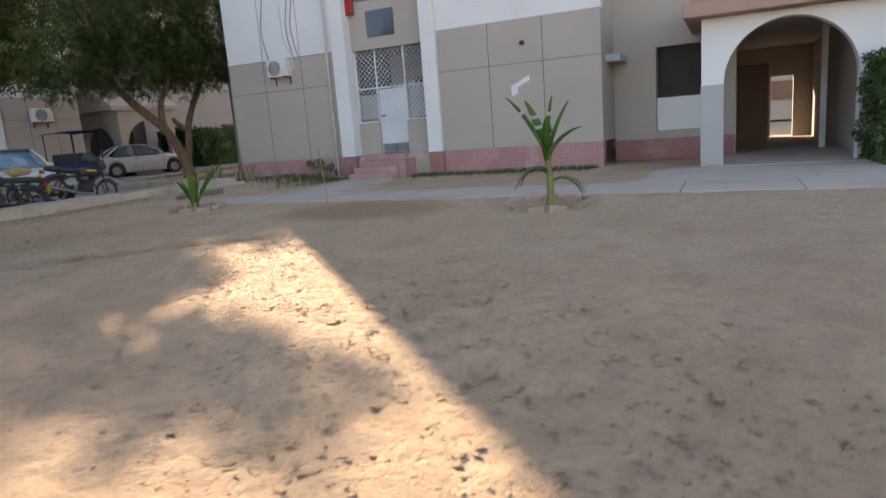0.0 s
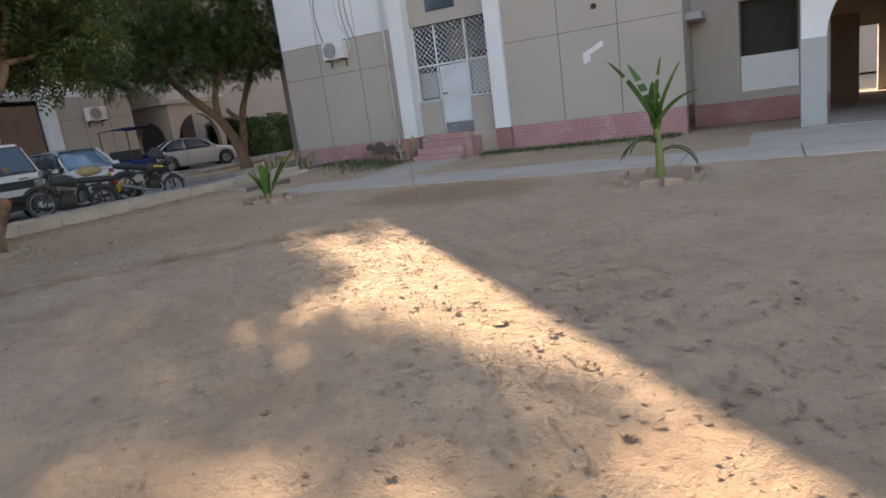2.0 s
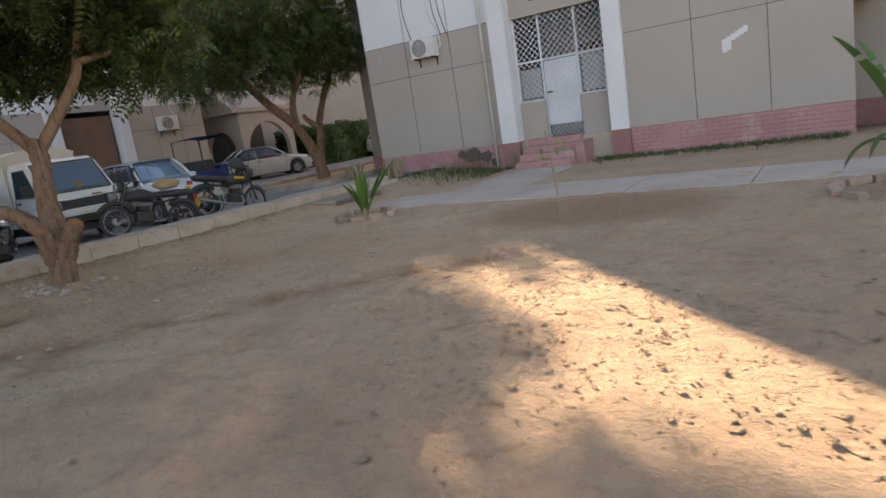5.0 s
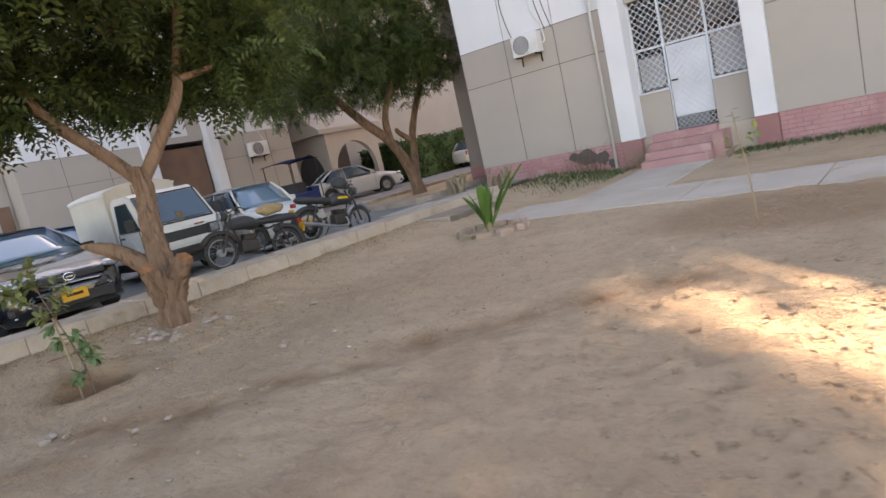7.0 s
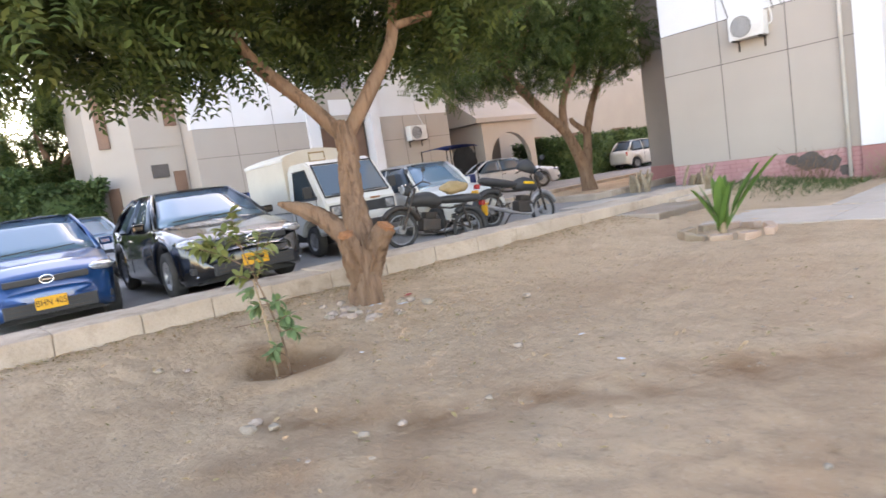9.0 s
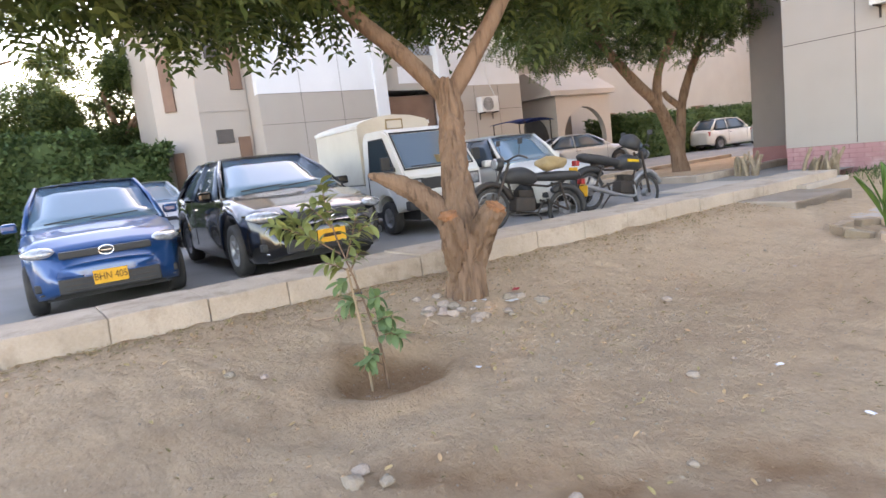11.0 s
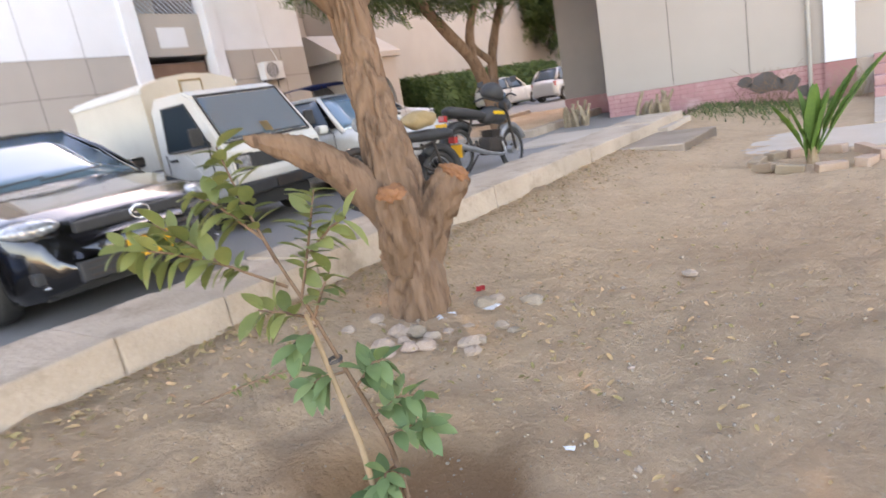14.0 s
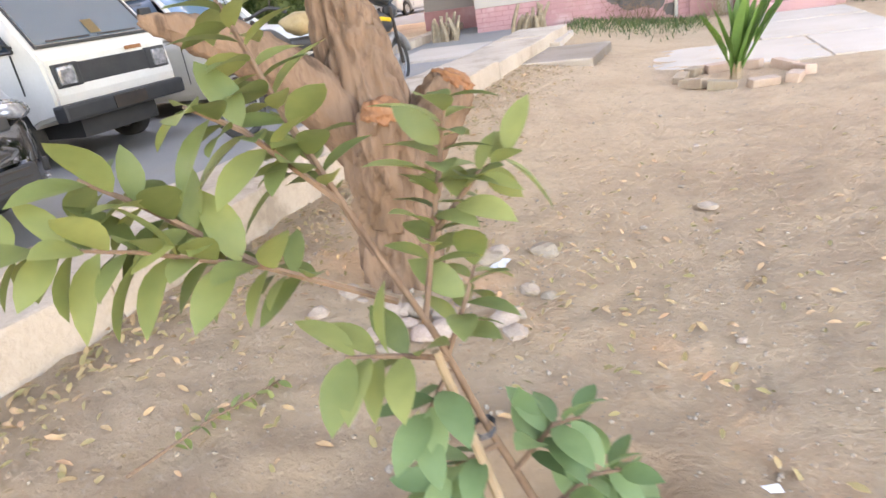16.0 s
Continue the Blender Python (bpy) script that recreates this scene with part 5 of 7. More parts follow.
def pickup_van(m):
    ob = thing("pickup_van", "dusty white mini pickup van with a cream cargo box", "pickup van", m, "parked cars")
    W, R = 1.42, 0.27
    # cab: side outline extruded across, facing +x
    out = [(0.0, 0.45), (0.03, 0.62), (0.0, 0.92), (-0.10, 1.02), (-0.55, 1.62), (-0.70, 1.69), (-1.35, 1.69), (-1.42, 1.6), (-1.42, 0.45), (-1.05, 0.42)]
    arch = [(-0.72 + 0.33 * math.cos(math.pi * k / 8 ), 0.36 + 0.28 * math.sin(math.pi * k / 8)) for k in range(9)]
    pts = out[:-1] + [(-1.05, 0.36)] + list(reversed(arch))[:] + [(-0.30, 0.40)]
    bm = bmesh.new()
    f = bm.faces.new([bm.verts.new((x, -W / 2, z)) for x, z in pts])
    e = bmesh.ops.extrude_face_region(bm, geom=[f])
    bmesh.ops.translate(bm, vec=(0, W, 0), verts=[v for v in e["geom"] if isinstance(v, bmesh.types.BMVert)])
    bmesh.ops.recalc_face_normals(bm, faces=bm.faces[:])
    for v in bm.verts:
        if v.co.z > 1.0:
            v.co.y *= 1 - 0.09 * (v.co.z - 1.0) / 0.7
    es = [e for e in bm.edges if abs(e.verts[0].co.y - e.verts[1].co.y) < 0.02]
    bmesh.ops.bevel(bm, geom=es, offset=0.03, segments=2, affect="EDGES")
    cab = part("cab", bm, "whitecar", ob)
    def quad(nm, q, mt, lab="", th=0.012, par=None):
        b = bmesh.new()
        b.faces.new([b.verts.new(c) for c in q])
        bmesh.ops.solidify(b, geom=b.faces[:], thickness=th)
        return part(nm, b, mt, par or ob, lab)
    quad("windscreen", [(-0.104, 0.62, 1.05), (-0.512, 0.585, 1.595), (-0.512, -0.585, 1.595), (-0.104, -0.62, 1.05)][::-1], "screen", "sloping windscreen with a sticker")
    bm = bmesh.new()
    rim_pts = [(-0.094, 0.64, 1.03), (-0.532, 0.60, 1.615), (-0.532, -0.60, 1.615), (-0.094, -0.64, 1.03), (-0.094, 0.64, 1.03)]
    tube(bm, rim_pts, [0.016] * 5, 6)
    part("windscreen_seal", bm, "black", ob)
    for s in (-1, 1):
        yy = s * W / 2
        def sy(z):
            return s * (W / 2 + 0.004) * (1 - 0.09 * max(0, z - 1.0) / 0.7)
        q = [(-0.28, sy(1.02), 1.02), (-0.68, sy(1.55), 1.55), (-1.18, sy(1.55), 1.55), (-1.18, sy(1.02), 1.02)]
        quad("side_window", q if s > 0 else q[::-1], "glass")
        bm = bmesh.new()
        tube(bm, [q[0], q[1], q[2], q[3], q[0]], [0.014] * 5, 6)
        part("window_frame", bm, "black", ob)
        for gx, gz in ((-1.26, 0.5), (-0.33, 0.66)):
            part("door_gap", boxes((gx, gx + 0.01, yy - 0.006, yy + 0.006, gz, 1.0)), "black", ob)
        part("door_handle", boxes((-1.18, -1.05, yy - 0.015, yy + 0.015, 0.9, 0.935), bevel=0.005), "black", ob)
        part("headlight_frame", boxes((0.0, 0.035, s * 0.52 - 0.13, s * 0.52 + 0.13, 0.68, 0.88), bevel=0.012), "black", ob)
        part("headlight", boxes((0.02, 0.05, s * 0.54 - 0.085, s * 0.54 + 0.085, 0.70, 0.86), bevel=0.03), "lamp", ob, "square headlight")
        mb = bmesh.new()
        box(mb, -0.32, -0.27, s * 0.86 - 0.08, s * 0.86 + 0.08, 1.05, 1.25, bevel=0.02)
        tube(mb, [(-0.28, s * 0.68, 1.05), (-0.3, s * 0.8, 1.1)], [0.012, 0.012], 6)
        part("side_mirror", mb, "black", ob)
        tyre, rm = wheel_mesh(R, 0.16, R * 0.6)
        for ax in (-0.72, -2.75):
            t2_, r2_ = (tyre, rm) if ax == -0.72 else wheel_mesh(R, 0.16, R * 0.6)
            w = part("wheel", t2_, "tyre", ob, smooth=True)
            w.matrix_basis = pose(ax, s * (W / 2 - 0.09), R, 0, 0, 0 if s < 0 else 180)
            part("rim", r2_, "rim", w)
    part("front_panel", boxes((0.0, 0.028, -0.40, 0.40, 0.69, 0.87), bevel=0.01), "black", ob, "black front panel")
    part("bumper", boxes((-0.06, 0.09, -0.72, 0.72, 0.40, 0.55), bevel=0.03), "black", ob, "black front bumper")
    part("number_plate", boxes((0.09, 0.1, -0.19, 0.19, 0.42, 0.53)), "iron", ob)
    parts("rust_patch", [(0.028, 0.036, 0.16, 0.36, 0.895, 0.93), (-0.0, 0.012, -0.52, -0.28, 0.57, 0.64)], "cutwood", ob, "rusty dent", 0.004)
    parts("wiper", [(-0.13, -0.11, -0.5, -0.05, 1.06, 1.075), (-0.13, -0.11, 0.05, 0.5, 1.06, 1.075)], "black", ob)
    quad("windscreen_sticker", [(-0.118, 0.1, 1.085), (-0.208, 0.1, 1.205), (-0.208, -0.02, 1.205), (-0.118, -0.02, 1.085)], "tan", "small tan sticker")
    part("seat", boxes((-1.3, -1.1, -0.6, 0.6, 0.8, 1.35), bevel=0.05), "black", ob)
    # load bed and box
    part("load_bed", boxes((-3.35, -1.46, -0.70, 0.70, 0.42, 0.82), bevel=0.015), "whitecar", ob)
    part("chassis", boxes((-3.3, -0.1, -0.45, 0.45, 0.22, 0.42)), "black", ob)
    bm = bmesh.new()
    prof = [(-0.71, 0.84), (-0.71, 1.82), (-0.66, 1.88), (-0.35, 1.96), (0.0, 1.99), (0.35, 1.96), (0.66, 1.88), (0.71, 1.82), (0.71, 0.84)]
    a = [bm.verts.new((-1.46, yy, z)) for yy, z in prof]
    b = [bm.verts.new((-3.36, yy, z)) for yy, z in prof]
    for k in range(len(prof)):
        k2 = (k + 1) % len(prof)
        bm.faces.new((a[k], a[k2], b[k2], b[k]))
    bm.faces.new(a)
    bm.faces.new(b[::-1])
    bmesh.ops.recalc_face_normals(bm, faces=bm.faces[:])
    cb = part("cargo_box", bm, "cream", ob, "cream sheet-metal cargo box")
    parts("roof_trim", [(-3.38, -1.44, -0.725, -0.70, 1.79, 1.85), (-3.38, -1.44, 0.70, 0.725, 1.79, 1.85)], "acwhite", cb, "", 0.006)
    bm = bmesh.new()
    tube(bm, [(-1.452, -0.15, 1.74), (-1.452, 0.17, 1.74), (-1.452, 0.17, 1.90), (-1.452, -0.15, 1.90), (-1.452, -0.15, 1.74)], [0.014] * 5, 6)
    part("window_frame", bm, "tan", cb)
    part("box_window", boxes((-1.456, -1.45, -0.13, 0.15, 1.755, 1.885)), "cream", cb)
    return ob


pickup_van(pose(-14.8, 8.14, 0.04, 0, 0, -3))


def motorbike(m, label, old):
    """A small motorbike facing local +x with its stand down."""
    ob = thing("motorbike", label, "motorbike", m, "parked motorbikes")
    R = 0.29
    for ax, nm in ((0.62, "front_wheel"), (-0.62, "rear_wheel")):
        bm = bmesh.new()
        n = 32
        tube(bm, [(ax + (R - 0.03) * math.cos(2 * math.pi * k / n), 0, R + (R - 0.03) * math.sin(2 * math.pi * k / n)) for k in range(n + 1)], [0.034] * (n + 1), 8, cap=False)
        w = part(nm, bm, "tyre", ob, smooth=True)
        bm = bmesh.new()
        tube(bm, [(ax + (R - 0.065) * math.cos(2 * math.pi * k / n), 0, R + (R - 0.065) * math.sin(2 * math.pi * k / n)) for k in range(n + 1)], [0.012] * (n + 1), 6, cap=False)
        for k in range(18):
            a = 2 * math.pi * k / 18
            tube(bm, [(ax + 0.04 * math.cos(a + 0.5), 0.02 * (-1) ** k, R + 0.04 * math.sin(a + 0.5)), (ax + (R - 0.07) * math.cos(a), 0, R + (R - 0.07) * math.sin(a))], [0.0025, 0.0025], 4)
        bmesh.ops.create_cone(bm, cap_ends=True, segments=16, radius1=0.065, radius2=0.065, depth=0.09, matrix=pose(ax, 0, R, 90))
        part("rim", bm, "rim", w)
    bm = bmesh.new()
    for s in (-0.075, 0.075):
        tube(bm, [(0.62, s, R), (0.47, s, 0.72), (0.40, s, 0.93)], [0.02, 0.022, 0.02], 8)
    part("fork", bm, "iron", ob)
    bm = bmesh.new()
    n = 10
    tube(bm, [(0.62 + 0.34 * math.cos(a), 0, R + 0.34 * math.sin(a)) for a in [0.5 + 2.2 * k / n for k in range(n + 1)]], [0.045] * (n + 1), 6)
    for v in bm.verts:
        v.co.y *= 1.4
    part("mudguard", bm, "rim" if not old else "iron", ob, smooth=True)
    bm = bmesh.new()
    n = 10
    tube(bm, [(-0.62 + 0.34 * math.cos(a), 0, R + 0.34 * math.sin(a)) for a in [0.9 + 2.3 * k / n for k in range(n + 1)]], [0.05] * (n + 1), 6)
    for v in bm.verts:
        v.co.y *= 1.5
    part("mudguard", bm, "black", ob, smooth=True)
    bm = bmesh.new()
    p, r = smooth_path([(0.46, 0, 0.70), (0.36, 0, 0.74), (0.15, 0, 0.76), (-0.02, 0, 0.72), (-0.08, 0, 0.68)], [0.05, 0.105, 0.125, 0.10, 0.05], 5)
    tube(bm, p, r, 14)
    part("fuel_tank", bm, "black", ob, "black fuel tank with a yellow decal" if not old else "dusty dark fuel tank", smooth=True)
    if not old:
        part("tank_decal", boxes((0.06, 0.30, -0.128, 0.128, 0.755, 0.80), bevel=0.01), "yellow", ob)
    bm = bmesh.new()
    p, r = smooth_path([(-0.02, 0, 0.74), (-0.2, 0, 0.745), (-0.5, 0, 0.775), (-0.78, 0, 0.80), (-0.86, 0, 0.79)], [0.07, 0.105, 0.12, 0.11, 0.05], 5)
    tube(bm, p, r, 12)
    for v in bm.verts:
        v.co.z = 0.765 + (v.co.z - 0.765) * 0.62
    part("seat", bm, "black", ob, smooth=True)
    bm = boxes((-0.05, 0.28, -0.1, 0.1, 0.26, 0.46), (0.02, 0.22, -0.085, 0.085, 0.46, 0.56), bevel=0.03)
    for k in range(5):
        box(bm, 0.0, 0.24, -0.095, 0.095, 0.46 + 0.022 * k, 0.47 + 0.022 * k)
    part("engine", bm, "iron", ob)
    bm = bmesh.new()
    for a in ([(0.42, 0, 0.82), (0.3, 0, 0.5), (0.2, 0, 0.24), (-0.15, 0, 0.24), (-0.25, 0, 0.42)], [(0.42, 0, 0.78), (0.1, 0, 0.64), (-0.3, 0, 0.62), (-0.6, 0, 0.70)], [(-0.25, 0.09, 0.42), (-0.62, 0.09, R)], [(-0.25, -0.09, 0.42), (-0.62, -0.09, R)], [(-0.45, 0.1, 0.68), (-0.62, 0.1, R)], [(-0.45, -0.1, 0.68), (-0.62, -0.1, R)]):
        tube(bm, a, [0.018] * len(a), 6)
    part("frame", bm, "iron", ob)
    bm = bmesh.new()
    p, r = smooth_path([(0.2, -0.12, 0.4), (0.22, -0.14, 0.24), (-0.1, -0.15, 0.24), (-0.5, -0.16, 0.30), (-0.85, -0.16, 0.36)], [0.018, 0.02, 0.024, 0.036, 0.034], 5)
    tube(bm, p, r, 8)
    part("exhaust", bm, "rim", ob, smooth=True)
    bm = bmesh.new()
    p, r = smooth_path([(0.28, -0.34, 0.98), (0.34, -0.2, 1.02), (0.40, 0, 0.95), (0.34, 0.2, 1.02), (0.28, 0.34, 0.98)], [0.014] * 5, 5)
    tube(bm, p, r, 6)
    for s in (-1, 1):
        tube(bm, [(0.34, s * 0.22, 1.02), (0.36, s * 0.26, 1.18)], [0.005, 0.005], 4)
        box(bm, 0.35, 0.37, s * 0.27 - 0.05, s * 0.27 + 0.05, 1.17, 1.25, bevel=0.012)
    part("handlebar", bm, "black", ob)
    bm = bmesh.new()
    bmesh.ops.create_uvsphere(bm, u_segments=14, v_segments=10, radius=0.09, matrix=pose(0.52, 0, 0.90) @ Matrix.Diagonal((0.8, 1, 1, 1)))
    hl = part("headlight_shell", bm, "black", ob, smooth=True)
    bm = bmesh.new()
    bmesh.ops.create_cone(bm, cap_ends=True, segments=18, radius1=0.078, radius2=0.07, depth=0.02, matrix=pose(0.592, 0, 0.90, 0, 90))
    part("headlight", bm, "lamp", hl)
    part("tail_light", boxes((-0.95, -0.88, -0.05, 0.05, 0.66, 0.74), bevel=0.012), "redlamp", ob)
    part("rear_plate", boxes((-0.965, -0.955, -0.09, 0.09, 0.48, 0.64), bevel=0.004), "plate", ob, "yellow rear plate")
    part("side_stand", tube(bmesh.new(), [(-0.1, 0.08, 0.24), (-0.15, 0.22, 0.01)], [0.012, 0.012], 6), "iron", ob)
    return ob


motorbike(pose(-13.15, 10.22, 0.05, 0, 8, 86), "black motorbike with a yellow tank decal and a helmet", False)
motorbike(pose(-13.2, 8.35, 0.04, 0, -8, -98), "dusty old motorbike with a tan sack on its seat", True)
sk = thing("sack", "tan cloth sack tied on the motorbike seat", "sack")
bm = bmesh.new()
bmesh.ops.create_icosphere(bm, subdivisions=3, radius=0.17)
for v in bm.verts:
    v.co = Vector((v.co.x * 1.0, v.co.y * 1.5, v.co.z * 0.6)) * (1 + 0.25 * noise.noise(v.co * 9))
part("sack_cloth", bm, "tan", sk, smooth=True)
sk.matrix_world = pose(-13.15, 8.85, 0.93)
hm = thing("helmet", "dark open helmet hung on the handlebar", "helmet")
bm = bmesh.new()
bmesh.ops.create_icosphere(bm, subdivisions=3, radius=0.15)
for v in bm.verts:
    if v.co.z < -0.06:
        v.co.z = -0.06 + (v.co.z + 0.06) * 0.3
    v.co.x *= 1.15
part("shell", bm, "black", hm, smooth=True)
bm = bmesh.new()
bmesh.ops.create_icosphere(bm, subdivisions=2, radius=0.12)
for v in bm.verts:
    v.co = Vector((v.co.x * 0.35 + 0.15, v.co.y * 1.05, v.co.z * 0.6 + 0.0))
part("visor", bm, "glass", hm, smooth=True)
hm.matrix_world = pose(-13.12, 10.58, 1.06, 10, 20, 70)


def rickshaw(m):
    ob = thing("auto_rickshaw", "cargo rickshaw with a blue tarpaulin canopy", "rickshaw", m)
    cn = bmesh.new()
    n = 8
    for i in range(n + 1):
        for k, x in enumerate((-0.75, 0, 0.75)):
            cn.verts.new((x, -0.85 + 1.7 * i / n, 1.98 + 0.1 * math.sin(math.pi * i / n) - 0.04 * abs(k - 1)))
    cn.verts.ensure_lookup_table()
    for i in range(n):
        for k in range(2):
            cn.faces.new([cn.verts[j] for j in (i * 3 + k, i * 3 + k + 1, i * 3 + k + 4, i * 3 + k + 3)])
    bmesh.ops.solidify(cn, geom=cn.faces[:], thickness=0.05)
    part("canopy", cn, "bluecover", ob, smooth=True)
    for x in (-0.65, 0.65):
        for yy in (-0.7, 0.7):
            part("post", tube(bmesh.new(), [(x, yy, 0.5), (x, yy, 2.0)], [0.02, 0.02], 6), "iron", ob)
    part("body", boxes((-0.7, 0.7, -0.75, 0.3, 0.35, 0.8), (-0.5, 0.5, 0.3, 0.75, 0.3, 0.95), bevel=0.05), "bluecover", ob)
    part("seat", boxes((-0.6, 0.6, -0.5, -0.1, 0.8, 1.2), bevel=0.04), "black", ob)
    for x, yy in ((-0.6, -0.4), (0.6, -0.4), (0.0, 1.0)):
        ty, rm = wheel_mesh(0.25, 0.12, 0.15)
        w = part("wheel", ty, "tyre", ob)
        w.matrix_basis = pose(x, yy, 0.25, 0, 0, 90)
        part("rim", rm, "rim", w)
    part("fork", tube(bmesh.new(), [(0, 1.0, 0.25), (0, 0.8, 1.0)], [0.03, 0.03], 6), "iron", ob)
    return ob


rickshaw(pose(-22.6, 17.1, 0.06, 0, 0, 10))
sedan("sedan_car", "silver sedan parked far behind the blue hatchback", pose(-24.5, 0.6, -0.05, 0, 0, 20), "silver")
sedan("sedan_car", "pale sedan half hidden behind the black sedan", pose(-22.6, 5.1, -0.05, 0, 0, -6), "silver")
hatchback("hatchback_car", "dark blue hatchback half hidden behind the black sedan", pose(-21.4, 8.3, 0.0, 0, 0, -4), "bluecover")
small_hatch("small_hatchback_car", "grey hatchback at the end of the lane", pose(-20.4, 30.5, 0.06, 0, 0, 78), "silver")

# ---- hedges and background planting ----
def hedge_box(name, label, x0, x1, y0, y1, z1, seed, n, size=1.0, mt="hedge", z0=0.0):
    """A clipped hedge: a dark uneven core with leaves all over it."""
    ob = thing(name, label, "hedge")
    core = boxes((x0 + 0.15, x1 - 0.15, y0 + 0.15, y1 - 0.15, z0 - 0.2, z1 - 0.18))
    bmesh.ops.subdivide_edges(core, edges=core.edges[:], cuts=6, use_grid_fill=True)
    for v in core.verts:
        v.co += Vector((noise.noise(v.co * 2), noise.noise(v.co * 2 + Vector((9, 9, 9))), noise.noise(v.co * 2 + Vector((4, 0, 4))))) * 0.12
    part("hedge_core", core, "hedge", ob)
    rng = np.random.default_rng(seed)
    lo, hi = np.array([x0, y0, z0]), np.array([x1, y1, z1])
    p = rng.uniform(lo, hi, (n, 3))
    face = rng.integers(0, 5, n)
    inset = np.abs(rng.normal(0, 0.10, n))
    p[face == 0, 0] = x0 + inset[face == 0]
    p[face == 1, 0] = x1 - inset[face == 1]
    p[face == 2, 1] = y0 + inset[face == 2]
    p[face == 3, 1] = y1 - inset[face == 3]
    p[face == 4, 2] = z1 - inset[face == 4]
    p += 0.12 * np.sin(p[:, [1, 2, 0]] * 3.1) + 0.06 * np.sin(p[:, [2, 0, 1]] * 9)
    v = np.array([(0, 0, 0), (0.05, 0.024, 0.01), (0.1, 0, -0.012), (0.05, -0.024, 0.01)])
    v, f = scatter(v, np.array([(0, 1, 2, 3)]), p, turns(rng, n, 1.2), rng.uniform(0.7, 1.3, n) * size)
    tagged(mesh_np("foliage", v, f, mt, ob), kind="stuff")
    return ob


hedge_box("hedge", "tall dark clipped hedge beside the porch pillar", 1.98, 3.2, 12.3, 13.45, 1.75, 31, 14000, 0.7)
hedge_box("hedge", "long green clipped hedge behind the parked cars", -30.0, -27.2, -12.0, 4.9, 3.0, 32, 60000, 1.8)
hedge_box("hedge", "low shrubs along the far building", -27.6, -24.6, 26.0, 40.0, 2.0, 33, 30000, 1.6)
hedge_box("hedge", "dark shrubs at the corner of the far wing", -27.5, -26.0, 4.6, 6.6, 2.4, 35, 9000, 1.5)
hedge_box("hedge", "low shrubs beside the far porch", -25.0, -24.2, 18.6, 21.0, 0.9, 36, 5000, 1.2)


def far_tree(x, y, h, r, seed, name="tree", label="leafy roadside tree behind the hedge", frond=1.9, per=26):
    ob = thing(name, label, "tree")
    bm = bmesh.new()
    rr = random.Random(seed)
    limb(bm, [(x, y, -0.2), (x + 0.2, y, h * 0.25), (x + 0.1, y + 0.3, h * 0.5), (x, y, h * 0.8)], [0.28, 0.22, 0.16, 0.05], seed, 10)
    for k in range(6):
        a = rr.uniform(0, 6.28)
        limb(bm, [(x + 0.1, y + 0.1, h * rr.uniform(0.3, 0.5)), (x + math.cos(a) * r * 0.4, y + math.sin(a) * r * 0.4, h * 0.6), (x + math.cos(a) * r * 0.8, y + math.sin(a) * r * 0.8, h * rr.uniform(0.6, 0.85))], [0.11, 0.08, 0.03], seed + k, 7)
    part("trunk", bm, "bark", ob, smooth=True)
    cl = []
    for k in range(13):
        a, q = rr.uniform(0, 6.28), rr.uniform(0.2, 0.95)
        cl.append((x + math.cos(a) * r * q, y + math.sin(a) * r * q, h * rr.uniform(0.35, 1.0), r * rr.uniform(0.28, 0.5), r * rr.uniform(0.25, 0.4)))
    leaf_crown("crown", cl, "leaf", ob, seed, per=per, frond=frond)
    return ob


far_tree(-33, 1.0, 9.0, 4.0, 41, per=190)
far_tree(-36, -6.0, 10.0, 4.5, 42, per=170)
far_tree(-31.5, 6.0, 6.0, 2.4, 44, per=260)
far_tree(-34, 10.0, 8.0, 3.0, 46, per=190)
far_tree(-21, 46, 8.0, 4.0, 43, label="leafy tree at the end of the lane", per=150)
far_tree(-27, 47, 8.5, 3.6, 47, label="leafy tree at the end of the lane", per=150)

# ---- small plants ----
def blade_leaf(bm, base, d, length, width, droop, n=7, split=0.0, rs=None):
    """A long leaf, folded along its rib, bending under its weight."""
    d = Vector(d).normalized()
    side = d.cross(Vector((0, 0, 1)))
    side = side.normalized() if side.length > 0.05 else Vector((1, 0, 0))
    p = Vector(base)
    left, mid, right = [], [], []
    for i in range(n + 1):
        t = i / n
        w = width * math.sin(math.pi * min(1, 0.12 + 0.88 * t)) ** 0.6 * (1 if t < 0.98 else 0.1)
        up = side.cross(d)
        left.append(bm.verts.new(p - side * w + up * w * 0.35))
        mid.append(bm.verts.new(p))
        right.append(bm.verts.new(p + side * w + up * w * 0.35))
        p = p + d * (length / n)
        d = (d + Vector((0, 0, -droop / n))).normalized()
    for i in range(n):
        if split and rs and rs.random() < split:
            continue
        bm.faces.new((left[i], mid[i], mid[i + 1], left[i + 1]))
        bm.faces.new((mid[i], right[i], right[i + 1], mid[i + 1]))


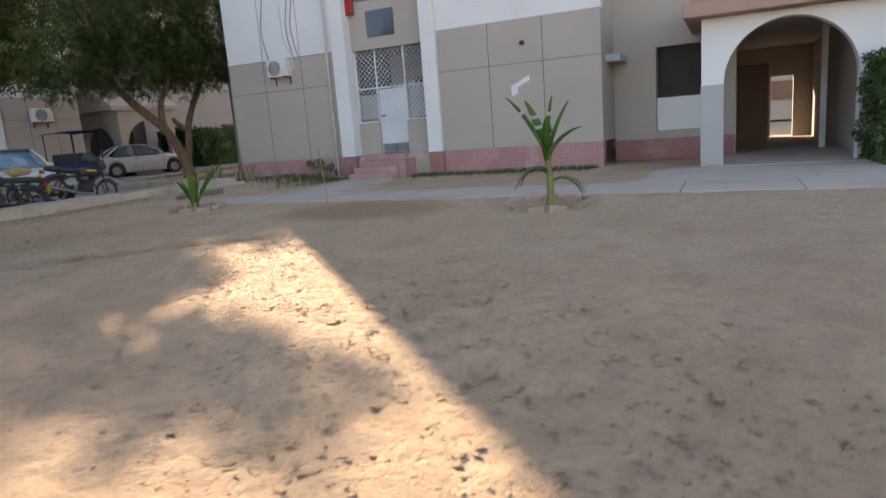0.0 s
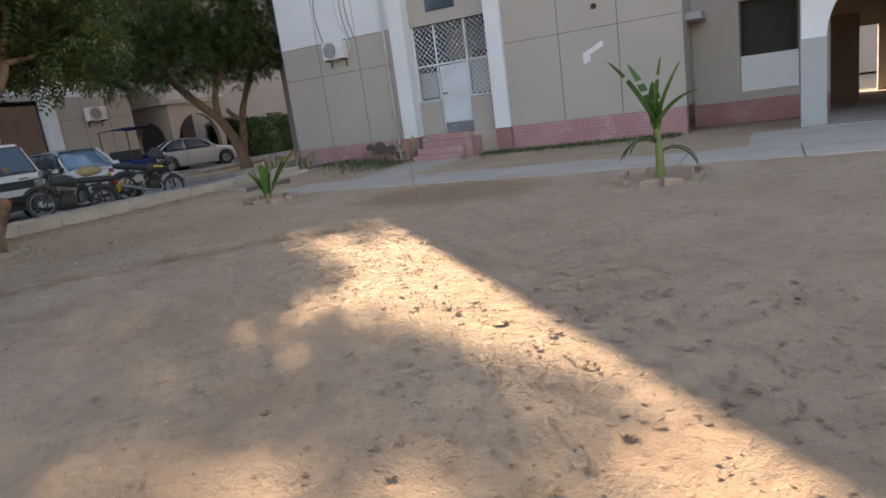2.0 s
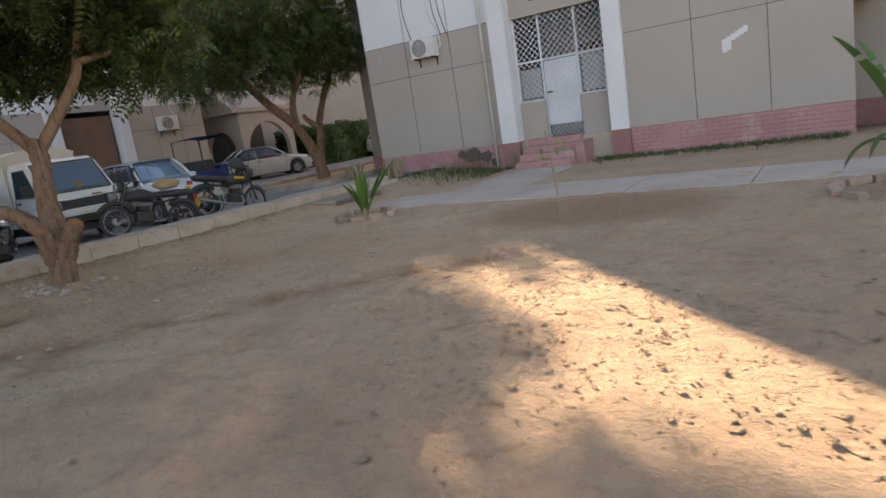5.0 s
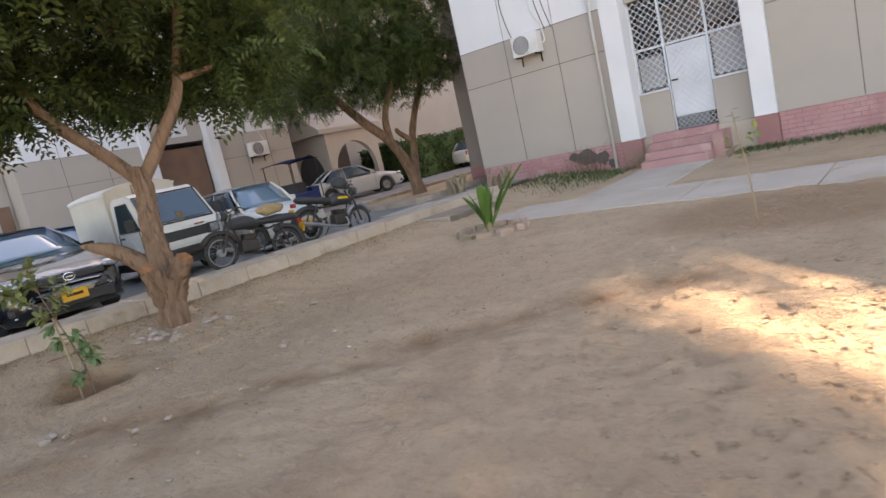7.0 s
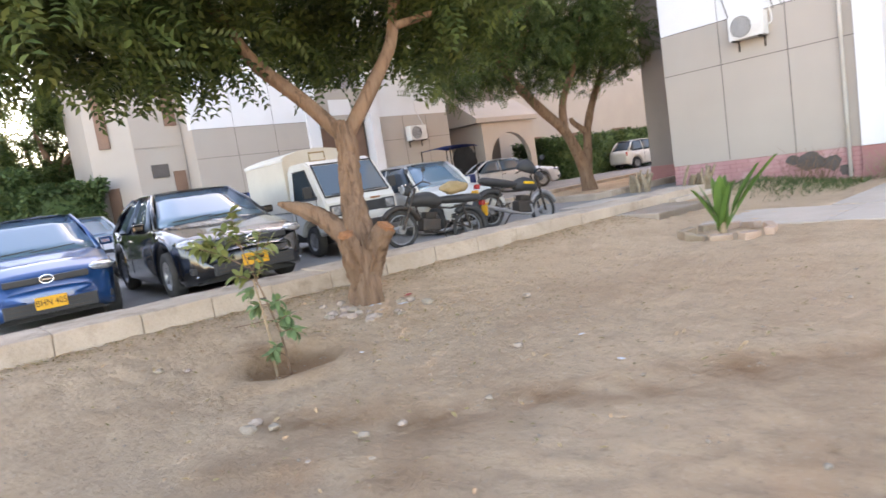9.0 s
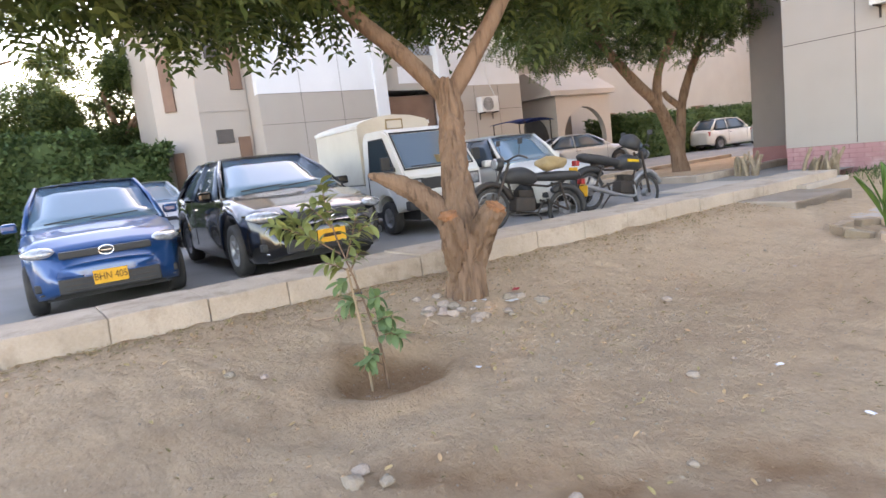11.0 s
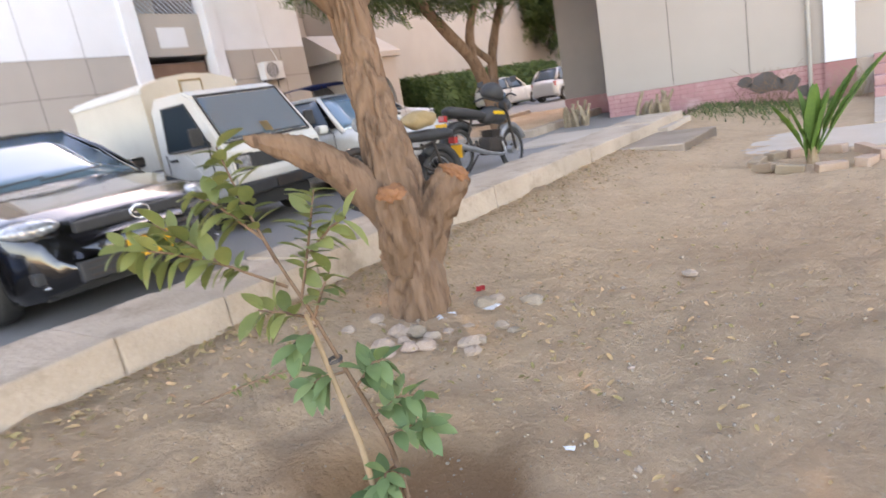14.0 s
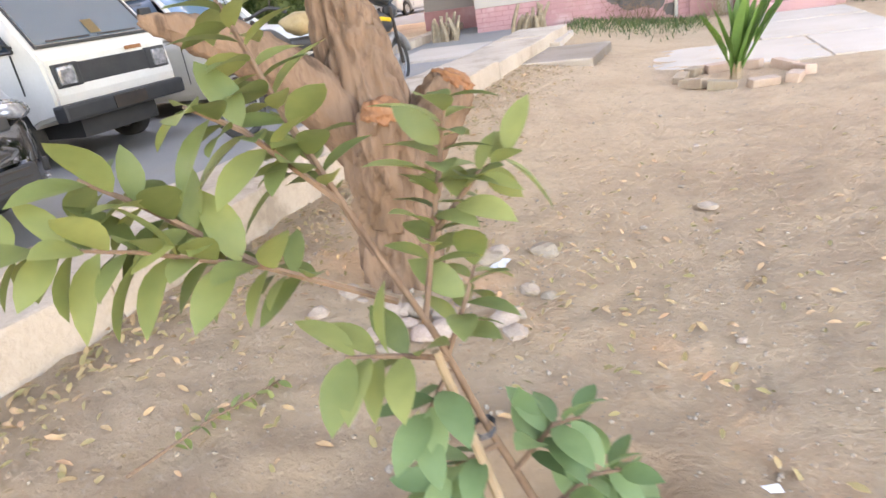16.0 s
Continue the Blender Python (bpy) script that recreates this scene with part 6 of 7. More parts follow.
def feather_leaf(bm, base, d, length, leaf, droop, n=16, rs=None, lean=0.5):
    """A palm frond: a rib with narrow leaflets on both sides."""
    d = Vector(d).normalized()
    side = d.cross(Vector((0, 0, 1)))
    side = side.normalized() if side.length > 0.05 else Vector((1, 0, 0))
    p = Vector(base)
    rib = [p.copy()]
    for i in range(n):
        p = p + d * (length / n)
        d = (d + Vector((0, 0, -droop / n))).normalized()
        rib.append(p.copy())
        t = (i + 1) / n
        if t < 0.25:
            continue
        ln = leaf * math.sin(math.pi * min(0.97, 0.2 + 0.75 * t)) + 0.03
        up = side.cross(d)
        for s in (-1, 1):
            q = (d * (0.8 + 0.4 * rs.random()) + side * s * lean + up * 0.15).normalized()
            w = d.cross(q).cross(q).normalized() * 0.0145
            e = p + q * ln + Vector((0, 0, -0.15 * ln))
            m_ = p + q * ln * 0.5 + Vector((0, 0, 0.01))
            bm.faces.new([bm.verts.new(c) for c in (p, m_ + w, e, m_ - w)])
    tube(bm, rib, [0.013 * (1 - 0.8 * i / n) for i in range(n + 1)], 5)


def brick_ring(parent_name, label, cx, cy, r, n, seed, z=0.05):
    rr = random.Random(seed)
    for k in range(n):
        a = 2 * math.pi * (k + rr.uniform(-0.15, 0.15)) / n
        b = thing(parent_name, label, "brick", None, "bricks round a plant")
        bm = boxes((-0.11, 0.11, -0.05, 0.05, 0, 0.08), bevel=0.01)
        for v in bm.verts:
            v.co += v.co.normalized() * 0.008 * noise.noise(v.co * 20 + Vector((k, 0, 0)))
        part("brick_block", bm, "brick", b)
        x, y_ = cx + r * math.cos(a) * 1.1, cy + r * math.sin(a) * 0.95
        b.matrix_world = pose(x, y_, ground_z(x, y_) - 0.012, rr.uniform(-6, 6), rr.uniform(-6, 6), math.degrees(a) + 90 + rr.uniform(-20, 20))


rs = random.Random(17)
cp = thing("coconut_palm", "young coconut palm in a ring of loose bricks", "palm")
bm = bmesh.new()
for d, ln in (((0.52, 0.25, 1), 0.95), ((0.36, 0.30, 1), 0.80), ((-0.4, -0.1, 0.9), 0.55)):
    bm = bmesh.new()
    feather_leaf(bm, (-9.03, 8.98, 0.05), d, ln, 0.22, 0.4, 30, rs, 0.2)
    part("frond", bm, "palm", cp)
for d, ln, w, dr in (((0.08, -0.10, 1), 0.66, 0.08, 0.15), ((-0.14, 0.05, 1), 0.64, 0.07, 0.15), ((0.24, -0.05, 1), 0.6, 0.065, 0.2), ((-0.30, -0.12, 1), 0.6, 0.05, 0.3), ((0.02, 0.2, 1), 0.66, 0.06, 0.2), ((0.2, 0.15, 1), 0.62, 0.06, 0.3)):
    bm = bmesh.new()
    blade_leaf(bm, (-9.03, 8.98, 0.06), d, ln, w, dr, 12)
    part("young_leaf", bm, "palm", cp, "broad pleated young leaf")
part("stem", tube(bmesh.new(), [(-9.03, 8.98, -0.05), (-9.03, 8.98, 0.18)], [0.06, 0.035], 8), "cane", cp)
brick_ring("brick", "loose weathered brick lying round the palm", -9.0, 9.0, 0.42, 10, 5)

bp_ = thing("coconut_palm", "tall young coconut palm with torn broad leaves", "palm")
part("stem", tube(bmesh.new(), *smooth_path([(-2.33, 8.78, -0.02), (-2.32, 8.78, 0.35), (-2.35, 8.79, 0.75)], [0.06, 0.045, 0.035], 5), 10), "leaf2", bp_, smooth=True)
bm = bmesh.new()
for d, ln, w, dr in (((-0.42, -0.1, 1), 1.05, 0.15, 0.6), ((-0.30, 0.1, 1), 0.9, 0.11, 0.5), ((0.10, 0.0, 1), 0.9, 0.10, 0.3), ((0.30, 0.0, 1), 0.85, 0.10, 0.6), ((0.52, -0.1, 0.9), 0.7, 0.09, 1.1), ((-0.05, 0.2, 1), 0.6, 0.08, 0.4)):
    bm = bmesh.new()
    blade_leaf(bm, (-2.34, 8.79, 0.62), d, ln, w, dr, 18, 0.12, rs)
    part("leaf", bm, "palm", bp_)
bm = bmesh.new()
for a in (2.6, 3.2, 3.7, 0.2, -0.3, 0.7, 4.4):
    blade_leaf(bm, (-2.33, 8.78, 0.30 if a < 2.5 else 0.42), (math.cos(a), math.sin(a) * 0.5, 0.75), 0.62, 0.035, 2.6, 10)
    part("drooping_leaf", bm, "grass", bp_, "drooping withered leaf")
    bm = bmesh.new()
bm.free()
brick_ring("brick", "loose weathered brick lying round the taller palm", -2.33, 8.72, 0.5, 11, 6)

# thin sapling with a stick
ss = thing("sapling", "thin stake with a sparse young sapling", "sapling")
part("stick", tube(bmesh.new(), [(-5.5, 8.1, -0.05), (-5.53, 8.12, 0.5), (-5.6, 8.15, 1.02)], [0.008, 0.007, 0.005], 6), "cane", ss)


def leaf_shape(n=6, length=0.09, width=0.021):
    """A pointed oval leaf folded along its rib, pointing along +x."""
    v, f = [], []
    for i in range(n + 1):
        t = i / n
        w = width * math.sin(math.pi * t) ** 0.75
        z = -0.28 * length * t * t
        v += [(length * t, w, z + 0.25 * w), (length * t, 0, z), (length * t, -w, z + 0.25 * w)]
    for i in range(n):
        a = i * 3
        f += [(a, a + 1, a + 4, a + 3), (a + 1, a + 2, a + 5, a + 4)]
    return np.array(v), np.array(f)


def twig_leaves(name, twigs, seed, parent, material, size=1.0, per_m=26, spread=0.0):
    """Leaves in rosettes along twigs, given as lists of points."""
    rng = np.random.default_rng(seed)
    bv, bf = leaf_shape()
    P, R_, S = [], [], []
    for tw in twigs:
        a = np.array(tw)
        ln = np.linalg.norm(np.diff(a, axis=0), axis=1)
        n = max(3, int(ln.sum() * per_m))
        for k in range(n):
            t = (k + 0.5) / n
            t = 0.25 + 0.75 * t
            d = t * ln.sum()
            i = 0
            while i < len(ln) - 1 and d > ln[i]:
                d -= ln[i]
                i += 1
            p = a[i] + (a[i + 1] - a[i]) * d / ln[i]
            tip = (a[i + 1] - a[i]) / ln[i]
            ang = k * 2.4 + rng.uniform(-0.4, 0.4)
            side = np.cross(tip, (0, 0, 1.0))
            if np.linalg.norm(side) < 0.1:
                side = np.array([1.0, 0, 0])
            side /= np.linalg.norm(side)
            up = np.cross(side, tip)
            x = tip * rng.uniform(0.35, 0.9) + (side * math.cos(ang) + up * math.sin(ang)) * 1.0 + np.array([0, 0, -0.25])
            x /= np.linalg.norm(x)
            z = np.array([0, 0, 1.0]) * 1.0 + rng.normal(0, 0.25, 3)
            y_ = np.cross(z, x)
            y_ /= np.linalg.norm(y_)
            z = np.cross(x, y_)
            P.append(p)
            R_.append(np.stack([x, y_, z], 1))
            S.append(size * rng.uniform(0.7, 1.2))
    v, f = scatter(bv, bf, np.array(P), np.array(R_), np.array(S))
    return mesh_np(name, v, f, material, parent, smooth=True)


twig_leaves("leaves", [[(-5.55, 8.13, 0.55), (-5.7, 8.2, 0.75)], [(-5.58, 8.14, 0.7), (-5.4, 8.1, 0.85)], [(-5.6, 8.15, 0.9), (-5.6, 8.15, 1.05)]], 3, ss, "leaf2", 0.9, 30)

sg = thing("guava_sapling", "leafy guava sapling tied to a bamboo stake in a pit", "sapling")
stem = [(-9.71, 3.95, -0.06), (-9.74, 3.945, 0.20), (-9.79, 3.93, 0.36), (-9.84, 3.915, 0.50), (-9.88, 3.885, 0.66), (-9.94, 3.87, 0.80), (-10.02, 3.87, 0.97), (-10.09, 3.885, 1.12)]
p, r = smooth_path(stem, [0.009, 0.008, 0.007, 0.006, 0.005, 0.0045, 0.0035, 0.0025], 5)
part("stem", tube(bmesh.new(), p, r, 8), "bark", sg, smooth=True)
part("stake", tube(bmesh.new(), [(-9.74, 3.86, -0.05), (-9.785, 3.875, 0.25), (-9.88, 3.875, 0.64)], [0.009, 0.009, 0.007], 8), "cane", sg, "pale bamboo stake")
bm = bmesh.new()
for k in range(3):
    tube(bm, [(-9.835 + 0.018 * math.cos(a), 3.9 + 0.024 * math.sin(a), 0.49 + 0.004 * k) for a in [i * 0.7 for i in range(10)]], [0.0016] * 10, 4)
part("tie", bm, "black", sg)
twigs = [
    [(-9.92, 3.87, 0.72), (-10.04, 3.77, 0.82), (-10.13, 3.68, 0.88), (-10.22, 3.60, 0.92)],
    [(-10.04, 3.77, 0.82), (-10.14, 3.72, 0.92), (-10.20, 3.70, 0.96)],
    [(-9.94, 3.87, 0.79), (-10.02, 3.87, 0.96), (-10.10, 3.89, 1.13)],
    [(-9.97, 3.87, 0.86), (-10.04, 3.80, 0.98), (-10.08, 3.76, 1.02)],
    [(-9.89, 3.88, 0.68), (-9.87, 3.94, 0.84), (-9.85, 3.98, 0.97)],
    [(-9.87, 3.93, 0.80), (-9.82, 3.98, 0.86), (-9.78, 4.01, 0.88)],
    [(-9.87, 3.89, 0.62), (-9.91, 3.83, 0.66), (-9.97, 3.79, 0.68)],
    [(-9.87, 3.89, 0.62), (-9.84, 3.92, 0.70), (-9.83, 3.95, 0.74)],
]
low = [
    [(-9.87, 3.89, 0.60), (-9.88, 3.85, 0.58), (-9.90, 3.82, 0.55)],
    [(-9.82, 3.92, 0.45), (-9.87, 3.86, 0.45), (-9.90, 3.83, 0.43)],
    [(-9.80, 3.92, 0.40), (-9.74, 3.95, 0.47), (-9.70, 3.96, 0.48)],
    [(-9.77, 3.93, 0.30), (-9.69, 3.97, 0.36), (-9.64, 3.99, 0.36)],
    [(-9.75, 3.94, 0.24), (-9.66, 3.98, 0.27), (-9.61, 4.00, 0.25)],
    [(-9.74, 3.94, 0.14), (-9.72, 3.88, 0.16), (-9.70, 3.84, 0.13)],
    [(-9.73, 3.94, 0.08), (-9.76, 3.90, 0.12), (-9.77, 3.86, 0.10)],
]
for tw in twigs + low:
    part("twig", tube(bmesh.new(), tw, [0.005, 0.004, 0.0025, 0.002][:len(tw)], 5), "bark", sg)
twig_leaves("upper_leaves", twigs, 5, sg, "leaf2", 1.0, 88)
twig_leaves("lower_leaves", low, 6, sg, "leaf3", 1.0, 115)["label"] = "darker green lower leaves"

# ---- rubble, stones, litter and fallen leaves ----
def stone_mesh(seed, n=2):
    bm = bmesh.new()
    bmesh.ops.create_icosphere(bm, subdivisions=n, radius=1.0)
    for v in bm.verts:
        d = 1 + 0.35 * noise.noise(v.co * 1.3 + Vector((seed * 3.1, seed, 0)))
        v.co = Vector((v.co.x * d * 1.2, v.co.y * d, v.co.z * d * 0.62))
    me = bpy.data.meshes.new("stone")
    bm.to_mesh(me)
    bm.free()
    me.materials.append(M["stone"])
    return me


stones = [stone_mesh(k) for k in range(5)]


def stone(x, y, s, k, label="dusty stone lying on the soil"):
    ob = new("stone", stones[k % 5])
    ob.matrix_world = pose(x, y, ground_z(x, y) + s * 0.12, 0, 0, (k * 77) % 360) @ Matrix.Scale(s, 4)
    return tagged(ob, label, "stone", "stones")


rq = random.Random(23)
for k in range(22):
    a = rq.uniform(-2.4, 0.9)
    d = rq.uniform(0.24, 0.55)
    stone(-10.46 + d * math.cos(a), 5.16 + d * math.sin(a), rq.uniform(0.02, 0.055), k, "pale rubble stone at the foot of the tree")
for k in range(60):
    x, y_ = rq.uniform(-11.5, -6), rq.uniform(2.4, 8.5)
    stone(x, y_, rq.uniform(0.006, 0.017), k)
for k, (x, y_, s) in enumerate([(-8.79, 3.25, 0.04), (-8.85, 3.32, 0.035), (-8.7, 3.35, 0.03), (-8.16, 3.56, 0.025), (-8.1, 3.75, 0.025), (-8.44, 4.95, 0.03), (-10.3, 3.25, 0.03), (-9.4, 6.1, 0.035), (-10.08, 4.92, 0.05), (-10.15, 3.4, 0.025), (-7.95, 4.2, 0.02)]):
    stone(x, y_, s, k)


def litter(name, label, x, y, s, material, k):
    bm = bmesh.new()
    bmesh.ops.create_grid(bm, x_segments=4, y_segments=4, size=1)
    for v in bm.verts:
        v.co.z = 0.25 * noise.noise(v.co * 1.5 + Vector((k, k, 0))) + 0.2
    bmesh.ops.solidify(bm, geom=bm.faces[:], thickness=0.03)
    bmesh.ops.scale(bm, vec=(s, s * 0.6, s * 0.6), verts=bm.verts[:])
    ob = tagged(part(name, bm, material), label, "litter")
    ob.matrix_world = pose(x, y, ground_z(x, y) + 0.005, 0, 0, k * 40)
    return ob


litter("paper_scrap", "crumpled white paper scrap", -10.335, 5.13, 0.05, "paper", 1)
litter("paper_scrap", "crumpled white paper scrap", -10.18, 5.32, 0.045, "paper", 2)
litter("plastic_wrapper", "small red plastic wrapper", -10.36, 5.52, 0.04, "red", 3)
litter("paper_scrap", "small pale blue wrapper", -7.68, 4.98, 0.02, "paper", 4)
litter("paper_scrap", "small white paper scrap", -9.37, 4.336, 0.02, "paper", 5)
litter("paper_scrap", "small white paper scrap", -8.2, 5.3, 0.02, "paper", 6)

# curled dry root on the ground
bm = bmesh.new()
p, r = smooth_path([(-10.75, 2.45, 0.05), (-10.68, 2.55, 0.07), (-10.58, 2.62, 0.05), (-10.5, 2.58, 0.06), (-10.56, 2.5, 0.05), (-10.66, 2.5, 0.05)], [0.008, 0.012, 0.012, 0.012, 0.01, 0.006], 6)
tube(bm, p, r, 6, 0.2)
tagged(part("dry_root", bm, "bark"), "curled dry root lying on the soil", "root")

ft = thing("fallen_twig", "fallen twig with wilted green leaves", "twig")
tw_pts = [(-10.75, 4.0, ground_z(-10.75, 4.0) + 0.02), (-10.68, 4.2, ground_z(-10.68, 4.2) + 0.03), (-10.6, 4.42, ground_z(-10.6, 4.42) + 0.02)]
part("stem", tube(bmesh.new(), tw_pts, [0.005, 0.004, 0.003], 5), "bark", ft)
twig_leaves("leaf_spray", [tw_pts], 8, ft, "leaf2", 0.45, 50)


def leaf_litter(seed):
    rng = np.random.default_rng(seed)
    n1, n2, n3 = 3000, 900, 500
    ly = rng.uniform(1.0, 10.5, n1)
    a = np.stack([kerb_x(ly) + 0.03 + np.abs(rng.normal(0, 0.3, n1)), ly], 1)
    b = np.stack([rng.uniform(-11.5, -7, n2), rng.uniform(2.6, 8, n2)], 1)
    c = np.stack([rng.normal(-9.8, 0.6, n3), rng.normal(5.2, 0.7, n3)], 1)
    p = np.concatenate([a, b, c])
    keep = np.hypot(p[:, 0] - PIT[0], p[:, 1] - PIT[1]) > 0.5
    p = p[keep & (p[:, 0] > kerb_x(p[:, 1]) + 0.02)]
    z = np.array([ground_z(x, y_) for x, y_ in p]) + 0.014
    bv, bf = leaf_shape(3, 0.034, 0.0065)
    v, f = scatter(bv, bf, np.column_stack([p, z]), turns(rng, len(p), 0.35, 0.0), rng.uniform(0.5, 1.5, len(p)))
    ob = mesh_np("fallen_leaves", v, f, "dry")
    return tagged(ob, "scattered dry fallen leaves along the kerb", "leaves", kind="stuff")


leaf_litter(9)


def gravel(seed):
    """Crumbs of earth and gravel all over the soil."""
    rng = np.random.default_rng(seed)
    bm = bmesh.new()
    bmesh.ops.create_icosphere(bm, subdivisions=1, radius=1.0)
    bv = np.array([v.co[:] for v in bm.verts]) * np.array([1.2, 0.9, 0.6])
    bf = np.array([[v.index for v in f.verts] for f in bm.faces])
    bm.free()
    n = 5200
    p = np.stack([rng.uniform(-11.7, 2.0, n), rng.uniform(0.8, 9.4, n)], 1)
    q = np.stack([rng.normal(-9.6, 0.9, 1800), rng.normal(4.9, 0.7, 1800)], 1)
    p = np.concatenate([p, q])
    p = p[p[:, 0] > kerb_x(p[:, 1]) + 0.02]
    z = np.array([ground_z(x, y_) for x, y_ in p]) + 0.006
    v, f = scatter(bv, bf, np.column_stack([p, z]), turns(rng, len(p), 0.6), rng.gamma(2.0, 0.0012, len(p)) + 0.0015)
    return tagged(mesh_np("gravel", v, f, "stone"), "crumbs of earth and gravel", "gravel", kind="stuff")


gravel(12)


def clods(seed):
    """Flat lumps of trodden earth, raised by feet where the soil is loose."""
    rng = np.random.default_rng(seed)
    bm = bmesh.new()
    bmesh.ops.create_icosphere(bm, subdivisions=1, radius=1.0)
    bv = np.array([v.co[:] for v in bm.verts]) * np.array([1.5, 0.9, 0.26])
    bv += rng.normal(0, 0.12, bv.shape)
    bf = np.array([[v.index for v in f.verts] for f in bm.faces])
    bm.free()
    n = 6500
    along = rng.uniform(0, 1, n)
    p = np.stack([-5.8 + 6.6 * along + rng.normal(0, 0.9, n), 6.6 - 5.6 * along + rng.normal(0, 1.0, n)], 1)
    z = np.array([ground_z(x, y_) for x, y_ in p]) + 0.002
    v, f = scatter(bv, bf, np.column_stack([p, z]), turns(rng, n, 0.16, 0.0), rng.gamma(2.0, 0.003, n) + 0.003)
    return tagged(mesh_np("earth_clods", v, f, "soil", smooth=True), "trodden lumps of loose sandy earth", "earth", kind="stuff")


clods(15)


def grass_strip(seed):
    rng = np.random.default_rng(seed)
    n = 5000
    x = np.concatenate([rng.uniform(-12.4, -9.0, int(n * 0.6)), rng.uniform(-7.1, -2.7, int(n * 0.4))])
    yy = np.concatenate([14.3 - np.abs(rng.normal(0, 0.9, int(n * 0.6))), 14.38 - np.abs(rng.normal(0, 0.35, int(n * 0.4)))])
    keep = (yy > 11.6)
    x, yy = x[keep], yy[keep]
    z = np.array([ground_z(a, b) for a, b in zip(x, yy)])
    bv = np.array([(0, -0.006, 0), (0, 0.006, 0), (0.03, 0.004, 0.035), (0.055, 0, 0.06)])
    v, f = scatter(bv, np.array([(0, 1, 2, 3)]), np.column_stack([x, yy, z]), turns(rng, len(x), 0.25, 0), rng.uniform(0.6, 1.7, len(x)))
    return tagged(mesh_np("grass", v, f, "grass"), "sparse green grass along the plinth", "grass", kind="stuff")


grass_strip(14)

# sacking bundles by the building corner, weeds by the steps
for bx, by, nm in ((-11.55, 13.2, "bundle of pale cut stems leaning on the plinth"), (-12.95, 13.6, "small bundle of pale cut stems at the corner")):
    ob = thing("stem_bundle", nm, "stump", None, "cut stem bundles")
    rr = random.Random(int(-bx * 10))
    for k in range(17):
        a = rr.uniform(0, 6.28)
        x0, y0 = bx + rr.uniform(-0.25, 0.25), by + rr.uniform(-0.12, 0.12)
        p, r = smooth_path([(x0, y0, 0.0), (x0 + rr.uniform(-0.06, 0.06), y0, 0.3), (x0 + rr.uniform(-0.12, 0.12), y0 + rr.uniform(-0.05, 0.05), rr.uniform(0.45, 0.66))], [0.05, 0.036, 0.02], 5)
        bm = bmesh.new()
        tube(bm, p, r, 8, 0.7, seed=k)
        part("stem", bm, "straw", ob, smooth=True)
wd = thing("dry_weeds", "dry climbing weeds on the broken plinth", "weeds")
bm = bmesh.new()
rr = random.Random(77)
for k in range(40):
    x0 = -10.0 + rr.uniform(-0.3, 0.3)
    ps = [(x0, 14.3, 0.0), (x0 + rr.uniform(-0.2, 0.2), 14.25, 0.3), (x0 + rr.uniform(-0.35, 0.35), 14.25 + rr.uniform(-0.1, 0.1), rr.uniform(0.3, 0.75))]
    tube(bm, ps, [0.007, 0.005, 0.002], 4)
part("stalks", bm, "bark", wd)
bk = thing("broken_plaster", "dark hole where the pink plinth has crumbled", "damaged wall")
bm = bmesh.new()
rb2 = random.Random(6)
for cx, cz, rx, rz in ((-10.05, 0.42, 0.24, 0.17), (-9.72, 0.36, 0.16, 0.14), (-10.35, 0.47, 0.12, 0.09), (-9.5, 0.22, 0.12, 0.1)):
    ring = [(cx + rx * math.cos(a) * rb2.uniform(0.75, 1.15), cz + rz * math.sin(a) * rb2.uniform(0.75, 1.15)) for a in [k * math.pi / 9 for k in range(18)]]
    fr = [bm.verts.new((x, 14.428, z)) for x, z in ring]
    bq = [bm.verts.new((x, 14.47, z)) for x, z in ring]
    bm.faces.new(fr)
    for k in range(18):
        bm.faces.new((fr[k], fr[(k + 1) % 18], bq[(k + 1) % 18], bq[k]))
bmesh.ops.recalc_face_normals(bm, faces=bm.faces[:])
part("rubble_fill", bm, "seam", bk)
w2 = thing("dry_weeds", "dry weeds beside the door steps", "weeds")
bm = bmesh.new()
for k in range(30):
    x0 = -8.85 + rr.uniform(-0.15, 0.15)
    ps = [(x0, 14.15, 0.0), (x0 + rr.uniform(-0.15, 0.15), 14.1, 0.25), (x0 + rr.uniform(-0.25, 0.25), 14.1 + rr.uniform(-0.1, 0.1), rr.uniform(0.25, 0.6))]
    tube(bm, ps, [0.007, 0.005, 0.002], 4)
part("stalks", bm, "straw", w2)
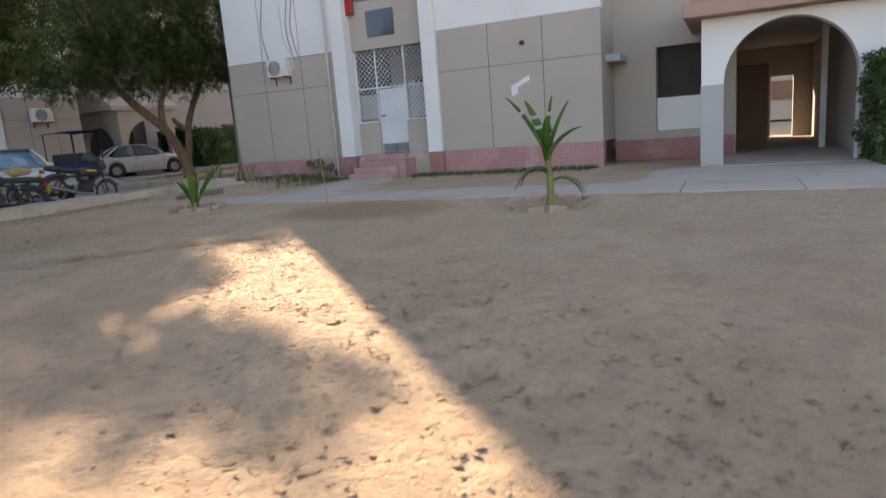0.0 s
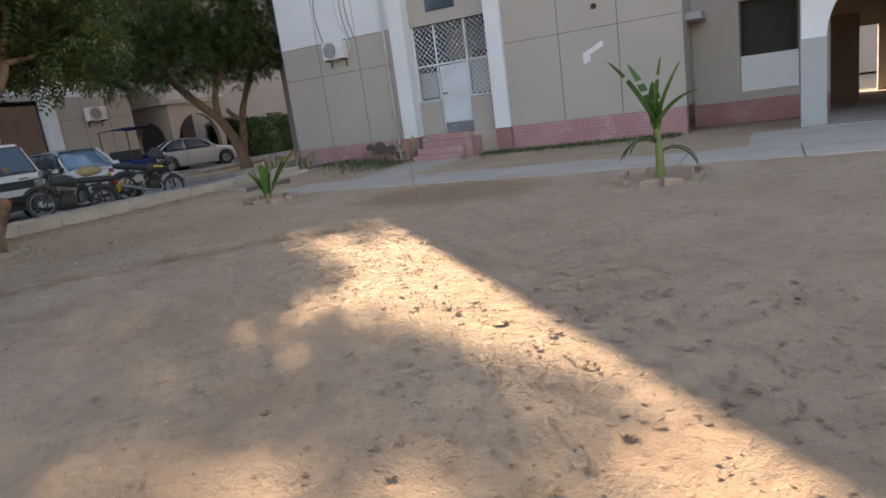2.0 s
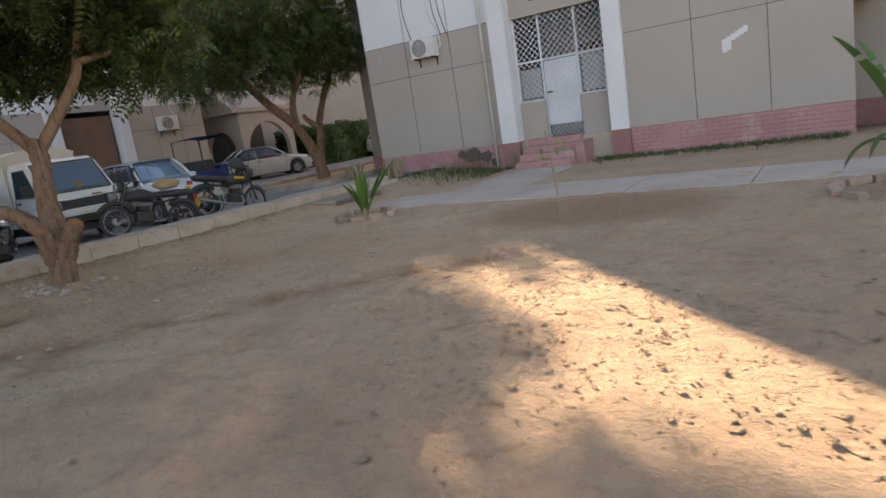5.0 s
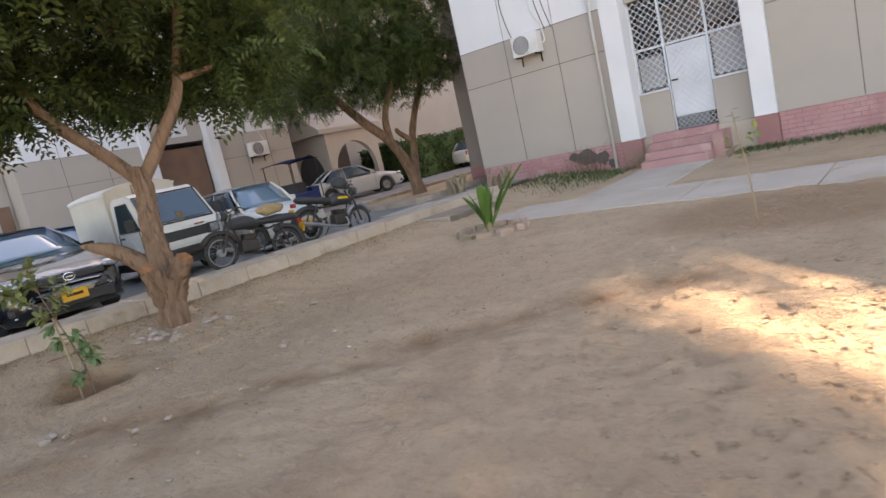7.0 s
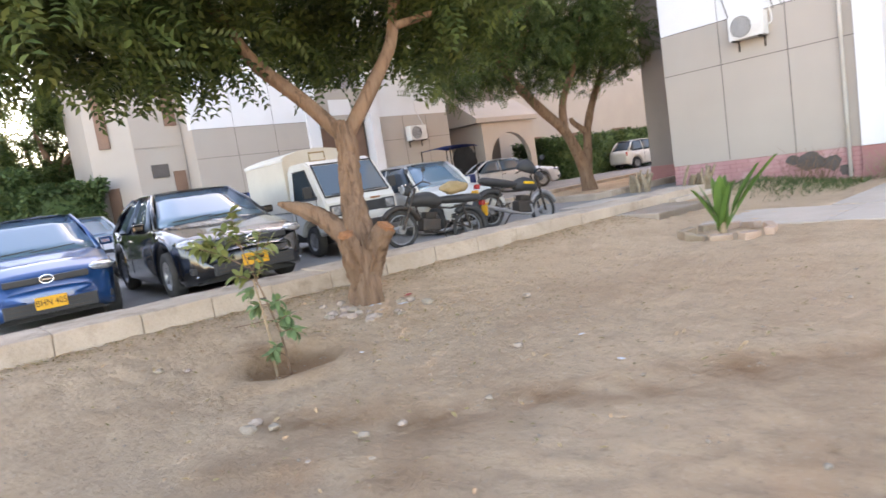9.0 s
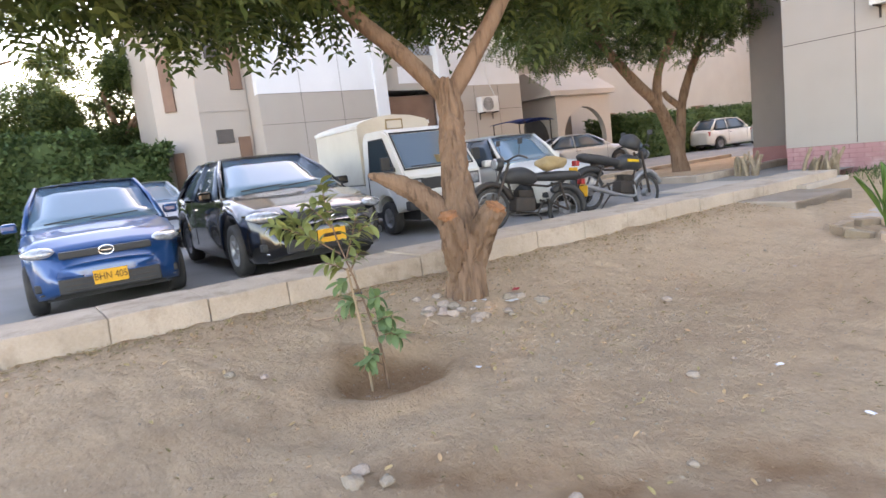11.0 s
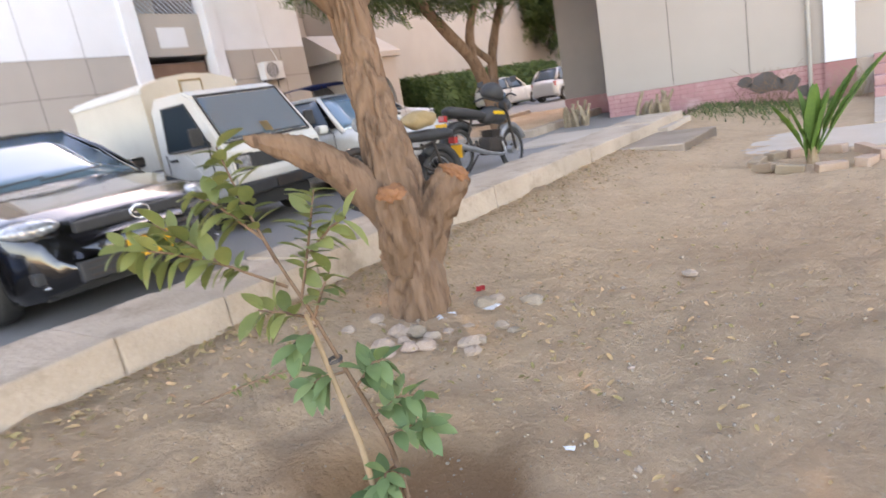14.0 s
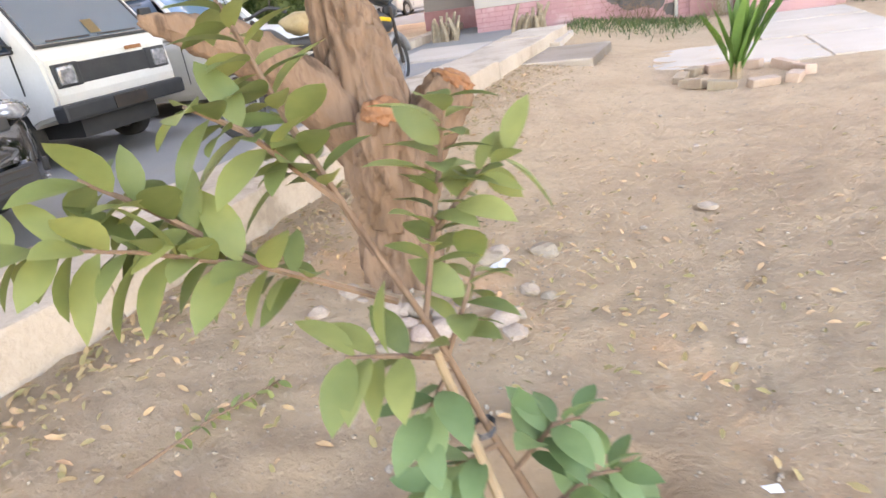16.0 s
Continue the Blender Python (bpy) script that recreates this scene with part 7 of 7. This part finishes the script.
# lamp holder, paint splash, pipes on the near wall
lh = thing("lamp_holder", "small dark round lamp holder on the wall", "lamp holder")
bm = bmesh.new()
bmesh.ops.create_cone(bm, cap_ends=True, segments=16, radius1=0.06, radius2=0.045, depth=0.07, matrix=pose(-4.32, 14.395, 2.86, 90))
part("holder", bm, "iron", lh)
ps_ = bmesh.new()
rr = random.Random(5)
for k in range(6):
    box(ps_, -4.62 + 0.07 * k + rr.uniform(-0.02, 0.02), -4.53 + 0.07 * k, 14.423, 14.429, 1.86 + 0.035 * k - (0.12 if k < 2 else 0), 1.97 + 0.035 * k, bevel=0.002)
tagged(part("paint_splash", ps_, "white"), "splash of white paint on the beige wall", "paint mark")
dp = thing("drain_pipe", "thin pale drain pipe on the wall", "pipe")
part("pipe", tube(bmesh.new(), [(-9.42, 14.38, 0.1), (-9.42, 14.38, 12.4)], [0.03, 0.03], 10), "acwhite", dp, smooth=True)
cb_ = thing("wall_cables", "thin cables hanging down the upper wall", "cables")
for x in (-11.35, -10.55, -10.4):
    p, r = smooth_path([(x, 14.41, 6.5), (x + 0.12, 14.40, 5.0), (x - 0.05, 14.41, 4.0), (x + 0.1, 14.41, 3.2)], [0.008] * 4, 5)
    part("cable", tube(bmesh.new(), p, r, 5), "iron", cb_)
rg = thing("red_cloth", "red cloth hung at the balcony", "cloth")
bm = boxes((-8.98, -8.62, 14.52, 14.545, 4.05, 4.75))
bmesh.ops.subdivide_edges(bm, edges=bm.edges[:], cuts=5, use_grid_fill=True)
for v in bm.verts:
    v.co.y += 0.03 * math.sin(v.co.x * 40)
part("cloth_sheet", bm, "cloth", rg, smooth=True)

# ---- true size: the plan in metres; what lies across the kerb was drawn larger and further off, from the same viewpoint ----
ACROSS = {"road", "tree_bed_kerb", "bed_soil", "hatchback_car", "sedan_car", "small_hatchback_car", "pickup_van", "motorbike", "sack", "helmet", "auto_rickshaw"}
across = Matrix.Translation(PIVOT) @ Matrix.Scale(FAR, 4) @ Matrix.Translation(-PIVOT)
for ob in [o for o in scene.objects if o.parent is None and o.type in {"MESH", "EMPTY"}]:
    name = ob.name.split(".")[0]
    far_side = name in ACROSS or ob in (t2, farb, fw, fp, fc, fd) or ob.matrix_world.translation.x < -20
    if name in ("hedge", "tree"):
        far_side = "porch pillar" not in ob["label"]
    ob.matrix_world = Matrix.Scale(U, 4) @ (across if far_side else Matrix()) @ ob.matrix_world
